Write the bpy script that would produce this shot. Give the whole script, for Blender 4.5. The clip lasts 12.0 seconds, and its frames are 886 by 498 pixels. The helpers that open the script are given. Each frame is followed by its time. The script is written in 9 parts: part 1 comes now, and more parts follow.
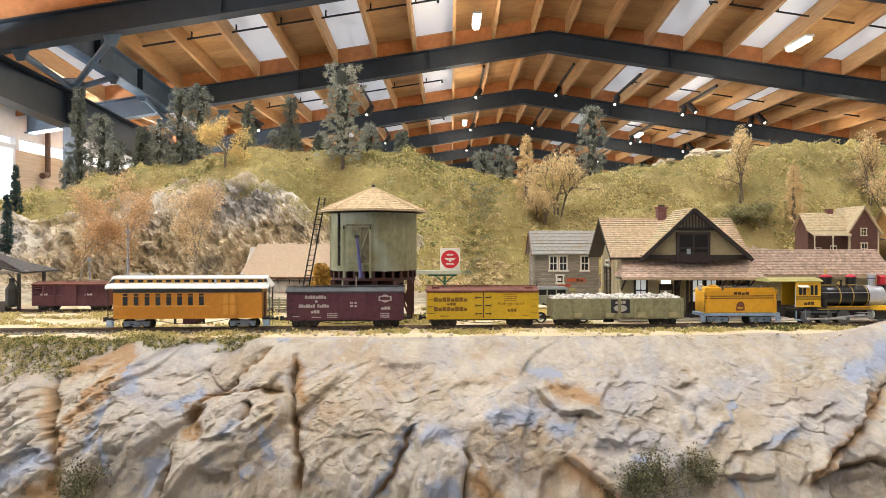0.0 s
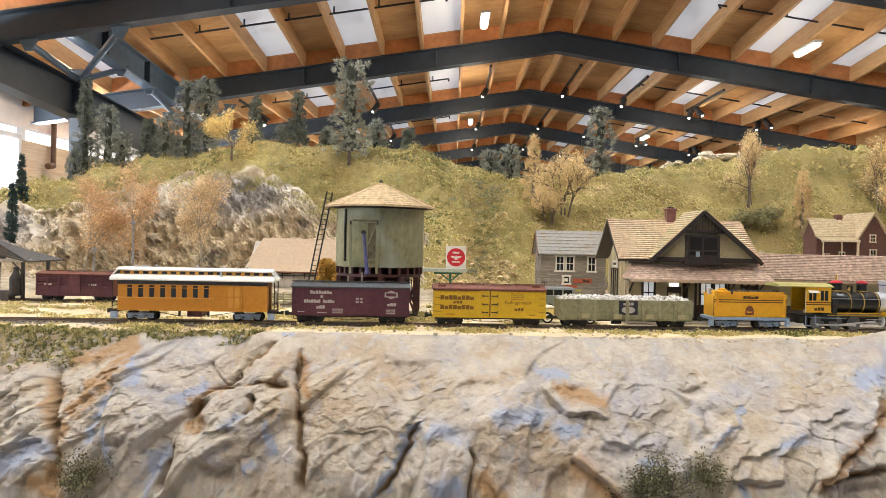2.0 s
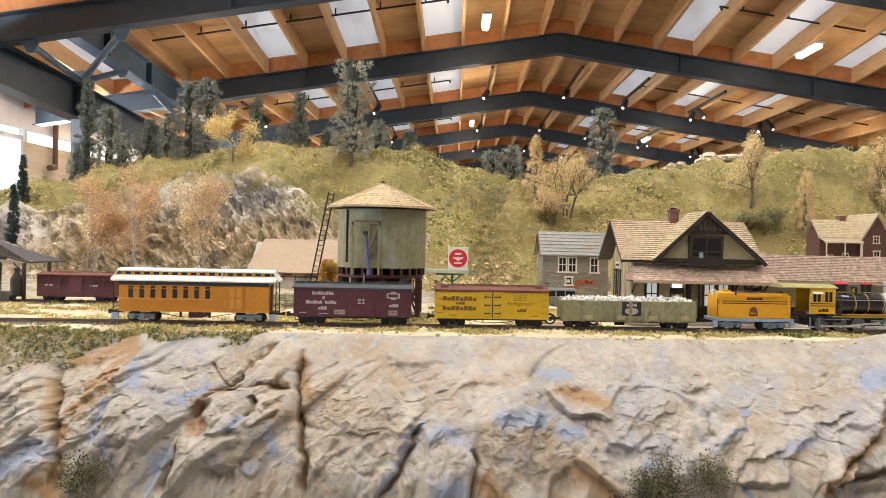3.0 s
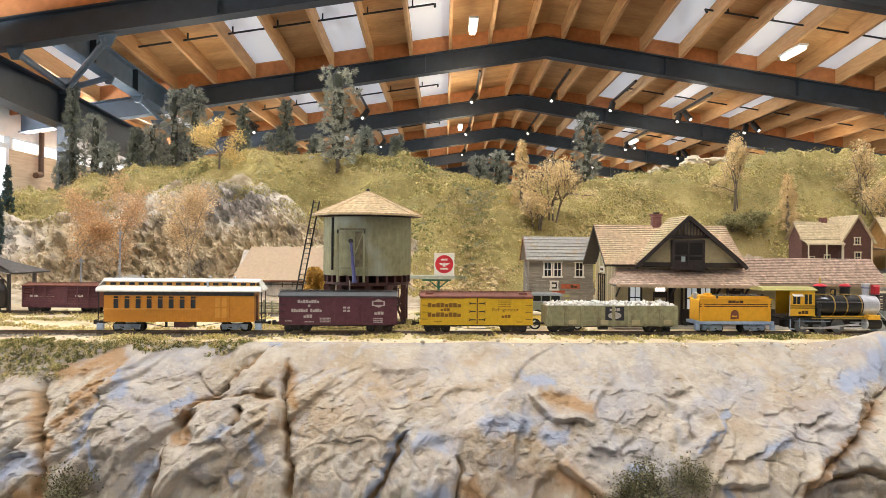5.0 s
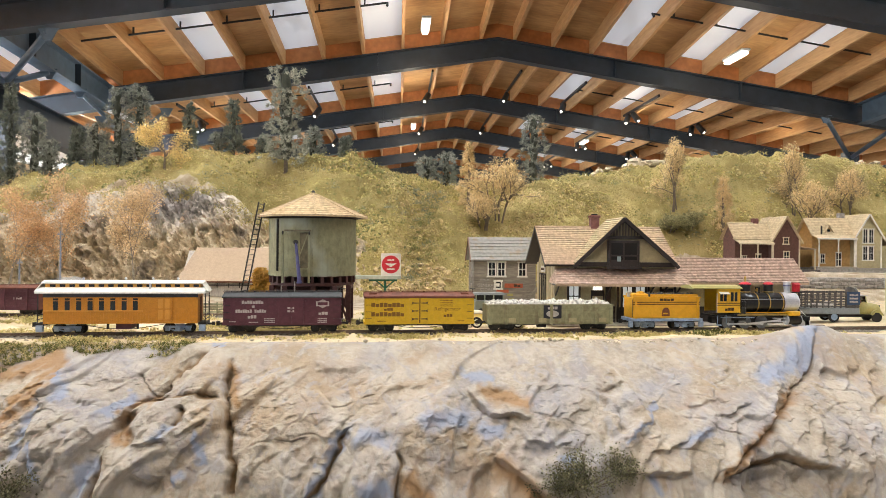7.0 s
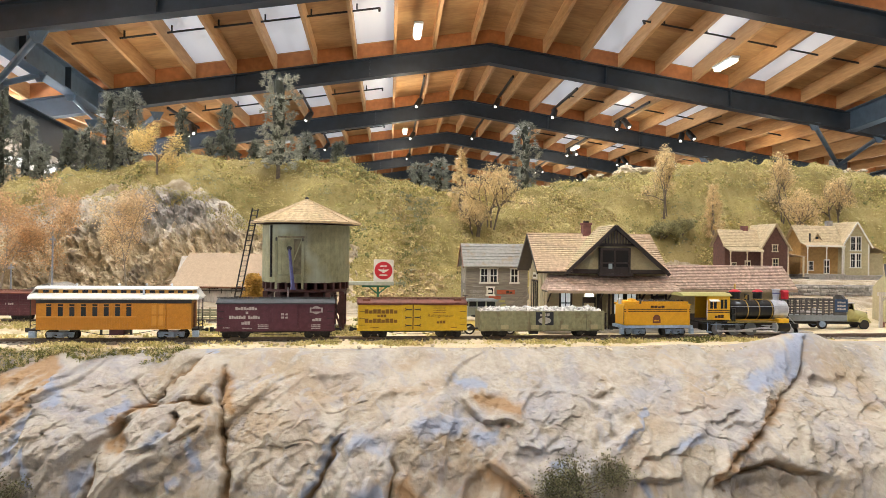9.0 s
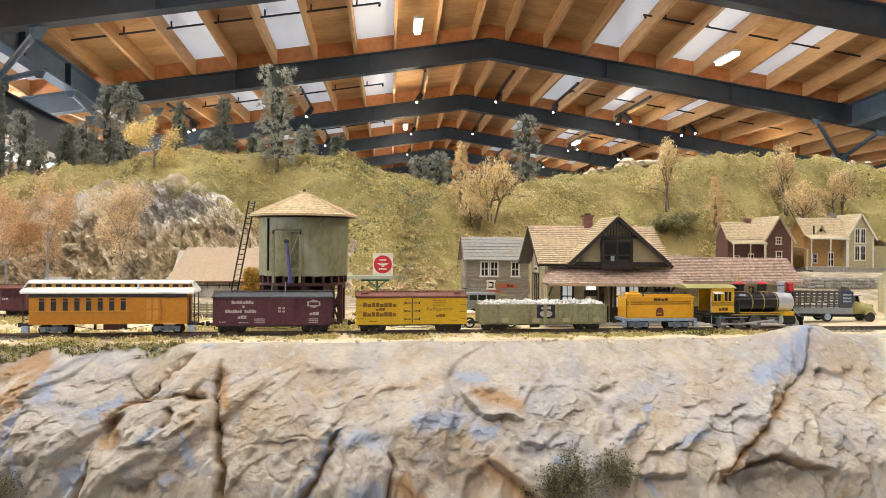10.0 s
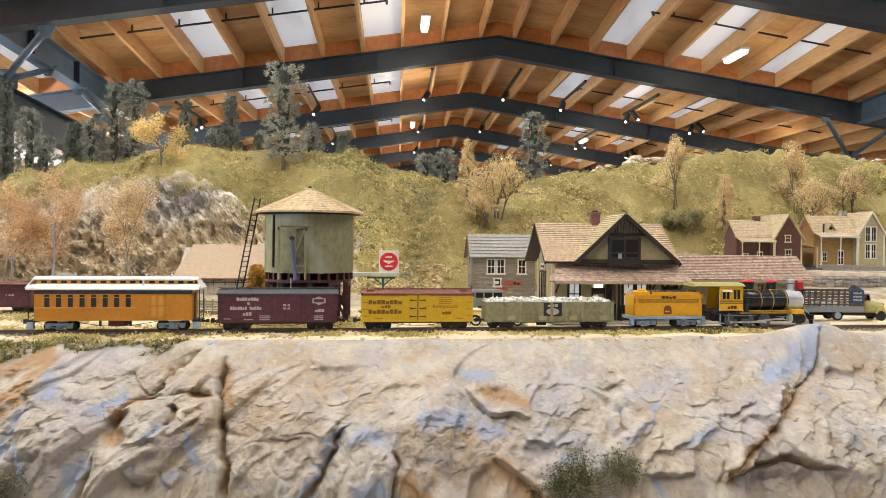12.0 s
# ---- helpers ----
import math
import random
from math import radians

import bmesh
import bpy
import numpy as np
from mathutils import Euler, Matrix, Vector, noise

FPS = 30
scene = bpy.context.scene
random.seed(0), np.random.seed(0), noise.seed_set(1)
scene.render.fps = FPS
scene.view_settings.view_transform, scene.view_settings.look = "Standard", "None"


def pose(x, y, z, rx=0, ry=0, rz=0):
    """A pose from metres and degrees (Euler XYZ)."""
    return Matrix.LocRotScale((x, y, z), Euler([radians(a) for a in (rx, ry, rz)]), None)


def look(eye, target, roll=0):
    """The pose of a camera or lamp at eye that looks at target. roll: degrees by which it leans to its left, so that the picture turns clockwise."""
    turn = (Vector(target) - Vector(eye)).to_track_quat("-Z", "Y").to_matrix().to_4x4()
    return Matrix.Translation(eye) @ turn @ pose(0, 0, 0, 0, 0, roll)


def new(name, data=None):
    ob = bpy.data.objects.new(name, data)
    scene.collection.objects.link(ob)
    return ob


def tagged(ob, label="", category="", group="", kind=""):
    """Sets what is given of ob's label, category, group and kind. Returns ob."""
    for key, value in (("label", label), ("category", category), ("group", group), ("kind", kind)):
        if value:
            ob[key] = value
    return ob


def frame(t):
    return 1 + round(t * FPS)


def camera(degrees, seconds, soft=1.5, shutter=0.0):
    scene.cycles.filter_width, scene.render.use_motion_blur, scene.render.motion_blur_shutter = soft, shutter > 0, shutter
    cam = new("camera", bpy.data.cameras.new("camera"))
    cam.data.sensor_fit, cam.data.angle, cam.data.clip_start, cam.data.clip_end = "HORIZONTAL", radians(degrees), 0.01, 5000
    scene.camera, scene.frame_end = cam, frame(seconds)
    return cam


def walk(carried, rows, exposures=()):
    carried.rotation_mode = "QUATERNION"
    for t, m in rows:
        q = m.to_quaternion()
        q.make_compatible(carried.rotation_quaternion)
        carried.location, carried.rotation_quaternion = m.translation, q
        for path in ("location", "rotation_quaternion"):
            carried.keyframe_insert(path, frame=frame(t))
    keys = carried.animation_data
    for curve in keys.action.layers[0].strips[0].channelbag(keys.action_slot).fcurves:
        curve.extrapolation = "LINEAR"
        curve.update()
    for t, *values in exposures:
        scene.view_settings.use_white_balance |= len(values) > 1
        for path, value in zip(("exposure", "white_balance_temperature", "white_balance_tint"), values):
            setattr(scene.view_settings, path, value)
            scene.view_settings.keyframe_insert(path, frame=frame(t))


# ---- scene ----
PATH = [
    (0.0, 0.0000, 0.0000, 0.0890, 0.62, -0.51, 0.00), (0.5, -0.0011, 0.0036, 0.0877, 0.46, -0.70, -0.10),
    (1.0, -0.0010, 0.0048, 0.0865, 0.65, -0.91, 0.00), (1.5, -0.0023, 0.0048, 0.0876, 0.85, -0.90, -1.00),
    (2.0, -0.0047, 0.0060, 0.0874, 0.87, -0.61, -1.20), (2.5, -0.0058, 0.0096, 0.0861, 0.91, -0.50, -1.30),
    (4.5, -0.0037, 0.0048, 0.0899, 1.01, -0.37, -0.50), (5.0, -0.0001, 0.0036, 0.0902, 0.16, -0.18, -0.60),
    (5.5, 0.0035, 0.0012, 0.0905, -0.83, 0.01, -0.40), (6.0, 0.0058, -0.0072, 0.0919, -1.80, 0.08, -0.50),
    (6.5, 0.0082, -0.0132, 0.0921, -2.76, -0.04, -0.39), (7.0, 0.0106, -0.0144, 0.0922, -3.58, -0.21, -0.49),
    (9.0, 0.0080, -0.0192, 0.0944, -4.30, 0.19, -0.69), (9.5, 0.0094, -0.0144, 0.0921, -4.34, 0.00, -0.59),
    (10.0, 0.0107, -0.0072, 0.0910, -4.21, -0.16, -0.49), (10.5, 0.0106, -0.0048, 0.0922, -3.93, -0.18, -0.59),
    (11.0, 0.0107, -0.0060, 0.0910, -3.78, -0.19, -0.59), (11.5, 0.0095, -0.0048, 0.0909, -3.64, -0.23, -0.59),
    (12.0, 0.0120, -0.0024, 0.0899, -3.65, -0.32, -0.59),
]
cam = camera(64.0, 12.0, 0.9)
walk(cam, [(t, pose(x, y, z, 90 + pitch, roll, yaw)) for t, x, y, z, yaw, pitch, roll in PATH])

# ---- world and lights ----
FLOOR = -1.15            # hall floor below the model ground
world = bpy.data.worlds.new("world")
scene.world = world
world.use_nodes = True
sky = world.node_tree.nodes.new("ShaderNodeTexSky")
sky.sky_type, sky.sun_disc = "NISHITA", False
sky.sun_elevation, sky.sun_rotation = radians(50), radians(200)
world.node_tree.links.new(sky.outputs[0], world.node_tree.nodes["Background"].inputs[0])
world.node_tree.nodes["Background"].inputs[1].default_value = 0.12
scene.view_settings.exposure = -0.10


def lamp(name, kind, energy, m, color=(1, 1, 1), **settings):
    data = bpy.data.lights.new(name, kind)
    data.energy, data.color = energy, color
    for key, value in settings.items():
        if key == "size": data.size = value
        elif key == "size_y": data.shape, data.size_y = "RECTANGLE", value
        elif key == "radius": data.shadow_soft_size = value
        elif key == "cone": data.spot_size, data.spot_blend = radians(value), 0.6
    ob = new(name, data)
    ob.matrix_world = m
    return ob


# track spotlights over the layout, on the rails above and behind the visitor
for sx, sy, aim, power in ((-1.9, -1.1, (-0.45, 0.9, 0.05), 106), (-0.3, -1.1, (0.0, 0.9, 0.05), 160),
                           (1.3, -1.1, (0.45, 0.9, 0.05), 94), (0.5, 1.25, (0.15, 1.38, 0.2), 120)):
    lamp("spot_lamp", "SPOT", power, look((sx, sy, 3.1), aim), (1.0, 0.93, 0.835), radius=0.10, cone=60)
# daylight through the skylights of this bay
for sx in (-0.5, 4.1):
    lamp("skylight_lamp", "AREA", 130, look((sx, 1.9, 3.7), (sx, 1.9, 0)), (0.86, 0.93, 1.0), size=0.7, size_y=2.6)
for sy in (4.0, 9.0, 14.0, 19.0):
    lamp("aisle_skylight_lamp", "AREA", 60, look((-6.8, sy, 2.75), (-6.8, sy, 0)), (0.86, 0.93, 1.0), size=0.7, size_y=2.6)
# bare fluorescent tubes of the hall; x -4.0 and 8.9 are added fill
for k in range(-1, 4):
    for sx, power in ((0.42, 46), (5.6, 34), (-4.0, 18), (8.9, 30)):
        lamp("tube_fill_lamp", "POINT", power, Matrix.Translation((sx, 11.5 + 4.85 * k, 3.40 - 0.155 * abs(sx - 1.8))), (1.0, 0.88, 0.70), radius=0.25)
# daylight from the west window strip; the unseen east one is added fill
for sx, ax in ((-7.75, 1), (12.7, -1)):
    lamp("window_fill_lamp", "AREA", 2400 if ax > 0 else 380, look((sx, 15.0, 1.91), (sx + ax, 15.0, 2.1)), (0.86, 0.93, 1.0), size=40, size_y=0.2)

# ---- mesh helpers ----
MM = 0.001
HO = 1000 / 87.1         # millimetres of the model for one metre of the prototype


class Mesh:
    """A bmesh with a few shapes, in millimetres unless unit says otherwise."""
    def __init__(self, unit=MM):
        self.bm, self.unit = bmesh.new(), unit

    def box(self, x0, y0, z0, x1, y1, z1, bevel=0.0, m=None):
        made = bmesh.ops.create_cube(self.bm, size=1)["verts"]
        for v in made:
            v.co = Vector((x0 + (v.co.x + 0.5) * (x1 - x0), y0 + (v.co.y + 0.5) * (y1 - y0), z0 + (v.co.z + 0.5) * (z1 - z0)))
        if bevel:
            edges = {e for v in made for e in v.link_edges}
            faces = bmesh.ops.bevel(self.bm, geom=list(edges), offset=bevel, segments=1, affect="EDGES")
            made = list({v for v in faces["verts"]} | {v for v in made if v.is_valid})
        if m is not None:
            bmesh.ops.transform(self.bm, matrix=m, verts=made)
        return self

    def bar(self, a, b, w, h=None, up=(0, 0, 1)):
        """A rectangular bar from a to b, w across and h high."""
        a, b, h = Vector(a), Vector(b), h or w
        d = (b - a).normalized()
        s = d.cross(Vector(up))
        s = s.normalized() if s.length > 1e-6 else Vector((1, 0, 0))
        u = s.cross(d)
        vs = [self.bm.verts.new(p + s * i * w / 2 + u * j * h / 2) for p in (a, b) for i, j in ((-1, -1), (1, -1), (1, 1), (-1, 1))]
        for f in ((3, 2, 1, 0), (4, 5, 6, 7), (0, 1, 5, 4), (1, 2, 6, 5), (2, 3, 7, 6), (3, 0, 4, 7)):
            self.bm.faces.new([vs[i] for i in f])
        return self

    def rod(self, a, b, r0, r1=None, n=10):
        """A round rod or cone from a to b."""
        a, b, r1 = Vector(a), Vector(b), r0 if r1 is None else r1
        m = Matrix.Translation((a + b) / 2) @ (b - a).to_track_quat("Z", "Y").to_matrix().to_4x4()
        bmesh.ops.create_cone(self.bm, cap_ends=True, segments=n, radius1=r0, radius2=max(r1, 1e-4), depth=(b - a).length, matrix=m)
        return self

    def lathe(self, profile, n=16, m=None):
        """Turns (radius, height) pairs round z."""
        rings = [[self.bm.verts.new((r * math.cos(2 * math.pi * i / n), r * math.sin(2 * math.pi * i / n), z)) for i in range(n)] for r, z in profile]
        for lo, hi in zip(rings, rings[1:]):
            for i in range(n):
                self.bm.faces.new((lo[i], lo[(i + 1) % n], hi[(i + 1) % n], hi[i]))
        self.bm.faces.new(rings[0][::-1]), self.bm.faces.new(rings[-1])
        if m is not None:
            bmesh.ops.transform(self.bm, matrix=m, verts=[v for ring in rings for v in ring])
        return self

    def prism(self, outline, lo, hi, axis="x"):
        """Extrudes an outline of two coordinates along an axis (the other two axes in order)."""
        def place(p, a):
            return {"x": (a, p[0], p[1]), "y": (p[0], a, p[1]), "z": (p[0], p[1], a)}[axis]
        a = [self.bm.verts.new(place(p, lo)) for p in outline]
        b = [self.bm.verts.new(place(p, hi)) for p in outline]
        self.bm.faces.new(a), self.bm.faces.new(b[::-1])
        for i in range(len(a)):
            j = (i + 1) % len(a)
            self.bm.faces.new((a[i], b[i], b[j], a[j]))
        return self

    def slab(self, corners, thick):
        """A board over four corners, thick downwards along its normal."""
        c = [Vector(p) for p in corners]
        nrm = (c[1] - c[0]).cross(c[2] - c[0]).normalized()
        if nrm.z < 0:
            nrm = -nrm
        top = [self.bm.verts.new(p) for p in c]
        low = [self.bm.verts.new(p - nrm * thick) for p in c]
        self.bm.faces.new(top), self.bm.faces.new(low[::-1])
        for i in range(len(c)):
            j = (i + 1) % len(c)
            self.bm.faces.new((top[i], low[i], low[j], top[j]))
        return self

    def blob(self, p, r, rough=0.3, sub=1, squash=1.0):
        made = bmesh.ops.create_icosphere(self.bm, subdivisions=sub, radius=1)["verts"]
        off = Vector((random.random() * 50, random.random() * 50, 0))
        for v in made:
            k = 1 + rough * noise.noise(v.co * 1.7 + off)
            v.co = Vector(p) + Vector((v.co.x, v.co.y, v.co.z * squash)) * (r * k)
        return self

    def data(self, name, material=None, smooth=False):
        bmesh.ops.recalc_face_normals(self.bm, faces=self.bm.faces)
        me = bpy.data.meshes.new(name)
        for v in self.bm.verts:
            v.co *= self.unit
        self.bm.to_mesh(me)
        self.bm.free()
        if smooth:
            me.shade_smooth()
        if material:
            me.materials.append(material)
        return me


def thing(name, m, label, category, group="", kind=""):
    """An Empty at a thing's base."""
    ob = new(name)
    ob.empty_display_size = 0.01
    ob.matrix_world = m
    return tagged(ob, label, category, group, kind)


def part(name, mesh, material, parent, label="", smooth=False, at=None):
    ob = new(name, mesh.data(name, material, smooth) if isinstance(mesh, Mesh) else mesh)
    ob.parent = parent
    if at is not None:
        ob.matrix_local = at
    return tagged(ob, label)


def single(name, mesh, material, label, category="", group="", kind="", m=None, smooth=False):
    ob = new(name, mesh.data(name, material, smooth) if isinstance(mesh, Mesh) else mesh)
    if m is not None:
        ob.matrix_world = m
    return tagged(ob, label, category, group, kind)


def pymesh(name, verts, faces, material, smooth=False):
    me = bpy.data.meshes.new(name)
    me.from_pydata(verts, [], faces)
    me.materials.append(material)
    if smooth:
        me.shade_smooth()
    me.update()
    return me


def spline(table, x):
    """Smooth reading between the pairs of a short table."""
    if x <= table[0][0]:
        return table[0][1]
    for (x0, y0), (x1, y1) in zip(table, table[1:]):
        if x <= x1:
            k = (x - x0) / (x1 - x0)
            k = k * k * (3 - 2 * k)
            return y0 + (y1 - y0) * k
    return table[-1][1]


def fbm(x, y, z=0.0, octaves=4):
    return noise.fractal(Vector((x, y, z)), 0.9, 2.0, octaves)

# ---- materials ----
def rgb(*c):
    return (*c, 1.0)


def material(name, low, high, scale=300.0, rough=0.7, bump=0.2, metal=0.0, fine=8.0, stretch=(1, 1, 1), stain=None, stain_scale=None,
             stain_at=0.55, rnd=0.0, depth=0.0004, island=False):
    """Two colours mixed by noise at two scales, optional stains, relief and a random tone per object."""
    mt = bpy.data.materials.new(name)
    mt.use_nodes = True
    nt = mt.node_tree
    N, L = nt.nodes, nt.links
    out = N["Principled BSDF"]
    tex = N.new("ShaderNodeTexCoord")
    mp = N.new("ShaderNodeMapping")
    mp.inputs["Scale"].default_value = stretch
    L.new(tex.outputs["Object"], mp.inputs[0])

    def grain(s, detail=4.0):
        n = N.new("ShaderNodeTexNoise")
        n.inputs["Scale"].default_value, n.inputs["Detail"].default_value = s, detail
        L.new(mp.outputs[0], n.inputs["Vector"])
        return n.outputs["Fac"]

    def spread(fac, lo, hi):
        r = N.new("ShaderNodeMapRange")
        r.inputs[1].default_value, r.inputs[2].default_value = lo, hi
        L.new(fac, r.inputs[0])
        return r.outputs[0]

    def blend(kind, fac, a, b):
        m = N.new("ShaderNodeMix")
        m.data_type, m.blend_type = "RGBA", kind
        for socket, value in ((m.inputs[0], fac), (m.inputs[6], a), (m.inputs[7], b)):
            if isinstance(value, (float, int)):
                socket.default_value = value
            elif isinstance(value, tuple):
                socket.default_value = value
            else:
                L.new(value, socket)
        return m.outputs[2]

    big, small = grain(scale), grain(scale * fine, 3.0)
    col = blend("MIX", spread(big, 0.35, 0.65), rgb(*low), rgb(*high))
    col = blend("OVERLAY", 0.35, col, small)
    tiny = grain(scale * fine * 3.6, 2.0)
    if bump >= 0.5:
        col = blend("OVERLAY", 0.18, col, tiny)
    if stain:
        col = blend("MIX", spread(grain(stain_scale or scale * 0.4), stain_at, stain_at + 0.12), col, rgb(*stain))
    if rnd:
        inf = N.new("ShaderNodeObjectInfo") if not island else N.new("ShaderNodeNewGeometry")
        val = N.new("ShaderNodeMapRange")
        val.inputs[3].default_value, val.inputs[4].default_value = 1 - rnd, 1 + rnd
        L.new(inf.outputs["Random"] if not island else inf.outputs["Random Per Island"], val.inputs[0])
        hsv = N.new("ShaderNodeHueSaturation")
        L.new(val.outputs[0], hsv.inputs["Value"])
        L.new(col, hsv.inputs["Color"])
        col = hsv.outputs[0]
    L.new(col, out.inputs["Base Color"])
    out.inputs["Roughness"].default_value, out.inputs["Metallic"].default_value = rough, metal
    if bump:
        b = N.new("ShaderNodeBump")
        b.inputs["Strength"].default_value, b.inputs["Distance"].default_value = bump, depth
        both = N.new("ShaderNodeMath")
        both.operation = "MULTIPLY_ADD"
        L.new(tiny, both.inputs[0])
        both.inputs[1].default_value = 0.45
        L.new(small, both.inputs[2])
        L.new(both.outputs[0], b.inputs["Height"])
        L.new(b.outputs[0], out.inputs["Normal"])
    return mt


def glow(name, color, strength):
    mt = bpy.data.materials.new(name)
    mt.use_nodes = True
    p = mt.node_tree.nodes["Principled BSDF"]
    p.inputs["Base Color"].default_value = rgb(0.8, 0.8, 0.8)
    p.inputs["Emission Color"].default_value, p.inputs["Emission Strength"].default_value = rgb(*color), strength
    return mt


M = {}
M["steel"] = material("dark_steel", (0.022, 0.032, 0.046), (0.032, 0.046, 0.064), 0.8, 0.42, 0.05, 0.0, depth=0.002)
# lighter, bluer steel for girders and struts, with daylight mixed into the colour
M["steel_daylit"] = material("daylit_steel", (0.09, 0.14, 0.20), (0.12, 0.175, 0.24), 0.8, 0.42, 0.05, 0.0, depth=0.002)
M["black"] = material("black_metal", (0.012, 0.012, 0.013), (0.02, 0.02, 0.02), 5, 0.45, 0.0)
M["ply"] = material("plywood", (0.45, 0.245, 0.09), (0.63, 0.385, 0.17), 0.7, 0.6, 0.1, stretch=(1, 3, 1), fine=9, depth=0.003, stain=(0.36, 0.17, 0.06), stain_scale=0.5, stain_at=0.58, rnd=0.18, island=True)
M["joist"] = material("fir_joist", (0.55, 0.32, 0.14), (0.66, 0.41, 0.20), 1.0, 0.6, 0.1, stretch=(4, 0.5, 4), rnd=0.12, depth=0.003)
M["blocking"] = material("rim_board", (0.42, 0.15, 0.045), (0.55, 0.23, 0.08), 1.2, 0.6, 0.1, rnd=0.12, depth=0.003)
M["board"] = material("boarded_wall", (0.54, 0.42, 0.28), (0.62, 0.50, 0.35), 0.8, 0.6, 0.1, stretch=(1, 0.4, 5), depth=0.002)
M["white_wall"] = material("white_wall", (0.70, 0.72, 0.74), (0.78, 0.79, 0.80), 0.7, 0.8, 0.05)
M["floor"] = material("concrete_floor", (0.34, 0.32, 0.30), (0.44, 0.42, 0.39), 0.9, 0.5, 0.05)
M["rust_pipe"] = material("rusty_pipe", (0.10, 0.05, 0.03), (0.16, 0.09, 0.05), 4, 0.6, 0.1)
M["skylight"] = glow("skylight_panel", (0.52, 0.60, 0.72), 0.62)


def streaked(mt, low, high):
    """Uneven dusty daylight in a translucent panel."""
    N, L = mt.node_tree.nodes, mt.node_tree.links
    tex, mp, n, ramp = (N.new("ShaderNode" + k) for k in ("TexCoord", "Mapping", "TexNoise", "ValToRGB"))
    mp.inputs["Scale"].default_value = (4.0, 0.5, 1.0)
    n.inputs["Scale"].default_value, n.inputs["Detail"].default_value = 1.6, 3
    ramp.color_ramp.elements[0].color, ramp.color_ramp.elements[1].color = rgb(*low), rgb(*high)
    ramp.color_ramp.elements[0].position, ramp.color_ramp.elements[1].position = 0.36, 0.56
    L.new(tex.outputs["Object"], mp.inputs[0]), L.new(mp.outputs[0], n.inputs["Vector"]), L.new(n.outputs["Fac"], ramp.inputs[0])
    L.new(ramp.outputs[0], N["Principled BSDF"].inputs["Emission Color"])


streaked(M["skylight"], (0.33, 0.38, 0.45), (0.56, 0.63, 0.73))
M["daylight"] = glow("daylit_pane", (0.85, 0.93, 1.0), 1.1)
M["tube"] = glow("lamp_tube", (1.0, 0.93, 0.76), 5.0)
M["spot_lens"] = glow("spot_lens", (1.0, 0.95, 0.85), 4.0)


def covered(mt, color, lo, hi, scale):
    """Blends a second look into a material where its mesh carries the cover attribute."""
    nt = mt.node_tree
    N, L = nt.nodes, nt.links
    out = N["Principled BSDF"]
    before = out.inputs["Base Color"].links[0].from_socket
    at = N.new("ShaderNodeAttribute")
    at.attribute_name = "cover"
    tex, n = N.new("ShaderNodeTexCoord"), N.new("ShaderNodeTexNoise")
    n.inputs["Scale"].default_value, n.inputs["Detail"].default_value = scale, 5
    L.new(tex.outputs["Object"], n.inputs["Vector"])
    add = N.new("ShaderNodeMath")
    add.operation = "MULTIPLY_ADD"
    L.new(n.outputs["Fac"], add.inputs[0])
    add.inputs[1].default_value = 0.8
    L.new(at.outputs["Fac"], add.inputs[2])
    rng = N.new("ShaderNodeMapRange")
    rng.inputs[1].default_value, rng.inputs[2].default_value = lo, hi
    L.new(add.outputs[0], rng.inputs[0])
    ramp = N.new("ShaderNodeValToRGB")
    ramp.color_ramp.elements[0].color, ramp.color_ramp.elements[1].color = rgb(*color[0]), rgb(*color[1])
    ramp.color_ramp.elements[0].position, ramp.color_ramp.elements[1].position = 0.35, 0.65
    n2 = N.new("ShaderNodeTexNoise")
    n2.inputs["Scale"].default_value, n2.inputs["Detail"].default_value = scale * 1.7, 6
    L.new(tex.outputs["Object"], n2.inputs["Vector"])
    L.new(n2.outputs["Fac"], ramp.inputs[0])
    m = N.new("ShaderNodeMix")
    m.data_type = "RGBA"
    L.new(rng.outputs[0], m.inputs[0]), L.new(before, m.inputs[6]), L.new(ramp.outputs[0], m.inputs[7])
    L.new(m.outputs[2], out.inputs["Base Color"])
    return mt




def painted(mt, attribute, color, lo, hi, scale, stretch=(1, 1, 1), amount=0.9):
    """Brushes a colour over a material where its mesh carries the attribute, broken up by noise."""
    N, L = mt.node_tree.nodes, mt.node_tree.links
    out = N["Principled BSDF"]
    before = out.inputs["Base Color"].links[0].from_socket
    at, tex, mp, n, add, r, m = (N.new("ShaderNode" + k) for k in ("Attribute", "TexCoord", "Mapping", "TexNoise", "Math", "MapRange", "Mix"))
    at.attribute_name = attribute
    mp.inputs["Scale"].default_value = stretch
    n.inputs["Scale"].default_value, n.inputs["Detail"].default_value = scale, 6
    add.operation, m.data_type = "MULTIPLY_ADD", "RGBA"
    add.inputs[1].default_value = 0.9
    r.inputs[1].default_value, r.inputs[2].default_value, r.inputs[4].default_value = lo, hi, amount
    L.new(tex.outputs["Object"], mp.inputs[0]), L.new(mp.outputs[0], n.inputs["Vector"]), L.new(n.outputs["Fac"], add.inputs[0]), L.new(at.outputs["Fac"], add.inputs[2])
    L.new(add.outputs[0], r.inputs[0]), L.new(r.outputs[0], m.inputs[0]), L.new(before, m.inputs[6])
    m.inputs[7].default_value = rgb(*color)
    L.new(m.outputs[2], out.inputs["Base Color"])
    return mt


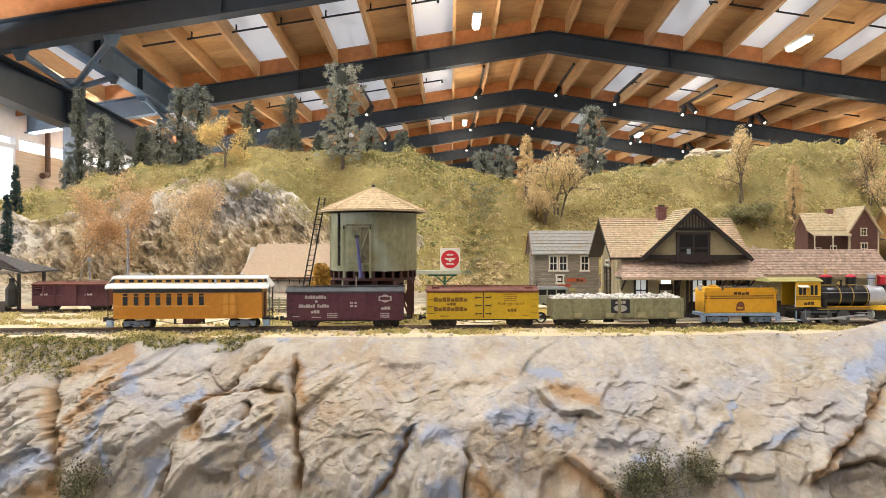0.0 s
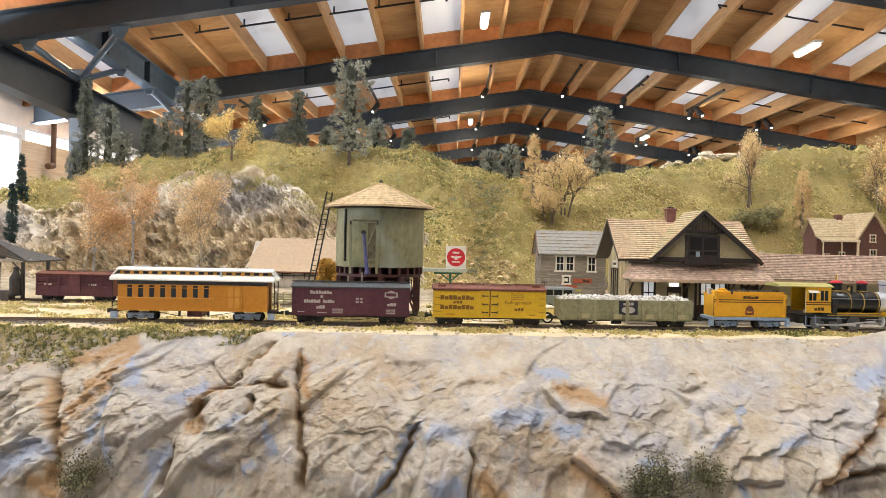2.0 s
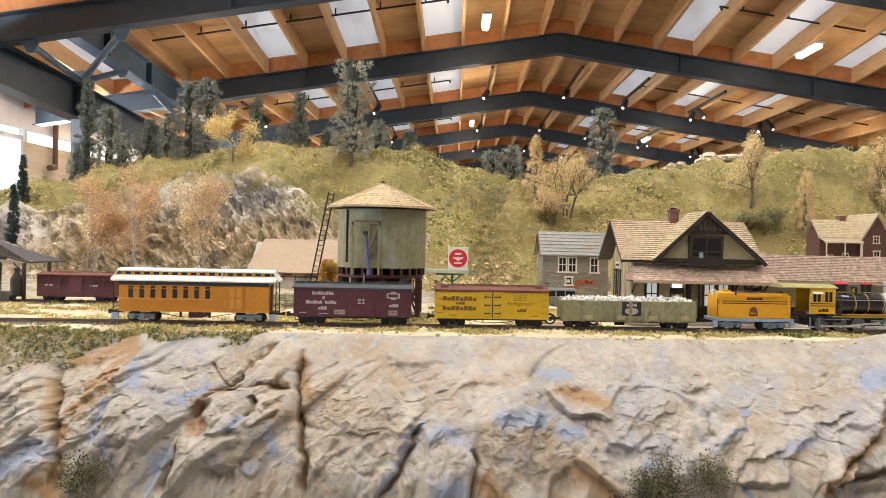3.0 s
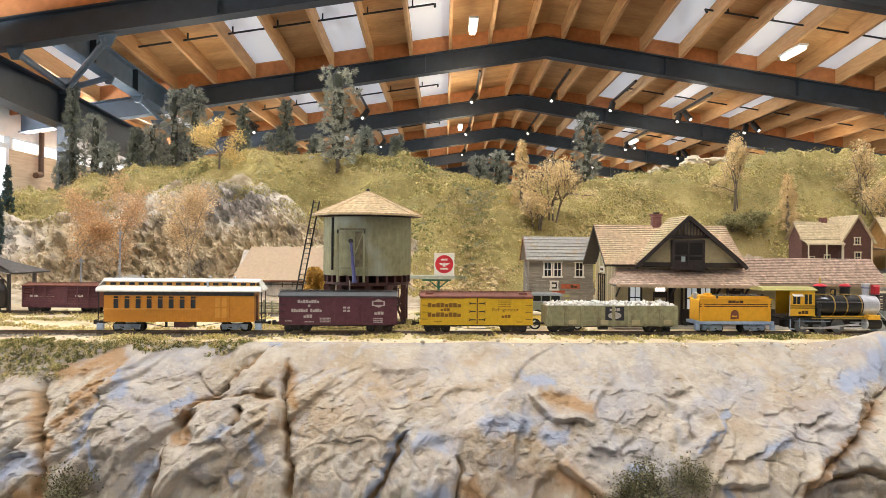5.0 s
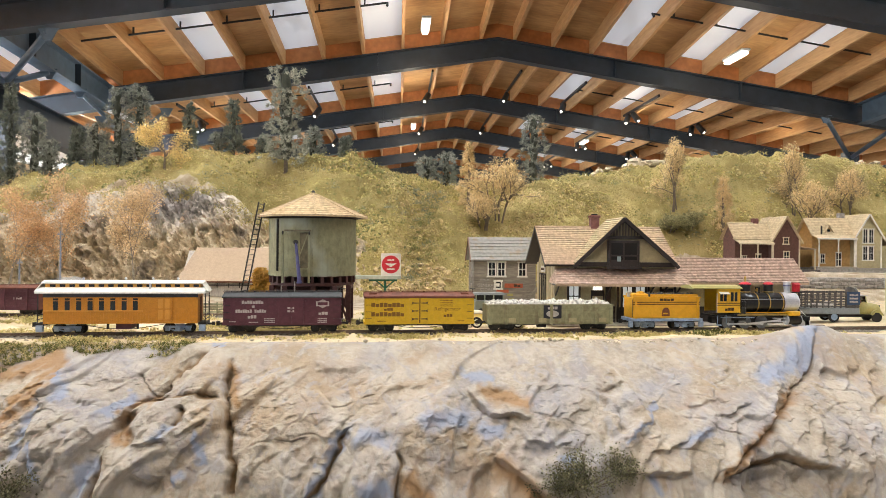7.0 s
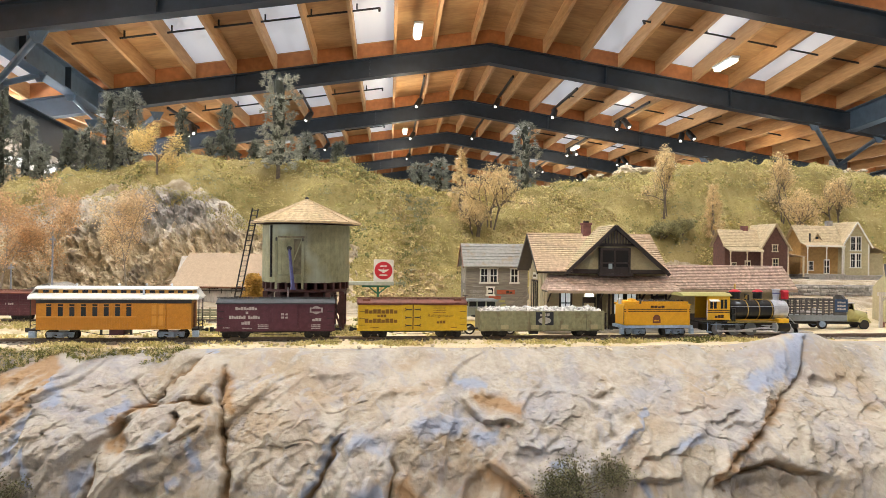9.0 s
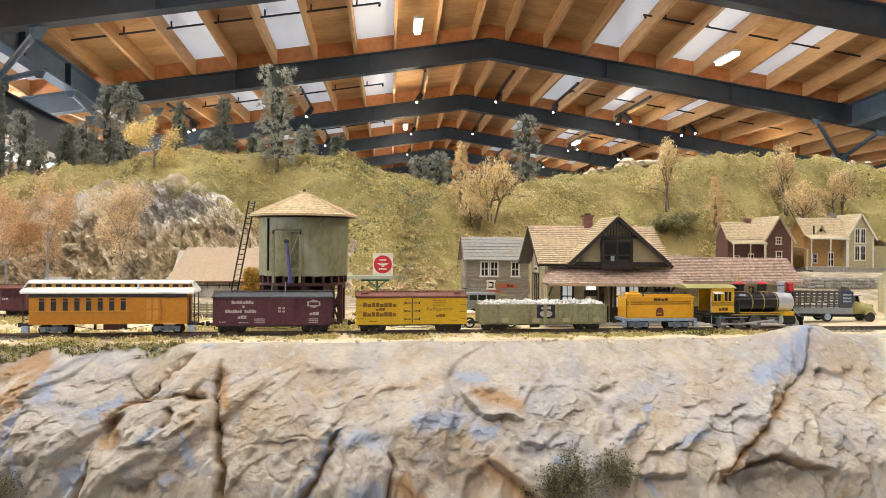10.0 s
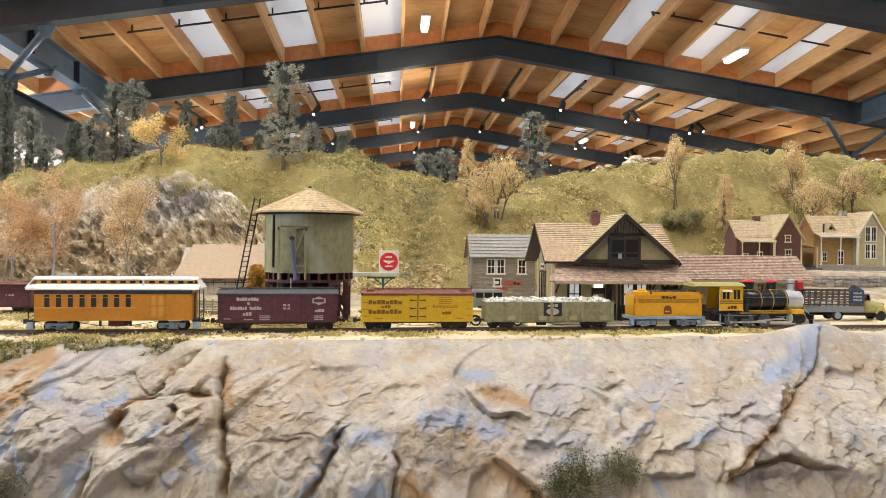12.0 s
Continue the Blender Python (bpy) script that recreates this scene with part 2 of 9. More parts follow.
def plaster_rock():
    """Cream plaster with tan and lavender-grey washes in cloudy brush marks, and brown in the cracks."""
    mt = material("plaster_rock", (0.335, 0.28, 0.21), (0.43, 0.375, 0.305), 26, 0.92, 0.6, fine=9, depth=0.0012)
    nt = mt.node_tree
    N, L = nt.nodes, nt.links
    out = N["Principled BSDF"]
    col = out.inputs["Base Color"].links[0].from_socket
    tex = N.new("ShaderNodeTexCoord")
    for stretch, scale, lo, hi, color, amount in (((1.2, 0.8, 0.8), 13, 0.46, 0.66, (0.305, 0.305, 0.34), 0.75), ((1.0, 0.7, 0.7), 10, 0.50, 0.70, (0.40, 0.285, 0.17), 0.65),
                                                  ((1.4, 0.9, 0.9), 60, 0.56, 0.66, (0.27, 0.23, 0.185), 0.4), ((1.2, 0.8, 0.8), 24, 0.48, 0.64, (0.485, 0.435, 0.365), 0.75),
                                                  ((1.3, 0.9, 0.9), 48, 0.53, 0.64, (0.35, 0.34, 0.355), 0.55), ((1.2, 1.0, 1.0), 95, 0.55, 0.66, (0.49, 0.445, 0.38), 0.5)):
        mp, n, r, m = N.new("ShaderNodeMapping"), N.new("ShaderNodeTexNoise"), N.new("ShaderNodeMapRange"), N.new("ShaderNodeMix")
        mp.inputs["Scale"].default_value = stretch
        mp.inputs["Location"].default_value = (scale * 0.13, 0.7, scale * 0.31)
        n.inputs["Scale"].default_value, n.inputs["Detail"].default_value, n.inputs["Distortion"].default_value = scale, 7, 0.9
        r.inputs[1].default_value, r.inputs[2].default_value, r.inputs[4].default_value = lo, hi, amount
        m.data_type = "RGBA"
        L.new(tex.outputs["Object"], mp.inputs[0]), L.new(mp.outputs[0], n.inputs["Vector"]), L.new(n.outputs["Fac"], r.inputs[0])
        L.new(r.outputs[0], m.inputs[0]), L.new(col, m.inputs[6])
        m.inputs[7].default_value = rgb(*color)
        col = m.outputs[2]
    L.new(col, out.inputs["Base Color"])
    painted(mt, "rust_wash", (0.33, 0.19, 0.08), 0.62, 1.35, 60, amount=0.85)
    painted(mt, "blue_wash", (0.275, 0.315, 0.41), 0.66, 1.42, 70, (1.2, 0.9, 0.9), 0.9)
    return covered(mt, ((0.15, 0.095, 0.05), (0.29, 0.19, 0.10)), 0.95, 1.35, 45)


M["cliff"] = plaster_rock()
M["crag"] = material("crag_rock", (0.44, 0.345, 0.22), (0.64, 0.535, 0.38), 34, 0.9, 1.0, fine=7, stain=(0.30, 0.25, 0.19), stain_scale=20, stain_at=0.55, depth=0.002)
painted(M["crag"], "cover", (0.66, 0.60, 0.52), 0.66, 0.95, 60)
painted(M["crag"], "cover", (0.33, 0.30, 0.285), 0.95, 1.25, 90)
M["sand"] = material("sandy_ground", (0.58, 0.46, 0.28), (0.74, 0.62, 0.42), 14, 0.95, 0.6, fine=60, stain=(0.42, 0.34, 0.17), stain_scale=22, stain_at=0.60, depth=0.0008)
M["hill"] = material("hill_grass", (0.24, 0.19, 0.06), (0.45, 0.365, 0.14), 9, 0.95, 0.9, fine=45, stain=(0.42, 0.33, 0.14), stain_scale=7, stain_at=0.54, depth=0.003)
covered(M["hill"], ((0.34, 0.26, 0.16), (0.60, 0.51, 0.38)), 0.80, 1.0, 30)

# ---- terrain of the layout ----
def track_y(x):
    return 0.732 + 0.075 * x


RIDGE_Z = ((-1.6, 0.10), (-1.02, 0.134), (-0.88, 0.200), (-0.66, 0.255), (-0.40, 0.292), (-0.12, 0.285), (0.07, 0.245), (0.18, 0.218),
           (0.36, 0.240), (0.55, 0.272), (0.77, 0.308), (1.0, 0.303), (1.3, 0.29), (1.8, 0.30))
FACE_Z = ((-1.6, 0.08), (-1.1, 0.115), (-0.87, 0.138), (-0.76, 0.128), (-0.65, 0.165), (-0.54, 0.178), (-0.46, 0.203), (-0.40, 0.206), (-0.35, 0.194), (-0.30, 0.176),
          (-0.24, 0.132), (-0.1, 0.11), (0.05, 0.09), (0.3, 0.10), (0.5, 0.12), (1.8, 0.13))
BASE_Y = ((-1.6, 1.12), (-0.9, 1.18), (-0.5, 1.24), (-0.2, 1.20), (0.0, 1.10), (0.12, 1.14), (0.3, 1.16), (0.6, 1.36), (1.8, 1.40))
RIDGE_Y = 1.62


def rocky(x):
    """How rocky the lower hill is: the quarried face to the west."""
    return spline(((-0.75, 0.9), (-0.35, 1.0), (-0.12, 0.55), (0.02, 0.0)), x)


def ground_z(x, y):
    """Height of the ground, the terrace and the hill behind the track."""
    base, ridge, face = spline(BASE_Y, x), spline(RIDGE_Z, x), spline(FACE_Z, x)
    z = 0.022 * spline(((0.95, 0), (1.25, 1)), y) * spline(((-0.25, 1), (-0.05, 0)), x)
    east = spline(((0.40, 0), (0.50, 1)), x)
    z += (0.028 * spline(((0.95, 0), (1.08, 1)), y) + 0.023 * spline(((1.085, 0), (1.105, 1)), y)) * east
    if y > base:
        k = min((y - base) / (RIDGE_Y - base), 1.0)
        rock = rocky(x)
        steep = z + (face - z) * (k / 0.34) ** 1.25 if k < 0.34 else face + (ridge - face) * math.sin((k - 0.34) / 0.66 * math.pi / 2) ** 0.9
        soft = z + (ridge - z) * math.sin(k * math.pi / 2) ** 0.95
        z = soft + (steep - soft) * rock
        ease = min(k * 5, 1)
        z += (0.018 * fbm(x * 6, y * 6, 3.0) + 0.014 * fbm(x * 18, y * 18, 1.0)) * ease
        # matted turf: small knotted ridges that come and go
        mat = max(0.0, min(1.0, 0.55 + 1.4 * noise.noise(Vector((x * 8, y * 8, 40.0)))))
        z += 0.020 * ease * (0.25 - abs(noise.noise(Vector((x * 19, y * 15, 29.0)))))
        z += mat * ease * (0.009 * (0.3 - abs(noise.noise(Vector((x * 46, y * 40, 9.0))))) * 2 + 0.0065 * (0.3 - abs(noise.noise(Vector((x * 105, y * 90, 19.0))))) * 2)
        gully = math.exp(-((x - 0.045 - 0.1 * (y - 1.2)) / 0.035) ** 2) + 0.7 * math.exp(-((x - 0.135 + 0.05 * (y - 1.2)) / 0.02) ** 2)
        z -= 0.026 * gully * math.sin(min(k, 1) * math.pi)
    if y > RIDGE_Y:
        z -= 0.35 * (y - RIDGE_Y)
        if x > 0.33:
            z += 0.012 * spline(((0.33, 0), (0.42, 1), (0.9, 0.6)), x) * math.exp(-((y - 1.655) / 0.03) ** 2) * (0.6 + fbm(x * 30, y * 30, 5.0))
    return z + 0.0012 * fbm(x * 40, y * 40) + 0.002 * fbm(x * 9, y * 9, 1.0)


def sheet(name, xs, ys, height, mat, label, attribute=None):
    verts = [(x, y, height(x, y)) for y in ys for x in xs]
    n = len(xs)
    faces = [(j * n + i, j * n + i + 1, (j + 1) * n + i + 1, (j + 1) * n + i) for j in range(len(ys) - 1) for i in range(n - 1)]
    me = pymesh(name, verts, faces, mat, True)
    if attribute:
        layer = me.attributes.new("cover", "FLOAT", "POINT")
        layer.data.foreach_set("value", [attribute(*v) for v in verts])
    return single(name, me, None, label, "terrain", kind="structure")


def steps(a, b, n):
    return [a + (b - a) * i / n for i in range(n + 1)]


def rock_cover(x, y, z):
    """1 where bare rock shows on the hill, 0 where it is grassed."""
    base = spline(BASE_Y, x)
    k = (y - base) / (RIDGE_Y - base)
    face = rocky(x) * spline(((0.0, 1), (0.28, 1), (0.40, 0)), k + 0.12 * fbm(x * 9, y * 9, 8.0))
    crest = spline(((0.30, 0), (0.40, 1), (0.62, 0.9), (0.75, 0.0), (1.05, 0.0), (1.12, 1.0)), x) * spline(((0.985, 0), (1.01, 1)), (y - base) / (RIDGE_Y - base) + 0.02 * fbm(x * 20, y * 20))
    bare = 0.85 if y < base + 0.015 else 0.0
    return max(face, crest, bare)


def near_edge(x, y):
    edge = track_y(x) - 0.052
    return ground_z(x, y) if y > edge else ground_z(x, y) - 1.4 * (edge - y)


sheet("ground", steps(-1.6, 1.8, 480), steps(0.60, 1.02, 90), near_edge, M["sand"], "sandy tan ground of the model railway with tracks")
sheet("hillside", steps(-1.6, -1.36, 16) + steps(-1.35, 1.55, 860) + steps(1.56, 1.8, 16), steps(1.0, 1.72, 230) + steps(1.74, 2.1, 12), ground_z, M["hill"], "yellow-green grassy model hillside with bare rocky faces", rock_cover)

def facets(x, s, fx, fs, seed):
    """Broken planes: every cell leans its own way and meets its neighbours in an edge."""
    q = Vector((x * fx + 0.45 * noise.noise(Vector((x * fx * 1.3, s * fs * 1.6, seed))), s * fs + 0.45 * noise.noise(Vector((x * fx * 1.1, s * fs, seed + 5))) + x * fx * 0.35, seed))
    dist, cells = noise.voronoi(q)
    value = 0.0
    total = 0.0
    for k in range(3):
        rnd = noise.cell_vector(cells[k] * 3.1 + Vector((seed, 0, 0)))
        tilt = q - cells[k]
        w = math.exp(-34 * (dist[k] - dist[0]))
        value += w * ((rnd.x - 0.5) + 1.3 * (rnd.y - 0.5) * tilt.x + 1.3 * (rnd.z - 0.35) * tilt.y)
        total += w
    return value / total


# quarried face, hung in front of the hill
def crags(x, z, fx, fz, seed):
    """Sharp broken ridges, one octave."""
    p = Vector((x * fx + 0.6 * noise.noise(Vector((x * fx * 0.7, z * fz * 0.7, seed + 3))), z * fz + x * fx * 0.4, seed))
    return 1.0 - 2.2 * abs(noise.noise(p)) - 0.45


def face_point(x, s):
    base, face = spline(BASE_Y, x), spline(FACE_Z, x)
    z0 = ground_z(x, base - 0.01)
    top = face + 0.006 + 0.022 * fbm(x * 14, 2.0)
    z = z0 - 0.01 + (top - z0 + 0.01) * s
    y = base - 0.014 + 0.085 * s + 0.045 * s * s
    d = 0.020 * facets(x, z, 15, 13, 9.0) + 0.012 * facets(x, z, 48, 36, 4.0) + 0.009 * facets(x, z, 120, 90, 14.0)
    d += 0.006 * crags(x, z, 34, 24, 1.0) + 0.008 * crags(x, z, 66, 52, 6.0) + 0.0052 * crags(x, z, 180, 130, 2.0)
    d += 0.014 * fbm(x * 9, z * 9, 6.0, 3)
    fade = min(1, (1 - s) * 9) * min(1, rocky(x) * 2.2)
    return (x, y - d * fade - 0.002 + 0.06 * (1 - min(1, rocky(x) * 2.0)), z + 0.35 * d * fade)


def face_wash(x, y, z):
    """Grey and white brushed on the upper crags, ochre left below."""
    patch = max(math.exp(-((x + 0.40) / 0.12) ** 2 - ((z - 0.165) / 0.05) ** 2), 0.9 * math.exp(-((x + 0.85) / 0.13) ** 2 - ((z - 0.09) / 0.05) ** 2), 0.5 * spline(((0.08, 0), (0.17, 1)), z))
    return patch


def build_face():
    xs, ss = steps(-1.25, 0.0, 700), steps(0, 1, 135)
    verts = [face_point(x, s) for s in ss for x in xs]
    n = len(xs)
    faces = [(j * n + i, j * n + i + 1, (j + 1) * n + i + 1, (j + 1) * n + i) for j in range(len(ss) - 1) for i in range(n - 1)]
    me = pymesh("quarry_face", verts, faces, M["crag"], False)
    layer = me.attributes.new("cover", "FLOAT", "POINT")
    layer.data.foreach_set("value", [face_wash(*v) for v in verts])
    single("quarry_face", me, None, "craggy tan and grey rock face of the hill", "rock", kind="structure")


build_face()

# profile of the cliff: share of the way down, distance, height
CLIFF = ((0.0, 0.668, 0.0), (0.08, 0.648, -0.006), (0.17, 0.625, -0.0156), (0.375, 0.585, -0.037), (0.527, 0.560, -0.0545), (0.61, 0.548, -0.0655), (0.73, 0.534, -0.085), (0.79, 0.527, -0.100), (0.90, 0.515, -0.130), (1.0, 0.50, -0.20))
# the chart of the cliff runs u to the east and v down its face, about two units to the millimetre
# cracks: half width, depth in mm, rise in mm of one side, line of (u, v)
CRACKS_WEST = (
    (4, 16, -3, ((528, 626), (515, 655), (511, 690), (518, 725), (520, 762), (523, 800), (526, 842), (522, 890))),
    (3.5, 9, 3, ((512, 592), (498, 606), (468, 629), (440, 641), (424, 656), (414, 674), (384, 690), (346, 700))),
    (2.5, 5, 0, ((360, 650), (370, 668), (384, 688))),
    (3.5, 9, 4, ((512, 700), (486, 694), (458, 688), (428, 690), (398, 696), (368, 702), (346, 716))),
    (4.5, 10, 3, ((318, 772), (302, 798), (293, 836), (282, 890))),
    (7, 10, 0, ((443, 708), (434, 728), (424, 748))),
    (2, 2, 4, ((350, 776), (380, 778), (414, 770))),
)
CRACKS_FAR_WEST = (
    (9, 11, 0, ((76, 655), (86, 700), (92, 750), (90, 800), (98, 850), (92, 890))),
    (3, 3, 4, ((352, 832), (372, 844), (396, 836))),
    (3, 3, 4, ((408, 826), (415, 846), (440, 858))),
    (6, 4, -3, ((196, 694), (176, 736), (152, 790))),
    (3, 4, 2, ((232, 640), (205, 672), (190, 700))),
    (3, 4, -2, ((160, 640), (140, 680), (118, 720))),
    (3, 3, 4, ((0, 812), (40, 806), (72, 794))),
    (3, 4, 2, ((36, 690), (20, 740), (6, 770))),
    (3, 4, 2, ((200, 760), (180, 810), (172, 860))),
    (3, 4, 2, ((30, 880), (70, 850), (84, 830))),
)
CRACKS_EAST = (
    (4, 9, -4, ((738, 746), (722, 774), (704, 808), (692, 838), (668, 870), (650, 892))),
    (2.2, 4, 2, ((826, 700), (820, 740), (812, 775), (806, 792))),
    (4, 9, -4, ((818, 796), (826, 822), (824, 850), (820, 892))),
    (2, 3, -2, ((655, 688), (674, 683), (692, 694), (704, 710), (712, 728))),
    (2, 3, -2, ((745, 706), (760, 687), (792, 676), (822, 664))),
    (2, 3, 2, ((600, 770), (630, 776), (660, 764))),
    (4, 3.5, 6, ((942, 684), (964, 712), (992, 728), (1030, 735), (1064, 742))),
    (2.5, 3, -3, ((874, 717), (900, 711), (940, 722), (962, 729))),
    (2.5, 5, 0, ((1061, 678), (1056, 700), (1050, 718))),
    (2.2, 4, 2, ((1228, 724), (1238, 766), (1236, 790))),
)
CRACKS_FAR_EAST = (
    (8, 7, -4, ((1600, 610), (1596, 650), (1562, 700), (1530, 745), (1492, 790), (1452, 830), (1410, 856))),
    (6, 9, 7, ((1412, 862), (1450, 846), (1500, 826), (1556, 818), (1612, 840), (1660, 850))),
    (3, 4, 6, ((1002, 806), (1032, 830), (1066, 858), (1100, 892))),
    (3, 4, 5, ((1274, 846), (1300, 842), (1340, 848), (1366, 846))),
    (3, 5, 3, ((1440, 650), (1446, 672), (1458, 692))),
    (2, 2, 3, ((1398, 748), (1440, 736), (1472, 718))),
    (2, 2, 2, ((1180, 690), (1210, 684), (1240, 672))),
    (2, 2, 3, ((1060, 780), (1100, 790), (1150, 786))),
    (2, 2, 3, ((1280, 810), (1320, 806), (1352, 788))),
)
# bosses of rock between the cracks: u, v, half widths, height in mm
BOSSES = (
    (395, 736, 46, 34, 6), (478, 752, 34, 56, 6), (452, 662, 56, 26, 4), (44, 710, 40, 60, 8), (245, 752, 70, 90, 6),
    (372, 806, 60, 30, 4), (775, 740, 52, 50, 4), (782, 836, 38, 44, 6), (915, 742, 50, 34, 4), (1560, 780, 60, 60, 9),
    (30, 845, 60, 40, 6), (600, 700, 60, 60, 4), (1330, 720, 80, 60, 4), (1130, 700, 70, 50, 3), (610, 840, 60, 50, 4), (1490, 660, 50, 40, 5),
)
# pockets in the rock: u, v, half widths, depth in mm
POCKETS = ((266, 707, 15, 7, 8), (246, 682, 8, 5, 4), (330, 750, 16, 26, 9), (1540, 868, 80, 24, 16), (1010, 700, 50, 14, 5), (1215, 690, 26, 9, 4), (955, 850, 60, 30, 5))
# brushed washes of colour: half width, line of (u, v)
BLUE_WASH_WEST = (
    (7, ((190, 700), (172, 748), (152, 790))), (9, ((350, 690), (312, 720))), (22, ((0, 842), (30, 830), (70, 812))), (14, ((284, 808), (258, 880))),
    (8, ((425, 742), (395, 768))), (9, ((436, 834), (420, 846))), (7, ((470, 760), (466, 810))), (6, ((506, 590), (490, 606))), (9, ((226, 650), (232, 690))), (10, ((195, 780), (190, 830))),
)
BLUE_WASH_EAST = (
    (9, ((726, 762), (694, 818), (658, 884))), (24, ((765, 868), (800, 866))), (22, ((880, 738), (935, 736))), (14, ((975, 762), (1010, 752))), (9, ((940, 652), (990, 664))),
    (6, ((1290, 722), (1262, 755), (1240, 786))), (9, ((1288, 850), (1306, 880))), (18, ((1490, 672), (1560, 646))), (12, ((1362, 786), (1392, 776))), (16, ((760, 770), (790, 774))), (14, ((1130, 812), (1146, 830))), (14, ((1590, 600), (1580, 650))),
)
RUST_WASH = (
    (14, ((338, 722), (328, 768))), (12, ((226, 632), (170, 690), (130, 740))), (14, ((82, 690), (94, 750), (96, 870))), (12, ((1556, 706), (1494, 790), (1424, 850))),
    (18, ((1006, 824), (1050, 862), (1090, 892))), (14, ((850, 850), (880, 880))), (9, ((522, 640), (530, 700))), (12, ((990, 690), (1060, 716))), (12, ((350, 700), (380, 700))), (14, ((120, 650), (230, 620))), (14, ((60, 872), (100, 890))),
)
CLIFF_X, CLIFF_S = np.linspace(-0.56, 0.64, 1120), np.concatenate((np.linspace(0, 0.88, 360), np.linspace(0.90, 1.0, 12)))


def along(line, u, v):
    """Distance to a line of the chart, the side of it and the place along it from 0 to 1."""
    best, side, place = np.full(u.shape, 1e6), np.ones(u.shape), np.zeros(u.shape)
    total, done = sum(math.dist(p, q) for p, q in zip(line, line[1:])), 0.0
    for (u0, v0), (u1, v1) in zip(line, line[1:]):
        du, dv = u1 - u0, v1 - v0
        k = np.clip(((u - u0) * du + (v - v0) * dv) / (du * du + dv * dv), 0, 1)
        far = np.hypot(u - u0 - k * du, v - v0 - k * dv)
        near = far < best
        best = np.where(near, far, best)
        side = np.where(near, np.where((u - u0) * dv - (v - v0) * du > 0, 1.0, -1.0), side)
        place = np.where(near, (done + k * math.hypot(du, dv)) / total, place)
        done += math.hypot(du, dv)
    return best, side, place


def shape_cliff():
    """Points, stains and washes of the whole cliff."""
    xs, ss = np.meshgrid(CLIFF_X, CLIFF_S)
    y, z = (np.interp(ss, [p[0] for p in CLIFF], [p[k] for p in CLIFF]) for k in (1, 2))
    u, v = 797 + 1254.6 * xs / (y + 0.075 * xs * (1 - ss)), 430 + 1254.6 * (0.089 - z) / y

    def field(fn):
        return np.array([fn(x, s) for x, s in zip(xs.ravel().tolist(), ss.ravel().tolist())]).reshape(xs.shape)
    noise_at = noise.noise
    w1 = field(lambda x, s: noise_at(Vector((x * 70, s * 11, 4.0))))
    w2 = field(lambda x, s: noise_at(Vector((x * 190, s * 30, 4.0))))
    w3 = field(lambda x, s: noise_at(Vector((x * 30, s * 5, 8.0))))
    w4 = field(lambda x, s: noise_at(Vector((x * 60, s * 10, 14.0))))
    calm = np.interp(xs, (-0.10, 0.0, 0.10, 0.22, 0.34), (1.0, 0.65, 0.7, 0.7, 1.0)) * np.interp(ss, (0.0, 0.2, 0.4), (0.3, 0.6, 1))
    d = field(lambda x, s: 0.010 * facets(x + 0.03 * s, s, 13, 1.9, 2.0))
    # long planes that lean down to the west, broken ones to the east
    west = np.interp(xs, (-0.14, -0.04), (1.0, 0.0))
    d += calm * west * field(lambda x, s: 0.0095 * facets(x + 0.11 * s, s, 26, 1.9, 5.0) + 0.0040 * facets(x + 0.11 * s, s, 66, 5.0, 8.0) if x < -0.03 else 0.0)
    d += calm * (1 - west) * field(lambda x, s: 0.0085 * facets(x, s, 26, 3.6, 5.0) + 0.0040 * facets(x, s, 66, 9.0, 8.0) if x > -0.15 else 0.0)
    d += calm * field(lambda x, s: 0.0019 * facets(x, s, 160, 22.0, 18.0))
    d += field(lambda x, s: 0.008 * fbm(x * 5, s * 1.2, 7.0, 3) + 0.0014 * fbm(x * 110, s * 18, 2.0))
    # sharp folds, as in crumpled paper pressed into wet plaster
    for f, g, deep_in, seed in ((17, 2.6, 0.0034, 12.0), (40, 6.0, 0.0022, 21.0), (85, 12.5, 0.0010, 33.0)):
        fold = field(lambda x, s: abs(noise_at(Vector((x * f + s * 2.0, s * g - x * f * 0.3, seed)))))
        mask = field(lambda x, s: noise_at(Vector((x * 9, s * 1.6, seed))))
        d -= deep_in * np.exp(-(fold / 0.045) ** 2) * np.clip(0.45 + 2 * mask, 0, 1) * calm
        d += 0.5 * deep_in * np.clip(0.30 - fold, 0, 1) * calm
    d *= np.minimum(ss * 4.0 + 0.1, 1)
    cu, cv = u + 8 * w1 + 3.5 * w2, v + 7 * w4 + 3 * w2
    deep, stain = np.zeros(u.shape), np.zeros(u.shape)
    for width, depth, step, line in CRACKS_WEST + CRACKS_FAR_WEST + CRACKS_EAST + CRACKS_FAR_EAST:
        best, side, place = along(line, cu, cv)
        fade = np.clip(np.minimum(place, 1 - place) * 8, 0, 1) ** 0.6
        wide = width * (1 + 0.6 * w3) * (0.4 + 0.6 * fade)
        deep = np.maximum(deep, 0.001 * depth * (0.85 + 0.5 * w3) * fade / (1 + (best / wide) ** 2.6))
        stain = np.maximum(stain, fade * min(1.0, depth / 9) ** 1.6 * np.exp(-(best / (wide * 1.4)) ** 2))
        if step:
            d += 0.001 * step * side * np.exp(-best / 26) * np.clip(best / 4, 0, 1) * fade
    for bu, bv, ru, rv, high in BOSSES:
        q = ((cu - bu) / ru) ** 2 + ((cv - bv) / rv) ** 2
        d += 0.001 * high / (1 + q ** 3)
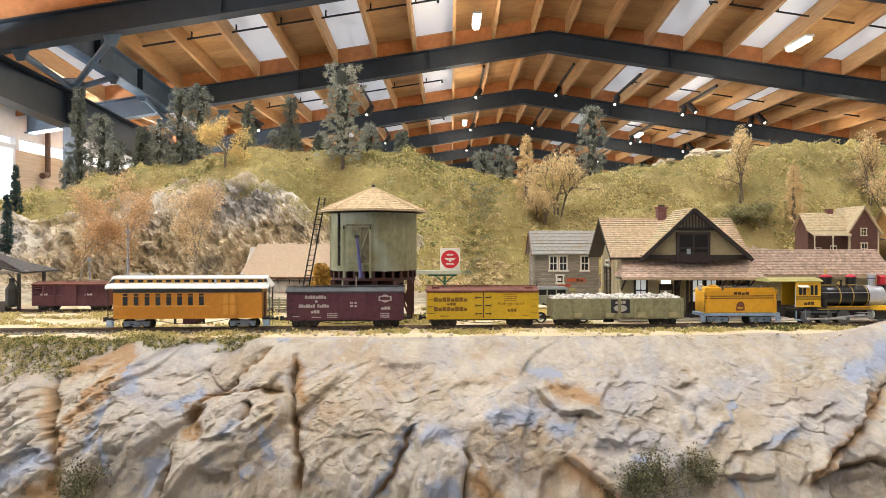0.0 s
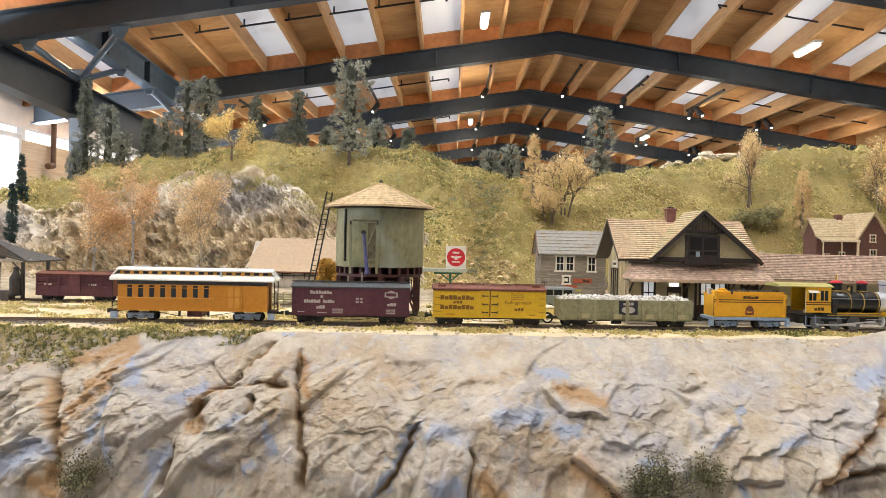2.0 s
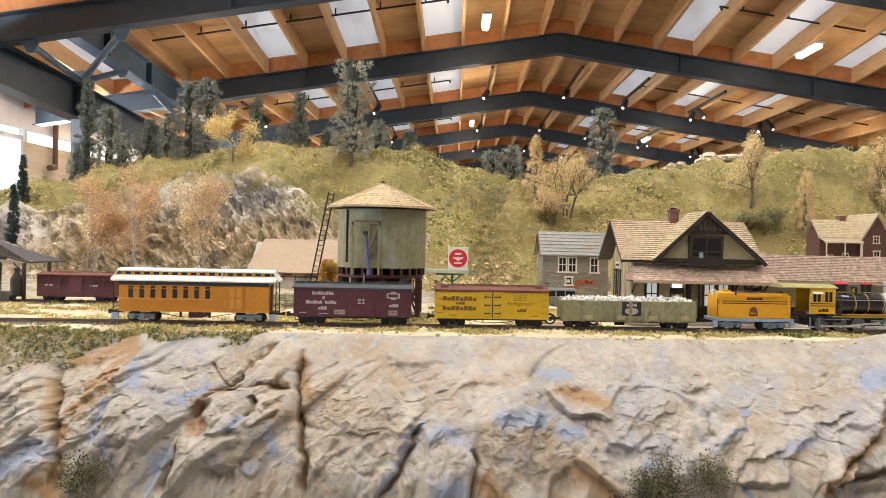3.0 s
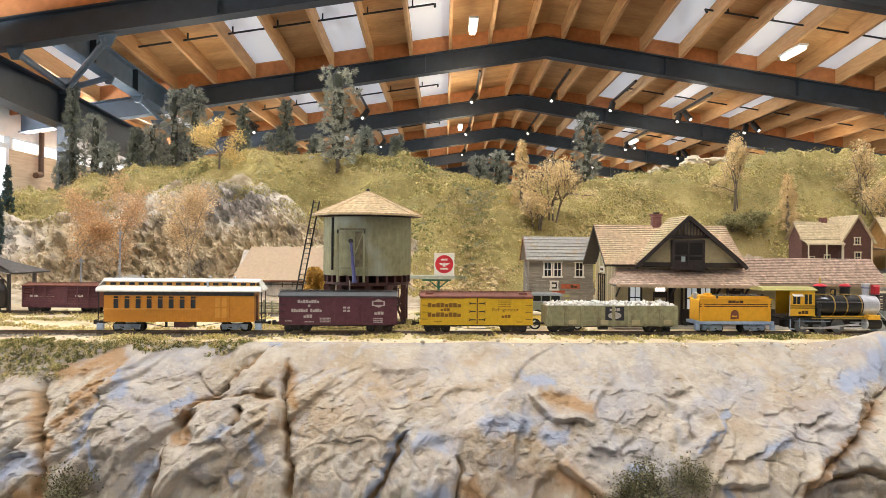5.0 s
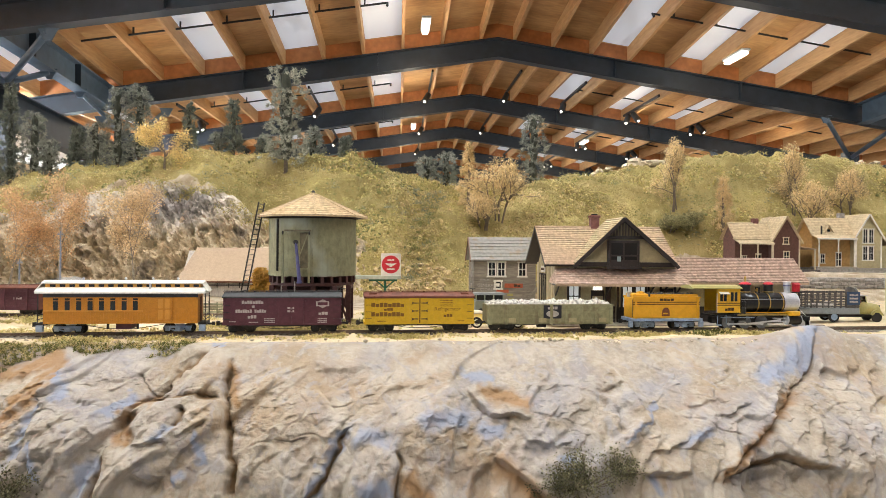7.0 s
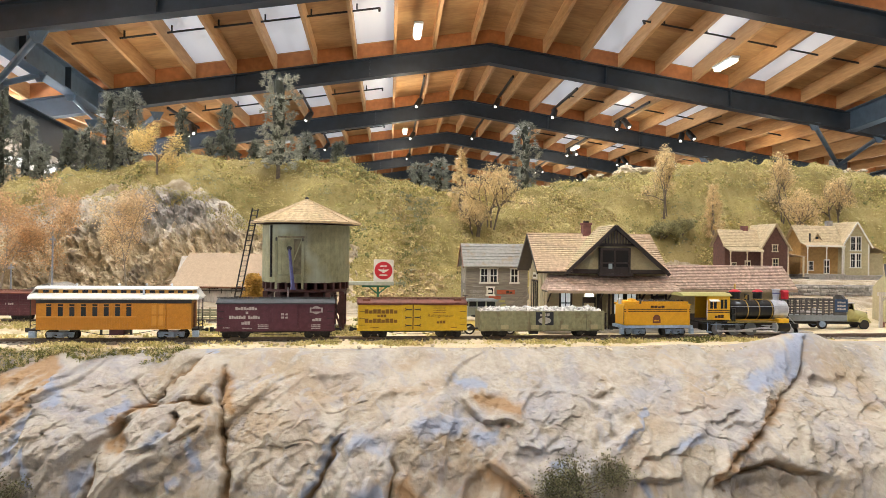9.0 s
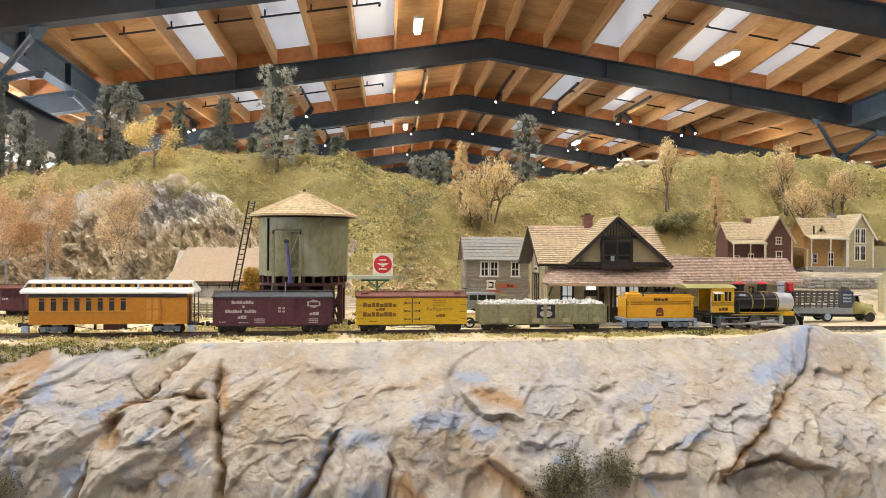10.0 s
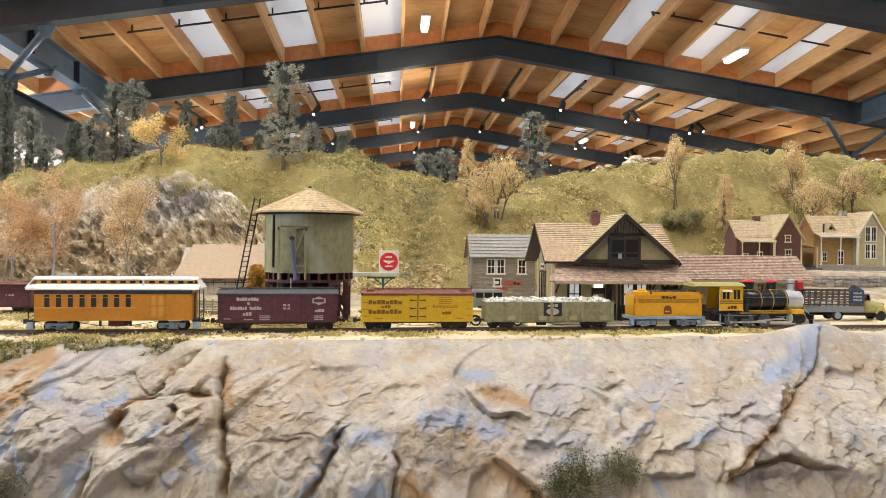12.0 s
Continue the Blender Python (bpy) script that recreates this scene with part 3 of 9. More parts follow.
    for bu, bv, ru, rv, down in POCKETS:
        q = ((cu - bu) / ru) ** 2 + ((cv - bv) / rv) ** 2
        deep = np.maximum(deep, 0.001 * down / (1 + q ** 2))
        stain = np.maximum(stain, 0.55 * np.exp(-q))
    d -= deep * np.minimum(ss * 6 + 0.25, 1)
    mound = 0.021 * np.exp(-((xs - 0.425) / 0.045) ** 2) + 0.009 * np.exp(-((xs - 0.52) / 0.05) ** 2) + 0.004 * np.exp(-((xs + 0.16) / 0.03) ** 2)
    lift = mound * np.exp(-((ss - 0.09) / 0.09) ** 2) + field(lambda x, s: 0.006 * max(0, 0.15 + fbm(x * 15, 5.0))) * np.exp(-((ss - 0.05) / 0.05) ** 2)
    points = np.stack((xs, y + 0.075 * xs * (1 - ss) - d, z + lift + 0.35 * d), -1)
    wu, wv = u + 16 * w1 + 8 * w2 + 10 * w3, v + 12 * w4 + 8 * w2

    def wash(strokes):
        value = np.zeros(u.shape)
        for width, line in strokes:
            value = np.maximum(value, np.exp(-(along(line, wu, wv)[0] / (width * 1.2)) ** 2))
        return value
    return points, stain, wash(BLUE_WASH_WEST + BLUE_WASH_EAST), wash(RUST_WASH)


CLIFF_POINTS, CLIFF_STAIN, CLIFF_BLUE, CLIFF_RUST = shape_cliff()


def cliff_point(x, s):
    """The place on the finished cliff nearest to x and the share s of the way down."""
    i = int(np.argmin(np.abs(CLIFF_X - x)))
    j = int(np.argmin(np.abs(CLIFF_S - s)))
    return tuple(float(c) for c in CLIFF_POINTS[j, i])


def build_cliff():
    n, rows = len(CLIFF_X), len(CLIFF_S)
    faces = [(j * n + i + 1, j * n + i, (j + 1) * n + i, (j + 1) * n + i + 1) for j in range(rows - 1) for i in range(n - 1)]
    me = pymesh("cliff_face", CLIFF_POINTS.reshape(-1, 3).tolist(), faces, M["cliff"], True)
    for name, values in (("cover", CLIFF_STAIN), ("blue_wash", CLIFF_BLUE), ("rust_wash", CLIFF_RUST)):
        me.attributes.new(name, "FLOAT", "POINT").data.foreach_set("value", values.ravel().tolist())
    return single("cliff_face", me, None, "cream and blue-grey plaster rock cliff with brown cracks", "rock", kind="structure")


build_cliff()
single("layout_base", Mesh(1).box(-1.6, 0.505, FLOOR, 1.8, 2.05, -0.215), M["floor"], "plain grey plinth under the model landscape", kind="structure")

# ---- the hall ----
RX, RZ, SLOPE = 1.8, 3.936, 0.155     # ridge line of the steel frames
BAY, SPAN, JOIST, DECK = 4.85, 6.95, 0.715, 0.27
WEST, EAST, SOUTH, NORTH = -8.0, 13.0, -6.45, 37.3


def roof_z(x):
    return RZ - SLOPE * abs(x - RX)


def rise(y):
    """The roof deck of the near bay climbs towards the aisle."""
    return 0.10 * max(0.0, 13 - max(y, 8.7))


def sloped(far, top, low, y0, y1, start=0.0):
    """A band along the roof slope from the ridge out to far."""
    z0, z1 = SLOPE * abs(start), SLOPE * abs(far)
    return Mesh(1).prism([(start, top - z0), (far, top - z1), (far, low - z1), (start, low - z0)], y0, y1, "y")


def steel_frame(fy):
    t = thing("steel_frame", Matrix.Translation((RX, fy, 0)), "dark blue-grey painted steel roof frame", "beam", "roof frames")
    for side in (-1, 1):
        far = side * (EAST - RX - 0.2 if side > 0 else RX - WEST - 0.2)
        part("web", sloped(far, RZ - 0.02, RZ - 0.34, -0.012, 0.012), M["steel"], t)
        for dz in (0.0, -0.34):
            part("flange", sloped(far, RZ + dz, RZ - 0.02 + dz, -0.11, 0.11), M["steel"], t)
        for k in (2.2, 4.6):
            x, z = side * k, RZ - SLOPE * k
            part("stiffener", Mesh(1).box(x - 0.008, -0.1, z - 0.34, x + 0.008, 0.1, z - 0.02), M["steel"], t)
    return t


def girder(x):
    """The long edge beam under the roof, with its flanges and stiffeners."""
    z = roof_z(x)
    t = thing("edge_girder", Matrix.Translation((x, 0, 0)), "blue-grey painted steel edge girder along the roof, lightened as if daylit", "beam", "edge girders")
    for y0, y1 in ((8.83, 12.88),):
        z0, z1 = z + 0.7 * rise(y0), z + 0.7 * rise(y1)
        part("web", Mesh(1).prism([(y0, z0 - 0.38), (y1, z1 - 0.38), (y1, z1 - 0.02), (y0, z0 - 0.02)], -0.012, 0.012, "x"), M["steel_daylit"], t)
        for dz in (-0.02, -0.40):
            part("flange", Mesh(1).prism([(y0, z0 + dz), (y1, z1 + dz), (y1, z1 + dz + 0.02), (y0, z0 + dz + 0.02)], -0.11, 0.11, "x"), M["steel_daylit"], t)
    for y in (10.2, 11.6):
        part("stiffener", Mesh(1).box(-0.1, y - 0.008, z - 0.38 + 0.7 * rise(y), 0.1, y + 0.008, z - 0.02 + 0.7 * rise(y)), M["steel"], t)


def strut_tree(hub, top_points):
    t = thing("strut_column", Matrix.Translation((hub[0], hub[1], FLOOR)), "steel column with slanting round roof struts", "column", "strut columns")
    h = Vector(hub) - Vector((hub[0], hub[1], FLOOR))
    part("column", Mesh(1).box(-0.1, -0.1, 0, 0.1, 0.1, h.z), M["steel"], t)
    part("hub_plate", Mesh(1).box(-0.14, -0.14, h.z - 0.1, 0.14, 0.14, h.z + 0.14, 0.02), M["steel"], t)
    for p in top_points:
        q = Vector(p) - Vector((hub[0], hub[1], FLOOR))
        part("strut", Mesh(1).rod(h, q, 0.045, 0.045, 12), M["steel_daylit"], t)
        part("gusset", Mesh(1).prism([(q.x - 0.12, q.z + 0.05), (q.x + 0.12, q.z + 0.05), (q.x + 0.04, q.z - 0.10), (q.x - 0.04, q.z - 0.10)], q.y - 0.014, q.y + 0.014, "y"), M["steel_daylit"], t)


def build_shell():
    single("floor", Mesh(1).box(WEST, SOUTH, FLOOR - 0.2, EAST, NORTH, FLOOR), M["floor"], "grey concrete floor of the hall", kind="structure")
    # long walls: boarded below, a white band, and a strip of windows under the eaves, the east strip unseen and added
    for name, x, side, low, high in (("west", WEST, -1, 1.80, 2.02), ("east", EAST, 1, 2.12, 2.55)):
        x0, x1 = sorted((x, x + side * 0.2))
        single("wall_" + name, Mesh(1).box(x0, SOUTH, FLOOR, x1, NORTH, low), M["board"], "light tan boarded wall of the hall", kind="structure")
        single("wall_upper_" + name, Mesh(1).box(x0, SOUTH, high, x1, NORTH, roof_z(x) + 0.40), M["white_wall"], "white band of wall above the windows", kind="structure")
        single("window_strip_" + name, Mesh(1).box(x0 + 0.09, SOUTH, low, x0 + 0.11, NORTH, high), M["daylight"], "bright strip of daylit windows under the roof", kind="structure")
        for k in range(10):
            fy = 13 - BAY * 4 + BAY * k
            single("window_post_" + name, Mesh(1).box(x0 - 0.02, fy - 0.05, low, x1 + 0.02, fy + 0.05, high), M["white_wall"], "white post between windows", kind="structure")
    for name, y0, y1 in (("south", SOUTH - 0.2, SOUTH), ("north", NORTH, NORTH + 0.2)):
        single("wall_" + name, Mesh(1).prism([(WEST, FLOOR), (EAST, FLOOR), (EAST, roof_z(EAST) + 0.4), (RX, RZ + 0.4), (WEST, roof_z(WEST) + 0.4)], y0, y1, "y"), M["white_wall"], "plain white end wall of the hall", kind="structure")
    # a bright window and a down pipe on the boarded wall
    t = thing("window", Matrix.Translation((WEST + 0.02, 11.3, 0.42)), "tall white-framed window with bright daylight", "window")
    part("frame", Mesh(1).box(0, 0, 0, 0.08, 1.5, 1.45), M["white_wall"], t)
    part("pane", Mesh(1).box(0.07, 0.12, 0.12, 0.10, 1.38, 1.35), M["daylight"], t)
    t = thing("down_pipe", Matrix.Translation((WEST + 0.09, 13.85, 1.42)), "rusty brown drain pipe in front of the wall", "pipe")
    part("pipe", Mesh(1).rod((0, 0, 0), (0, 0, 0.82), 0.05, 0.05, 12), M["rust_pipe"], t)
    part("elbow", Mesh(1).rod((0, 0, 0), (0.02, -0.22, -0.04), 0.06, 0.06, 12), M["rust_pipe"], t)


def build_roof():
    frames = [13 + BAY * i for i in range(-4, 6)]
    frames[3] = 8.7
    for fy in frames:
        steel_frame(fy)
    girder(RX - SPAN), girder(RX + SPAN)
    deck = Mesh(1)
    places = {side: [0.31 + JOIST * k for k in range(int((EAST - RX - 0.31) / JOIST) + 1)] for side in (-1, 1)}
    for side in (-1, 1):
        far = (EAST - RX) if side > 0 else (RX - WEST)
        marks = [0.0] + [a for a in places[side] if a < far - 0.1] + [far]
        for k, (a, b) in enumerate(zip(marks, marks[1:])):
            x0, x1 = RX + side * a, RX + side * b
            for fy0, fy1 in zip(frames, frames[1:]):
                lit = k in (3, 5, 7) or (side < 0 and k in (11, 13))
                y_open = fy1 - 2.6 if lit else fy1
                za, zb = roof_z(x0) + DECK, roof_z(x1) + DECK
                r0, ro, r1 = rise(fy0), rise(y_open), rise(fy1)
                deck.slab(((x0, fy0, za + 0.03 + r0), (x1, fy0, zb + 0.03 + r0), (x1, y_open, zb + 0.03 + ro), (x0, y_open, za + 0.03 + ro)), 0.03)
                if lit:
                    t = thing("skylight", Matrix.Translation(((x0 + x1) / 2, (y_open + fy1) / 2, (za + zb) / 2)), "translucent white roof skylight between timber joists", "skylight", "skylights")
                    c = Vector(t.location)
                    q = [Vector(p) - c for p in ((x0, y_open, za + 0.05 + ro), (x1, y_open, zb + 0.05 + ro), (x1, fy1, zb + 0.05 + r1), (x0, fy1, za + 0.05 + r1))]
                    part("panel", Mesh(1).slab(q, 0.02), M["skylight"], t)
    single("ceiling", deck, M["ply"], "orange-brown plywood roof deck", kind="structure")
    for side in (-1, 1):
        for a in places[side]:
            x = RX + side * a
            if WEST < x < EAST:
                z, up = roof_z(x), rise(0)
                outline = [(frames[0], z + 0.002 + up), (8.7, z + 0.002 + up), (13, z + 0.002), (frames[-1], z + 0.002), (frames[-1], z + DECK), (13, z + DECK), (8.7, z + DECK + up), (frames[0], z + DECK + up)]
                single("joist", Mesh(1).prism(outline, x - 0.028, x + 0.028, "x"), M["joist"], "light brown timber roof joist", "joist", "roof joists")
    # thin black conduits across the joists, one run to each bay and slope
    for fy in frames[4:7]:
        for side, a, b in ((-1, 2.0, 6.9), (1, 2.3, 8.6)):
            t = thing("conduit", Matrix.Translation((RX, fy - 1.7, 0)), "thin black conduit run across the roof joists", "conduit", "conduits")
            up = rise(fy - 1.7)
            p, q = (Vector((side * k, 0, RZ - SLOPE * k + 0.16 + up)) for k in (a, b))
            part("run", Mesh(1).rod(p, q, 0.017, 0.017, 8), M["black"], t)
            part("elbow", Mesh(1).rod(p, p + Vector((0, -0.07, -0.07)), 0.02, 0.02, 8), M["black"], t)
            for k in range(int((b - a) / JOIST)):
                c = p + (q - p) * (k + 0.5) * JOIST / (b - a)
                part("clip", Mesh(1).box(c.x - 0.012, -0.012, c.z + 0.012, c.x + 0.012, 0.012, c.z + 0.11), M["black"], t)
    for fy in frames:
        t = thing("rim_board", Matrix.Translation((RX, fy, 0)), "orange-brown timber blocking over the steel frame", "blocking", "rim boards")
        for side in (-1, 1):
            far = (WEST if side < 0 else EAST) - RX
            part("board", sloped(far, RZ + DECK + rise(fy), RZ + 0.003, -0.03, 0.03), M["blocking"], t)


def build_struts():
    gx, gz = RX - SPAN, roof_z(RX - SPAN) - 0.4
    for k in range(4):
        y = 10.8 + BAY * k
        near = 8.7 if k == 0 else 13 + BAY * (k - 1)
        drop = 0.0 if k == 0 else 0.12
        tops = [(-4.17, near, 2.60 - drop), (-5.30, near, 2.43 - drop)]
        if k == 0:
            tops.append((gx, y, gz + 0.7 * rise(y)))
        if k == 1:
            tops.append((gx, 11.8, gz + 0.7 * rise(11.8)))
        strut_tree((-5.78, y, 2.44 - drop), tops)
    for k in range(4):
        near = 8.7 if k == 0 else 13 + BAY * (k - 1)
        strut_tree((10.0, 10.3 + BAY * k, 2.12), [(8.1, near, roof_z(8.1) - 0.36), (9.4, near, roof_z(9.4) - 0.36)])
    for x, z in ((-5.85, 2.36), (10.2, 2.05)):
        t = thing("eave_girder", Matrix.Translation((x, 0, 0)), "deep dark blue steel girder below the roof edge", "beam", "eave girders")
        y0, y1 = 5.0, NORTH
        z0, z1 = z + 0.062 * (10.8 - y0), z - 0.062 * 4.8
        for ya, yb, za, zb in ((y0, 15.6, z0, z1), (15.6, y1, z1, z1)):
            part("web", Mesh(1).prism([(ya, za - 0.50), (yb, zb - 0.50), (yb, zb), (ya, za)], -0.015, 0.015, "x"), M["steel"], t)
            for dz in (-0.52, 0.0):
                part("flange", Mesh(1).prism([(ya, za + dz), (yb, zb + dz), (yb, zb + dz + 0.02), (ya, za + dz + 0.02)], -0.13, 0.13, "x"), M["steel"], t)


def tube_light(x, y):
    z = roof_z(x) - 0.06
    t = thing("tube_light", Matrix.Translation((x, y, z)), "glowing white fluorescent tube light under the joists", "ceiling light", "tube lights")
    part("housing", Mesh(1).box(-0.075, -0.36, 0.02, 0.075, 0.36, 0.06, 0.01), M["white_wall"], t)
    part("diffuser", Mesh(1).box(-0.055, -0.34, -0.04, 0.055, 0.34, 0.018, 0.02), M["tube"], t)


def track_light(x, y, z, n):
    t = thing("track_light", Matrix.Translation((x, y, z)), "black lighting rail with lit spotlight heads", "track light", "track lights")
    part("rail", Mesh(1).box(-0.02, -1.2, 0.0, 0.02, 1.2, 0.05), M["black"], t)
    for k in range(n):
        hy = 0.85 - 0.32 * k
        dx = 0.10 if k % 2 else -0.10
        head = part("spot_head", Mesh(1).rod((0, hy, -0.04), (dx, hy - 0.14, -0.24), 0.065, 0.075, 12), M["black"], t)
        part("stem", Mesh(1).rod((0, hy, 0.02), (0, hy, -0.06), 0.015, 0.015, 6), M["black"], t)
        lens = Mesh(1).rod((dx * 1.0, hy - 0.14, -0.24), (dx * 1.05, hy - 0.147, -0.25), 0.030, 0.030, 12)
        part("lens", lens, M["spot_lens"], head)


build_shell()
build_roof()
build_struts()
for k in (-2, -1, 0, 2):
    y = 11.5 + BAY * k
    for x in (0.42, 5.6):
        tube_light(x, y)
for k in range(0, 3):
    y = 16.2 + BAY * k
    for x, n in ((-4.6, 2), (-1.9, 1), (0.7, 1), (2.6, 1), (4.0, 1), (5.6, 2), (7.2, 2)):
        track_light(x, y, roof_z(x) + 0.02, n)
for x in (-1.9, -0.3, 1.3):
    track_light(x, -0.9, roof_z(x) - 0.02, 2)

# ---- materials of the models ----
def paint(name, color, var=0.14, rough=0.55, scale=220, stain=None, **kw):
    low = tuple(c * (1 - var) for c in color)
    high = tuple(min(1, c * (1 + var)) for c in color)
    return material(name, low, high, scale, rough, kw.pop("bump", 0.25), stain=stain, depth=0.00015, fine=7, **kw)


M["tan"] = paint("tan_siding", (0.40, 0.34, 0.20), 0.08)
M["brown"] = paint("dark_brown_trim", (0.030, 0.021, 0.019), 0.2)
M["shingle"] = paint("cedar_shingle", (0.53, 0.385, 0.265), 0.14, 0.85, rnd=0.13, island=True)
M["shingle_pink"] = paint("weathered_shingle", (0.46, 0.33, 0.26), 0.18, 0.85, rnd=0.22, island=True)
M["shingle_tan"] = paint("tan_shingle", (0.46, 0.36, 0.22), 0.15, 0.85, rnd=0.10, island=True)
M["shake_pale"] = paint("pale_shake", (0.58, 0.43, 0.26), 0.15, 0.85, rnd=0.18, island=True)
M["tin"] = paint("grey_roof_sheet", (0.28, 0.265, 0.235), 0.12, 0.7, stain=(0.27, 0.21, 0.15), rnd=0.10, island=True)
M["tin_dark"] = paint("shadowy_slate", (0.20, 0.20, 0.21), 0.12, 0.7)
M["tan_card"] = paint("tan_card_roof", (0.47, 0.35, 0.24), 0.06, 0.85)
M["grey_board"] = paint("weathered_board", (0.26, 0.23, 0.19), 0.22, 0.85, stretch=(0.3, 1, 3), rnd=0.15, island=True)
M["pale_board"] = paint("pale_grey_board", (0.46, 0.42, 0.37), 0.15, 0.85, stretch=(3, 1, 0.3), rnd=0.10, island=True)
M["dark_board"] = paint("dark_grey_board", (0.10, 0.09, 0.085), 0.25, 0.85, stretch=(3, 1, 0.3))
M["stave"] = paint("olive_tank_stave", (0.25, 0.245, 0.145), 0.15, 0.75, stretch=(1, 1, 0.6), stain=(0.34, 0.36, 0.285), stain_scale=26, rnd=0.06)
M["stave_dark"] = paint("stained_tank_board", (0.15, 0.13, 0.08), 0.25, 0.75)
M["tank_frame"] = paint("oxide_red_timber", (0.062, 0.021, 0.021), 0.25, 0.7)
M["void"] = paint("dark_inside", (0.008, 0.007, 0.007), 0.1, 0.9)
M["blue_pipe"] = paint("blue_spout", (0.08, 0.08, 0.22), 0.2, 0.5)
M["red_house"] = paint("brown_red_siding", (0.115, 0.052, 0.040), 0.15, 0.75)
M["cream_house"] = paint("cream_siding", (0.46, 0.40, 0.24), 0.10, 0.75)
M["cream"] = paint("cream_trim", (0.62, 0.54, 0.38), 0.08, 0.6)
M["white"] = paint("white_trim", (0.74, 0.72, 0.66), 0.06, 0.5)
M["orange_wood"] = paint("orange_siding", (0.42, 0.25, 0.09), 0.12, 0.6)
M["brick"] = paint("chimney_brick", (0.20, 0.085, 0.075), 0.25, 0.85)
M["green"] = paint("green_post", (0.02, 0.13, 0.07), 0.15, 0.5)
M["sage"] = paint("sage_beam", (0.40, 0.44, 0.37), 0.1, 0.6)
M["red"] = paint("signal_red", (0.55, 0.02, 0.035), 0.1, 0.4)
M["stone"] = paint("laid_stone", (0.37, 0.345, 0.32), 0.2, 0.9, rnd=0.25, bump=0.5)
M["rubble"] = paint("pale_rubble", (0.58, 0.50, 0.37), 0.15, 0.95, rnd=0.2, island=True, bump=0.5)
M["ochre_rubble"] = paint("ochre_rubble", (0.47, 0.36, 0.19), 0.2, 0.95, rnd=0.3, island=True, bump=0.5)
M["deckwood"] = paint("grey_platform_plank", (0.40, 0.36, 0.31), 0.15, 0.8, rnd=0.12, stretch=(0.2, 3, 1))
M["tie"] = paint("dark_wooden_tie", (0.10, 0.075, 0.055), 0.3, 0.9, rnd=0.25)
M["rail"] = material("steel_rail", (0.16, 0.11, 0.08), (0.26, 0.20, 0.16), 60, 0.4, 0.1, 0.6, depth=0.0002)
M["ballast"] = paint("dark_ballast", (0.17, 0.145, 0.11), 0.4, 0.95, scale=500, bump=0.8)
M["coach"] = paint("coach_orange", (0.56, 0.235, 0.022), 0.06, 0.45)
M["coach_trim"] = paint("coach_light_orange", (0.66, 0.32, 0.05), 0.05, 0.45)
M["maroon"] = paint("boxcar_maroon", (0.095, 0.026, 0.040), 0.15, 0.6)
M["reefer"] = paint("reefer_yellow", (0.66, 0.42, 0.018), 0.06, 0.5)
M["oxide"] = paint("oxide_roof", (0.17, 0.055, 0.032), 0.2, 0.7)
M["olive_car"] = paint("gondola_olive", (0.27, 0.26, 0.15), 0.16, 0.7, stain=(0.20, 0.17, 0.10), stain_scale=90)
M["gravel"] = paint("white_gravel", (0.62, 0.60, 0.56), 0.15, 0.9, rnd=0.25, island=True)
M["bluegrey"] = paint("truck_blue_grey", (0.28, 0.37, 0.52), 0.15, 0.5)
M["iron"] = paint("dark_iron", (0.025, 0.022, 0.021), 0.3, 0.6)
M["roof_black"] = paint("black_car_roof", (0.045, 0.047, 0.05), 0.2, 0.6)
M["loco_black"] = paint("boiler_black", (0.010, 0.010, 0.010), 0.2, 0.28)
M["loco_orange"] = paint("tender_orange", (0.74, 0.38, 0.020), 0.06, 0.35)
M["cab_yellow"] = paint("cab_yellow", (0.74, 0.42, 0.020), 0.06, 0.35)
M["silver"] = material("graphite_silver", (0.55, 0.57, 0.62), (0.68, 0.70, 0.74), 150, 0.35, 0.1, 0.5, depth=0.0001)
M["wheel_grey"] = paint("wheel_grey", (0.17, 0.18, 0.20), 0.15, 0.5)
M["brass"] = material("brass", (0.60, 0.42, 0.12), (0.72, 0.52, 0.18), 150, 0.3, 0.05, 0.9, depth=0.0001)
M["car_yellow"] = paint("cream_yellow_body", (0.62, 0.46, 0.13), 0.04, 0.25, bump=0.05)
M["car_green"] = paint("grey_green_body", (0.21, 0.235, 0.19), 0.08, 0.35)
M["car_top"] = paint("blue_grey_top", (0.24, 0.27, 0.29), 0.08, 0.45)
M["car_black"] = paint("black_body", (0.012, 0.011, 0.010), 0.1, 0.3)
M["olive_cab"] = paint("olive_cab_paint", (0.40, 0.36, 0.13), 0.08, 0.4)
M["tyre"] = paint("tyre_rubber", (0.018, 0.017, 0.016), 0.1, 0.8)
M["chrome"] = material("chrome", (0.7, 0.7, 0.7), (0.8, 0.8, 0.8), 100, 0.15, 0.0, 1.0)
M["fig_yellow"] = paint("figure_yellow", (0.50, 0.38, 0.14), 0.05, 0.7)
M["fig_grey"] = paint("figure_grey", (0.24, 0.26, 0.27), 0.08, 0.7)
M["fig_blue"] = paint("figure_blue", (0.36, 0.42, 0.52), 0.08, 0.7)
M["leather"] = paint("brown_leather", (0.17, 0.07, 0.035), 0.15, 0.6)
M["fence"] = paint("grey_green_fence", (0.30, 0.29, 0.19), 0.2, 0.85, rnd=0.2)
M["pole"] = paint("blue_grey_pole", (0.30, 0.32, 0.38), 0.15, 0.7)
M["soft_ink"] = paint("brown_lettering", (0.20, 0.10, 0.015), 0.1, 0.7)
M["lettering"] = paint("pale_lettering", (0.44, 0.40, 0.38), 0.08, 0.7)
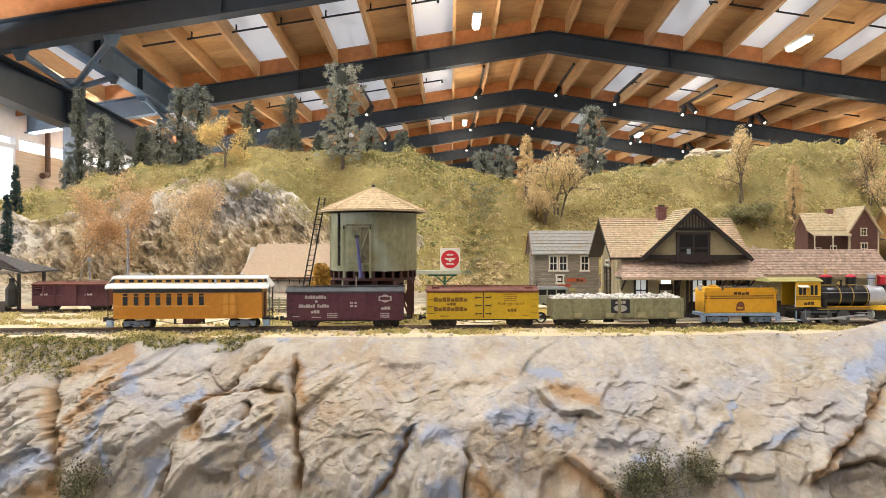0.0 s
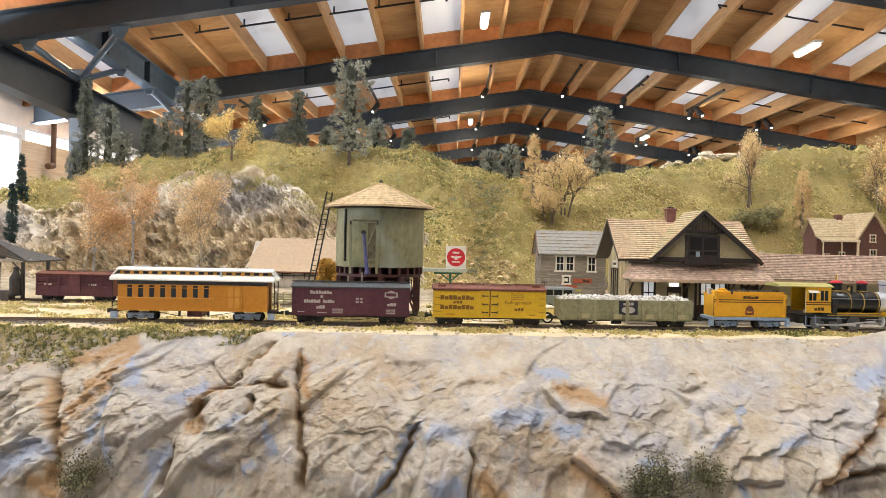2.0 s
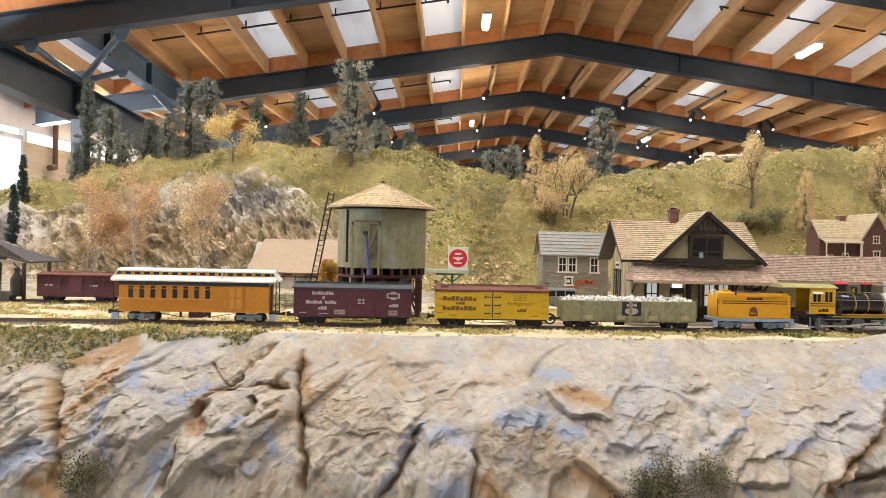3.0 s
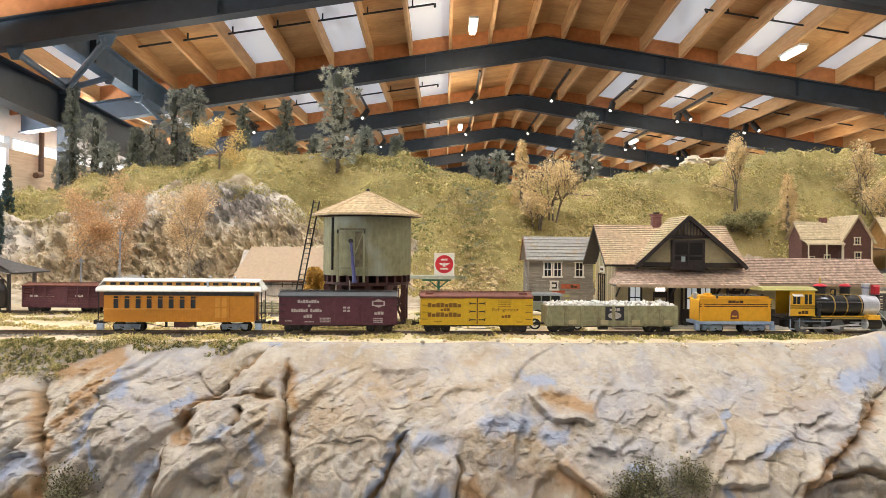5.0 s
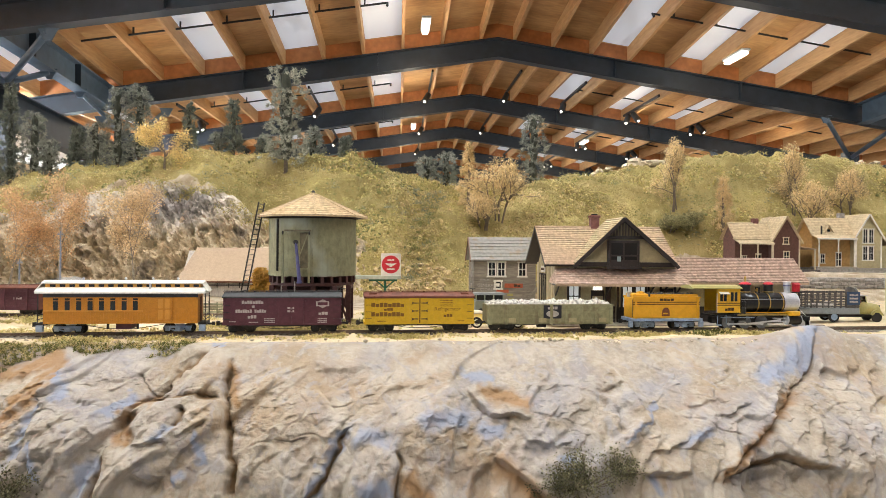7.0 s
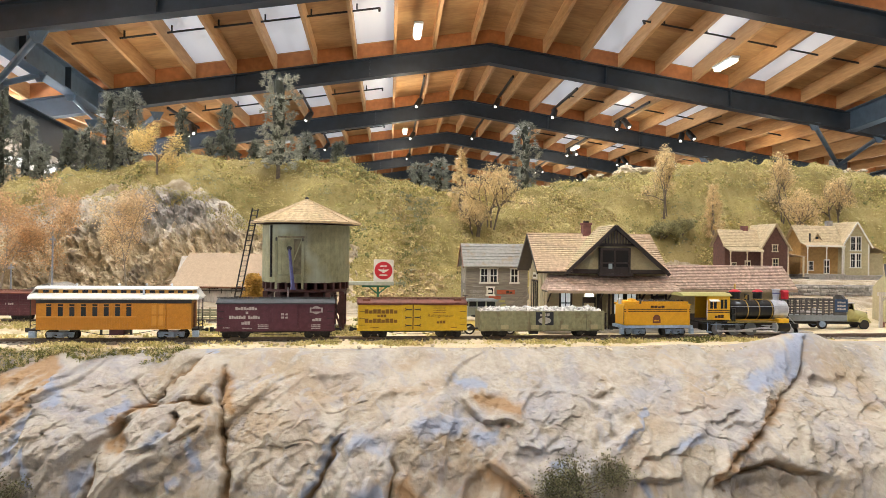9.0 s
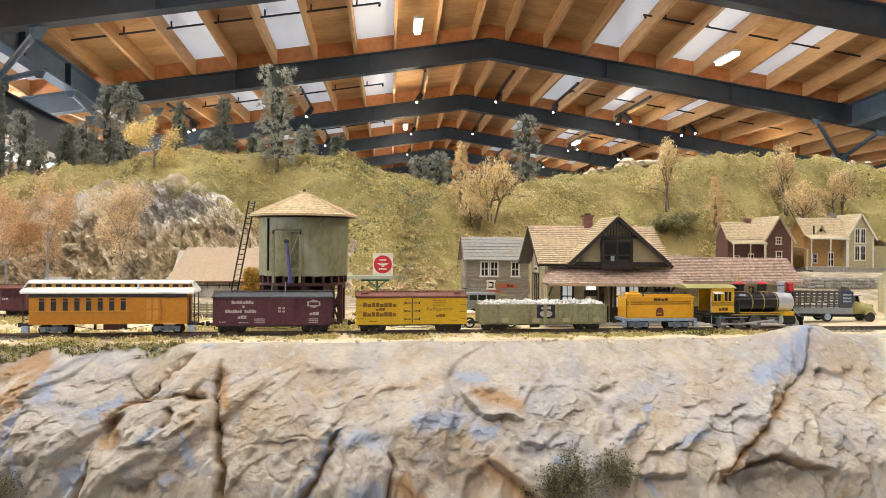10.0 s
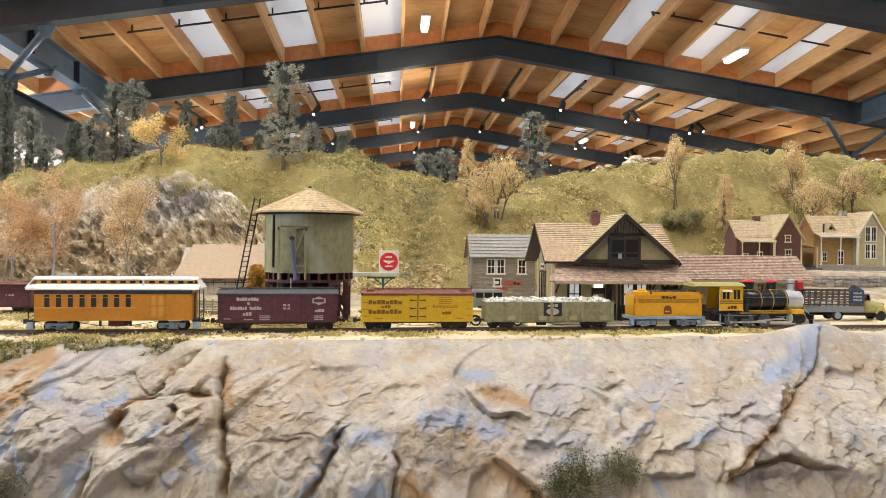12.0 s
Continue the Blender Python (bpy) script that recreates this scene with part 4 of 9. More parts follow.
M["ink"] = paint("dark_lettering", (0.06, 0.028, 0.012), 0.1, 0.7)
M["black_board"] = paint("black_panel", (0.018, 0.020, 0.028), 0.1, 0.6)
M["red_sign"] = paint("red_wall_sign", (0.42, 0.10, 0.045), 0.15, 0.7)
M["navy"] = paint("navy_panel", (0.03, 0.06, 0.13), 0.1, 0.5)
# bluish-white station panes with a weak glow of their own
M["pale_pane"] = glow("pale_window", (0.85, 0.95, 1.0), 0.35)
M["transom"] = glow("lit_transom", (1.0, 0.97, 0.92), 2.0)


def glass(name, tint):
    mt = bpy.data.materials.new(name)
    mt.use_nodes = True
    p = mt.node_tree.nodes["Principled BSDF"]
    p.inputs["Base Color"].default_value = rgb(*tint)
    p.inputs["Roughness"].default_value, p.inputs["IOR"].default_value = 0.06, 1.5
    return mt


M["glass"] = glass("dark_window_glass", (0.02, 0.022, 0.025))
M["glass_blue"] = glass("curtained_glass", (0.34, 0.42, 0.44))


# ---- building helpers, in millimetres, walls facing -y ----
def shingles(mesh, e0, e1, r1, r0, rows, wide, thick=0.5, jitter=0.25):
    """Overlapping shingles over the plane from the eave e0-e1 to the ridge r0-r1."""
    e0, e1, r0, r1 = Vector(e0), Vector(e1), Vector(r0), Vector(r1)
    up = (e1 - e0).cross(r0 - e0).normalized()
    if up.z < 0:
        up = -up
    for k in range(rows):
        a, b = k / rows, min(1.0, (k + 1.25) / rows)
        lo0, lo1, hi0, hi1 = e0.lerp(r0, a), e1.lerp(r1, a), e0.lerp(r0, b), e1.lerp(r1, b)
        n = max(1, round((lo1 - lo0).length / wide))
        cuts = [0.0] + sorted(min(1, max(0, (i + random.uniform(-jitter, jitter)) / n)) for i in range(1, n)) + [1.0]
        drop = (lo0 - hi0).normalized()
        for c0, c1 in zip(cuts, cuts[1:]):
            slip = drop * random.uniform(-0.10, 0.10) * wide * 0.3
            q = [lo0.lerp(lo1, c0) + slip + up * (thick * 1.5 + random.uniform(0, 0.12)), lo0.lerp(lo1, c1) + slip + up * (thick * 1.5 + random.uniform(0, 0.12)), hi0.lerp(hi1, c1) + up * thick * 0.5, hi0.lerp(hi1, c0) + up * thick * 0.5]
            top = [mesh.bm.verts.new(p) for p in q]
            low = [mesh.bm.verts.new(p - up * thick) for p in q[:2]]
            mesh.bm.faces.new(top)
            mesh.bm.faces.new((top[0], low[0], low[1], top[1]))
            mesh.bm.faces.new((top[0], top[3], low[0])), mesh.bm.faces.new((top[1], low[1], top[2]))
    return mesh


def flat_shell(mesh, corners, thick=1.2):
    return mesh.slab(corners, thick)


def siding(mesh, x0, x1, z0, z1, y, pitch=1.6, thick=0.35, holes=()):
    """Clapboards on a wall plane facing -y."""
    n = max(1, round((z1 - z0) / pitch))
    for k in range(n):
        a, b = z0 + (z1 - z0) * k / n, z0 + (z1 - z0) * (k + 1) / n
        spans = [(x0, x1)]
        for hx0, hx1, hz0, hz1 in holes:
            if b > hz0 and a < hz1:
                spans = [s for u, v in spans for s in ((u, min(v, hx0)), (max(u, hx1), v)) if s[1] - s[0] > 0.05]
        for u, v in spans:
            q = [(u, y - thick, a), (v, y - thick, a), (v, y - 0.08, b), (u, y - 0.08, b)]
            f = [mesh.bm.verts.new(p) for p in q]
            g = [mesh.bm.verts.new((p[0], y, p[2])) for p in q]
            mesh.bm.faces.new(f), mesh.bm.faces.new((f[0], f[1], g[1], g[0]))
    return mesh


def window(parent, x, z, w, h, y=0.0, turn=None, trim=None, pane=None, cols=2, rows=2, bar=0.8, deep=1.0):
    """A sash window on a wall facing -y; a frame with bars and its panes behind."""
    trim, pane = trim or M["white"], pane or M["glass"]
    f = Mesh()
    for a in (x - w / 2, x + w / 2):
        f.box(a - bar / 2, y - deep, z - bar, a + bar / 2, y + 0.3, z + h + bar)
    f.box(x - w / 2 - bar * 1.2, y - deep * 1.3, z - bar * 1.4, x + w / 2 + bar * 1.2, y + 0.3, z - 0.1)
    f.box(x - w / 2 - bar, y - deep * 1.1, z + h, x + w / 2 + bar, y + 0.3, z + h + bar * 1.2)
    for i in range(1, cols):
        a = x - w / 2 + w * i / cols
        f.box(a - bar * 0.22, y - deep * 0.6, z, a + bar * 0.22, y, z + h)
    for i in range(1, rows):
        a = z + h * i / rows
        f.box(x - w / 2, y - deep * 0.65, a - bar * 0.3, x + w / 2, y, a + bar * 0.3)
    ob = part("window", f, trim, parent, at=turn)
    part("pane", Mesh().box(x - w / 2, y - deep * 0.3, z, x + w / 2, y - deep * 0.2, z + h), pane, ob)
    return ob


def door(parent, x, w, h, y=0.0, turn=None, frame_mat=None, panel_mat=None, rows=(0.12, 0.45, 0.72, 0.95), cols=1, z=0.0):
    """A panelled door in a frame on a wall facing -y."""
    f = Mesh().box(x - w / 2, y - 0.6, z, x + w / 2, y + 0.2, z + h)
    for a in (x - w / 2, x + w / 2):
        f.box(a - 0.6, y - 1.0, z, a + 0.6, y + 0.2, z + h + 1.0)
    f.box(x - w / 2 - 0.6, y - 1.0, z + h, x + w / 2 + 0.6, y + 0.2, z + h + 1.0)
    ob = part("door", f, frame_mat or M["brown"], parent, at=turn)
    marks = [0.03] + list(rows)
    for c in range(cols):
        u0, u1 = x - w / 2 + w * c / cols + 0.9, x - w / 2 + w * (c + 1) / cols - 0.9
        for a, b in zip(marks, marks[1:]):
            part("panel", Mesh().box(u0, y - 0.8, z + h * a + 0.5, u1, y - 0.5, z + h * b - 0.5), panel_mat or M["tan"], ob)
    return ob


def wording(parent, text, size, x, y, z, mat, turn=None, name="lettering", wide=1.0):
    """Raised built-in-font text on a wall facing -y, centred."""
    cu = bpy.data.curves.new(name, "FONT")
    cu.body, cu.size, cu.extrude, cu.align_x, cu.align_y = text, size * MM, 0.00004, "CENTER", "CENTER"
    ob = new(name, cu)
    dg = bpy.context.evaluated_depsgraph_get()
    me = bpy.data.meshes.new_from_object(ob.evaluated_get(dg))
    bpy.data.objects.remove(ob)
    bpy.data.curves.remove(cu)
    me.materials.clear()
    me.materials.append(mat)
    m = Matrix.Translation((x * MM, y * MM, z * MM)) @ Matrix.Rotation(math.pi / 2, 4, "X") @ Matrix.Diagonal((wide, 1, 1, 1))
    me.transform(m)
    ob = new(name, me)
    ob.parent = parent
    if turn is not None:
        ob.matrix_local = turn
    return ob


def bars(parent, spans, x, y, z, high, mat, turn=None, name="lettering_bar"):
    """Plain letter-sized bars in rows for writing that is not spelled out; spans are (offset, count, letter width)."""
    m = Mesh()
    for off, count, wide in spans:
        for k in range(count):
            a = x + off + k * wide * 1.22
            m.box(a, y - 0.12, z, a + wide * 1.06, y, z + high * (1.0 if (k * 7 + count) % 3 else 0.74))
    return part(name, m, mat, parent, at=turn)

# ---- track, tower and buildings ----
ANGLE = math.degrees(math.atan(0.075))
RAIL = 3.4               # rail head above the ground


def build_track(name, y_of, x0, x1, label, pieces):
    """Two rails on ties over a strip of ballast."""
    ang = math.atan(y_of(1) - y_of(0))
    turn = Matrix.Rotation(ang, 4, "Z")
    t = thing(name, Matrix.Translation((0, y_of(0), 0)) @ turn, label, "track", kind="structure")
    a, b = x0 * 1000 / math.cos(ang), x1 * 1000 / math.cos(ang)
    bed = Mesh()
    n = int((b - a) / 6)
    rows = [(-17, -0.6), (-13, 0.9), (-6, 1.2), (0, 1.25), (6, 1.2), (13, 0.9), (17, -0.6)]
    grid = [[bed.bm.verts.new((a + (b - a) * i / n, yy + 0.8 * noise.noise(Vector((i * 0.7, yy, 3))), zz + 0.35 * noise.noise(Vector((i * 0.9, yy * 0.4, 0))))) for yy, zz in rows] for i in range(n + 1)]
    for p, q in zip(grid, grid[1:]):
        for i in range(len(rows) - 1):
            bed.bm.faces.new((p[i], q[i], q[i + 1], p[i + 1]))
    part("ballast", bed, M["ballast"], t, smooth=True)
    for s in (-1, 1):
        y = s * 5.6
        r = Mesh().box(a, y - 0.9, 1.9, b, y + 0.9, 2.15).box(a, y - 0.25, 2.1, b, y + 0.25, 3.0).box(a, y - 0.5, 2.95, b, y + 0.5, RAIL)
        part("rail", r, M["rail"], t)
    pitch = 6.3
    count = int((b - a) / pitch)
    kinds = []
    for k in range(4):
        kinds.append(Mesh().box(-1.15, -11 - k * 0.3, 0.5, 1.15, 11 + k * 0.2, 1.95, 0.12).data("tie", M["tie"]))
    mid = sorted(range(count), key=lambda i: abs(a + i * pitch))[:pieces]
    rest = Mesh()
    for i in range(count):
        x = a + i * pitch + random.uniform(-0.4, 0.4)
        if i in mid:
            ob = new("tie", random.choice(kinds))
            ob.parent = t
            ob.matrix_local = Matrix.Translation((x * MM, 0, 0)) @ Matrix.Rotation(random.uniform(-0.04, 0.04), 4, "Z")
        else:
            rest.box(x - 1.15, -11, 0.5, x + 1.15, 11, 1.95)
    if pieces < count:
        tagged(part("tie_row", rest, M["tie"], t), kind="stuff")
    return t


def water_tower():
    """Eight-sided roofed tank on a braced timber frame."""
    t = thing("water_tower", pose(-0.0913, 0.838, 0), "olive wooden railway water tank on dark red timber legs", "water tower")
    R, z0, z1 = 51.0, 57.0, 123.0
    # tank staves and hoops
    tank = part("tank", Mesh().lathe([(R - 1.2, z0), (R - 1.2, z1)], 48), M["void"], t)
    n = 56
    for k in range(n):
        a0, a1 = 2 * math.pi * k / n, 2 * math.pi * (k + 1) / n - 0.002
        r = R + random.uniform(-0.1, 0.1)
        s = Mesh().prism([(r * math.cos(a0), r * math.sin(a0)), (r * math.cos(a1), r * math.sin(a1)), ((R - 2) * math.cos(a1), (R - 2) * math.sin(a1)), ((R - 2) * math.cos(a0), (R - 2) * math.sin(a0))], z0 + random.uniform(-0.3, 0.3), z1, "z")
        part("stave", s, M["stave"], tank)
    for z in (60, 67, 76, 88, 103, 118):
        ring = Mesh()
        ring.lathe([(R + 0.25, z - 0.25), (R + 0.55, z - 0.25), (R + 0.55, z + 0.25), (R + 0.25, z + 0.25)], 48)
        part("hoop", ring, M["stave"], tank)
    # roof of eight shingled faces with ridge battens
    roof = part("roof", Mesh().lathe([(64, 124.5), (63.5, 126.5), (2, 153.5)], 8, Matrix.Rotation(radians(9), 4, "Z")), M["tank_frame"], t, "pale shake eight-sided roof")
    for k in range(8):
        a0, a1 = radians(9 + 45 * k), radians(9 + 45 * (k + 1))
        face = shingles(Mesh(), (65 * math.cos(a0), 65 * math.sin(a0), 126.0), (65 * math.cos(a1), 65 * math.sin(a1), 126.0), (1.5 * math.cos(a1), 1.5 * math.sin(a1), 154), (1.5 * math.cos(a0), 1.5 * math.sin(a0), 154), 12, 3.2, 0.5)
        part("roof_face", face, M["shake_pale"], roof)
        part("batten", Mesh().bar((65.5 * math.cos(a0), 65.5 * math.sin(a0), 127), (0, 0, 155.2), 1.6, 0.8), M["shake_pale"], roof)
        part("fascia", Mesh().bar((65 * math.cos(a0), 65 * math.sin(a0), 125.3), (65 * math.cos(a1), 65 * math.sin(a1), 125.3), 0.8, 1.6), M["shake_pale"], roof)
    part("finial", Mesh().lathe([(2.0, 153.5), (2.2, 156), (1.2, 157.5)], 10), M["iron"], roof)
    # joists below the tank and a ring beam
    for k in range(28):
        a = 2 * math.pi * (k + 0.5) / 28
        c, s = math.cos(a), math.sin(a)
        part("joist_end", Mesh().bar((30 * c, 30 * s, 52.8), (50.5 * c, 50.5 * s, 52.8), 3.0, 7.6), M["tank_frame"], t)
    part("deck", Mesh().lathe([(46, 46.2), (49, 46.2), (49, 49.2), (46, 49.2)], 40), M["tank_frame"], t)
    part("dark_core", Mesh().lathe([(29, 49), (29, 57.5)], 20), M["void"], t)
    # legs on two rings, caps and cross braces
    legs = []
    for i, x in enumerate((-44, -26, 6, 30, 44)):
        ys = {-44: (-20, 20), 44: (-20, 20)}.get(x, (-44, 0, 44))
        for y in ys:
            legs.append((x, y))
            part("leg", Mesh().box(x - 2.9, y - 2.9, -0.5, x + 2.9, y + 2.9, 46.2, 0.3), M["tank_frame"], t)
            part("footing", Mesh().box(x - 5, y - 5, -1.5, x + 5, y + 5, 1.0, 0.4), M["stone"], t)
    for x in (-44, -26, 6, 30, 44):
        r = 46 if abs(x) < 40 else 24
        part("cap_beam", Mesh().box(x - 2.4, -r, 41.5, x + 2.4, r, 46.1), M["tank_frame"], t)
    for y in (-44, 0):
        for x0, x1 in ((-26, 6), (6, 30)):
            part("brace", Mesh().bar((x0, y - 3.2, 3), (x1, y - 3.2, 40), 1.0, 2.6), M["tank_frame"], t)
            part("brace", Mesh().bar((x0, y - 4.0, 40), (x1, y - 4.0, 3), 1.0, 2.6), M["tank_frame"], t)
    for y in (-20, 20):
        for x0, x1 in ((-44, -26), (30, 44)):
            part("brace", Mesh().bar((x0, y - 3.2, 3), (x1, y - 3.2, 40), 1.0, 2.4), M["tank_frame"], t)
            part("brace", Mesh().bar((x0, y - 4.0, 40), (x1, y - 4.0, 3), 1.0, 2.4), M["tank_frame"], t)
    part("pump_box", Mesh().box(-20, -18, 0, 22, 26, 44, 0.6), M["tank_frame"], t)
    # spout with its frame, pulleys and stays
    sp = part("spout", Mesh().rod((-12.5, -54, 95), (-7.5, -60, 53), 1.5, 2.2, 14), M["blue_pipe"], t, "blue-violet hanging spout pipe")
    part("mouth", Mesh().lathe([(2.2, 0), (3.0, -3), (3.0, -4)], 14, Matrix.Translation((-7.5, -60, 54))), M["blue_pipe"], sp)
    part("spout_hook", Mesh().rod((-12.5, -55.5, 95.5), (-12.5, -52, 95.5), 2.6, 2.6, 14), M["iron"], sp)
    fr = part("spout_post", Mesh().box(-28.5, -53, 50, -26, -50.5, 108), M["stave"], t)
    part("spout_post", Mesh().box(0.8, -54, 50, 3.3, -51.5, 110), M["stave"], t)
    part("back_board", Mesh().box(-8, -52.2, 66, 0.6, -51.6, 106), M["stave_dark"], fr, "dark stained board behind the spout")
    part("lintel", Mesh().box(-25, -55, 107.5, 4, -52.4, 109.5), M["stave_dark"], fr)
    part("sill", Mesh().box(-26, -54, 64.5, 1, -52, 66.5), M["stave"], fr)
    for x in (-23.5, 1.5):
        part("stay", Mesh().bar((x, -54, 107), (-12 if x < 0 else -8, -57, 80), 0.7, 1.0), M["stave"], fr)
    for x in (-27, 2.5):
        part("pulley", Mesh().rod((x - 0.6, -54.5, 106), (x + 0.6, -54.5, 106), 2.2, 2.2, 14), M["iron"], fr)
    part("drip_rod", Mesh().rod((-13.5, -53, 52), (-13.5, -53, 38), 0.7, 0.7, 8), M["lettering"], t)
    part("gauge_board", Mesh().box(-1.0, -52.6, 63, 1.0, -50.8, 122), M["void"], t, at=Matrix.Rotation(radians(-43), 4, "Z"))
    part("gauge_batten", Mesh().box(-3.2, -52.2, 63, -1.2, -50.8, 122), M["stave"], t, at=Matrix.Rotation(radians(-43), 4, "Z"))
    # leaning ladder
    lad = part("ladder", Mesh().bar((-82, -8, 0), (-56, -6, 142), 1.2, 1.6), M["iron"], t, "dark leaning ladder")
    part("stile", Mesh().bar((-86, -22, 0), (-60, -20, 142), 1.2, 1.6), M["iron"], lad)
    for k in range(24):
        f = (k + 0.6) / 24
        part("rung", Mesh().bar((-82 + 26 * f, -8 + 2 * f, 142 * f), (-86 + 26 * f, -22 + 2 * f, 142 * f), 0.8), M["iron"], lad)
    return t


def depot():
    """Two-storey station with a cross gable, a porch roof and a long freight wing."""
    t = thing("depot", pose(0.200, 0.840, 0), "tan and dark brown wooden railway station with shingled roofs", "railway station")
    L, D, H = 152, 102, 70           # main block
    W0, W1, WD, WH = 146, 310, 46, 50    # freight wing
    wain = 19.5
    w = Mesh()
    w.box(0.5, 0.5, 0, L - 0.5, D, H)
    w.prism([(0, H), (D, H), (D / 2 - 1, 116)], 0.5, L - 0.5, "x")
    body = part("wall", w, M["tan"], t)
    part("wall", Mesh().box(W0, 0.5, 0, W1, WD, WH).prism([(0.5, WH), (WD, WH), (WD / 2, 74)], W0 + 2, W1 - 0.5, "x"), M["tan"], t)
    # dark wainscot boards and corner boards
    tagged(part("wainscot", siding(Mesh(), -0.6, 46, 0.0, wain, 0.2, 2.2, 0.6), M["brown"], t), kind="stuff")
    tagged(part("wainscot", siding(Mesh(), 62, 134, 0.0, wain, 0.2, 2.2, 0.6), M["brown"], t), kind="stuff")
    tagged(part("wainscot", siding(Mesh(), 148, 203, 0.0, wain, 0.2, 2.2, 0.6), M["brown"], t), kind="stuff")
    tagged(part("wainscot", siding(Mesh(), 236, W1 + 0.4, 0.0, wain, 0.2, 2.2, 0.6), M["brown"], t), kind="stuff")
    west = Matrix.Rotation(-math.pi / 2, 4, "Z")
    tagged(part("wainscot", siding(Mesh(), -D, 0, 0.0, wain, 0.0, 2.2, 0.6), M["brown"], t, at=west), kind="stuff")
    for x0, x1, z in ((-0.8, 1.6, H), (W1 - 1.6, W1 + 0.5, WH), (132, 134.5, WH), (150, 152.5, WH)):
        part("corner_board", Mesh().box(x0, -0.9, 0, x1, 0.6, z), M["brown"] if x0 > 100 else M["cream"], t)
    part("belt", Mesh().box(-1, -1.0, wain, W1 + 0.6, 0.4, wain + 1.2), M["brown"], t)
    for x in (-100, -78, -56, -34, -12):
        part("corner_board", Mesh().box(x - 1.0, -0.7, wain, x + 1.0, 0.4, H + (16 if -90 < x < -20 else 2)), M["cream"], t, at=west)
    # windows and doors under the porch
    for x, ww in ((24.5, 14), (88, 13.5), (104, 13.5)):
        window(t, x, 20.5, ww, 24.5, -0.2 if x < 50 else -9.2, None, M["brown"], M["pale_pane"], 2, 2, 2.4, 1.4)
    bay = part("bay_window", Mesh().box(76, -9, 0, 115, 0.4, 49, 0.5), M["tan"], t)
    tagged(part("wainscot", siding(Mesh(), 75.6, 115.4, 0, wain, -9.0, 2.2, 0.6), M["brown"], bay), kind="stuff")
    for x in (76.5, 114.5):
        part("corner_board", Mesh().box(x - 1.2, -10.0, 0, x + 1.2, -8.6, 49), M["brown"], bay)
    d = door(t, 54, 15, 39, 0, None, M["brown"], M["tan"], (0.35, 0.62, 0.86))
    part("transom", Mesh().box(48.5, -0.9, 40.5, 59.5, -0.5, 44.5), M["transom"], d, "lit white transom")
    door(t, 141.5, 13, 41, 0, None, M["brown"], M["tan"], (0.22, 0.40, 0.62, 0.80))
    part("pilaster", Mesh().box(64, -2, 0, 70, 0.4, 49), M["brown"], t)
    f = door(t, 219.5, 31, 36, 0, None, M["brown"], M["tan"], (0.20, 0.78, 1.0), 2)
    part("freight_head", Mesh().box(203, -1.2, 37, 236, 0.3, 50), M["brown"], f)
    for x in (-78, -56):
        window(t, x, 22, 11, 34, 0, west, M["brown"], M["void"], 1, 2, 2.0, 1.0)
    plate = part("name_board", Mesh().box(-72, -1.6, 60, -50, -0.2, 68), M["white"], t, at=west)
    bars(plate, ((0, 6, 2.4),), -70, -1.6, 62.5, 3, M["ink"])
    # main roof with its verges
    roof = part("roof", Mesh().slab(((-14, -14, 71), (149, -14, 71), (149, 51, 118), (-14, 51, 118)), 2).slab(((-14, 116, 71), (149, 116, 71), (149, 51, 118), (-14, 51, 118)), 2), M["brown"], t)
    part("shingle_slope", shingles(Mesh(), (-14.5, -15, 71.3), (149.5, -15, 71.3), (149.5, 51, 119), (-14.5, 51, 119), 20, 2.2, 1.1), M["shingle"], roof, "cedar shingles")
    part("shingle_slope", shingles(Mesh(), (-14.5, 117, 71.3), (149.5, 117, 71.3), (149.5, 51, 119), (-14.5, 51, 119), 14, 4.5), M["shingle"], roof)
    for x in (-14, 149):
        part("barge_board", Mesh().bar((x, -15, 69.8), (x, 51, 117.6), 1.4, 3.6).bar((x, 117, 69.8), (x, 51, 117.6), 1.4, 3.6), M["brown"], roof)
    part("ridge_cap", Mesh().box(-14.5, 50, 119, 149.5, 52, 120.2), M["shingle"], roof)
    # cross gable over the front
    gx0, gx1, gxm, gy, ge, gt = 21, 143, 79, -25, 73, 128
    for x in (gx0, gx1):
        s = Mesh().slab(((x, gy, ge), (x, 40, ge + 2), (gxm, 44, gt), (gxm, gy, gt)), 2)
        part("gable_roof", s, M["brown"], roof)
        lo, hi = (x, gy - 0.5, ge + 0.4), (x, 34, ge + 0.4)
        part("shingle_slope", shingles(Mesh(), lo, hi, (gxm, 44, gt + 0.8), (gxm, gy - 0.5, gt + 0.8), 20, 2.2, 1.1), M["shingle_tan"], roof)
        part("barge_board", Mesh().bar((x, gy - 0.6, ge - 1.2), (gxm, gy - 0.6, gt - 1.2), 1.6, 4.4), M["brown"], roof)
        part("tail", Mesh().bar((x, gy - 0.6, ge - 1.5), (x + (2.5 if x > gxm else -2.5), gy - 0.6, ge - 4.5), 1.6, 4.0), M["brown"], roof)
    gable = part("gable_wall", Mesh().prism([(30, 74), (140, 74), (gxm + 3, 122), (gxm - 3, 122)], -8, -6, "y"), M["tan"], t, at=Matrix.Translation((0, -0.010, 0)))
    strips = Mesh()
    for k in range(16):
        x = 34 + k * 1.9
        strips.box(x, -8.4, 75, x + 0.5, -8, 75 + max(2, (x - 31) * 0.86))
    part("batten_row", strips, M["tan"], gable)
    part("tie_beam", Mesh().box(28, -10, 70.5, 142, -7.5, 75), M["brown"], gable)
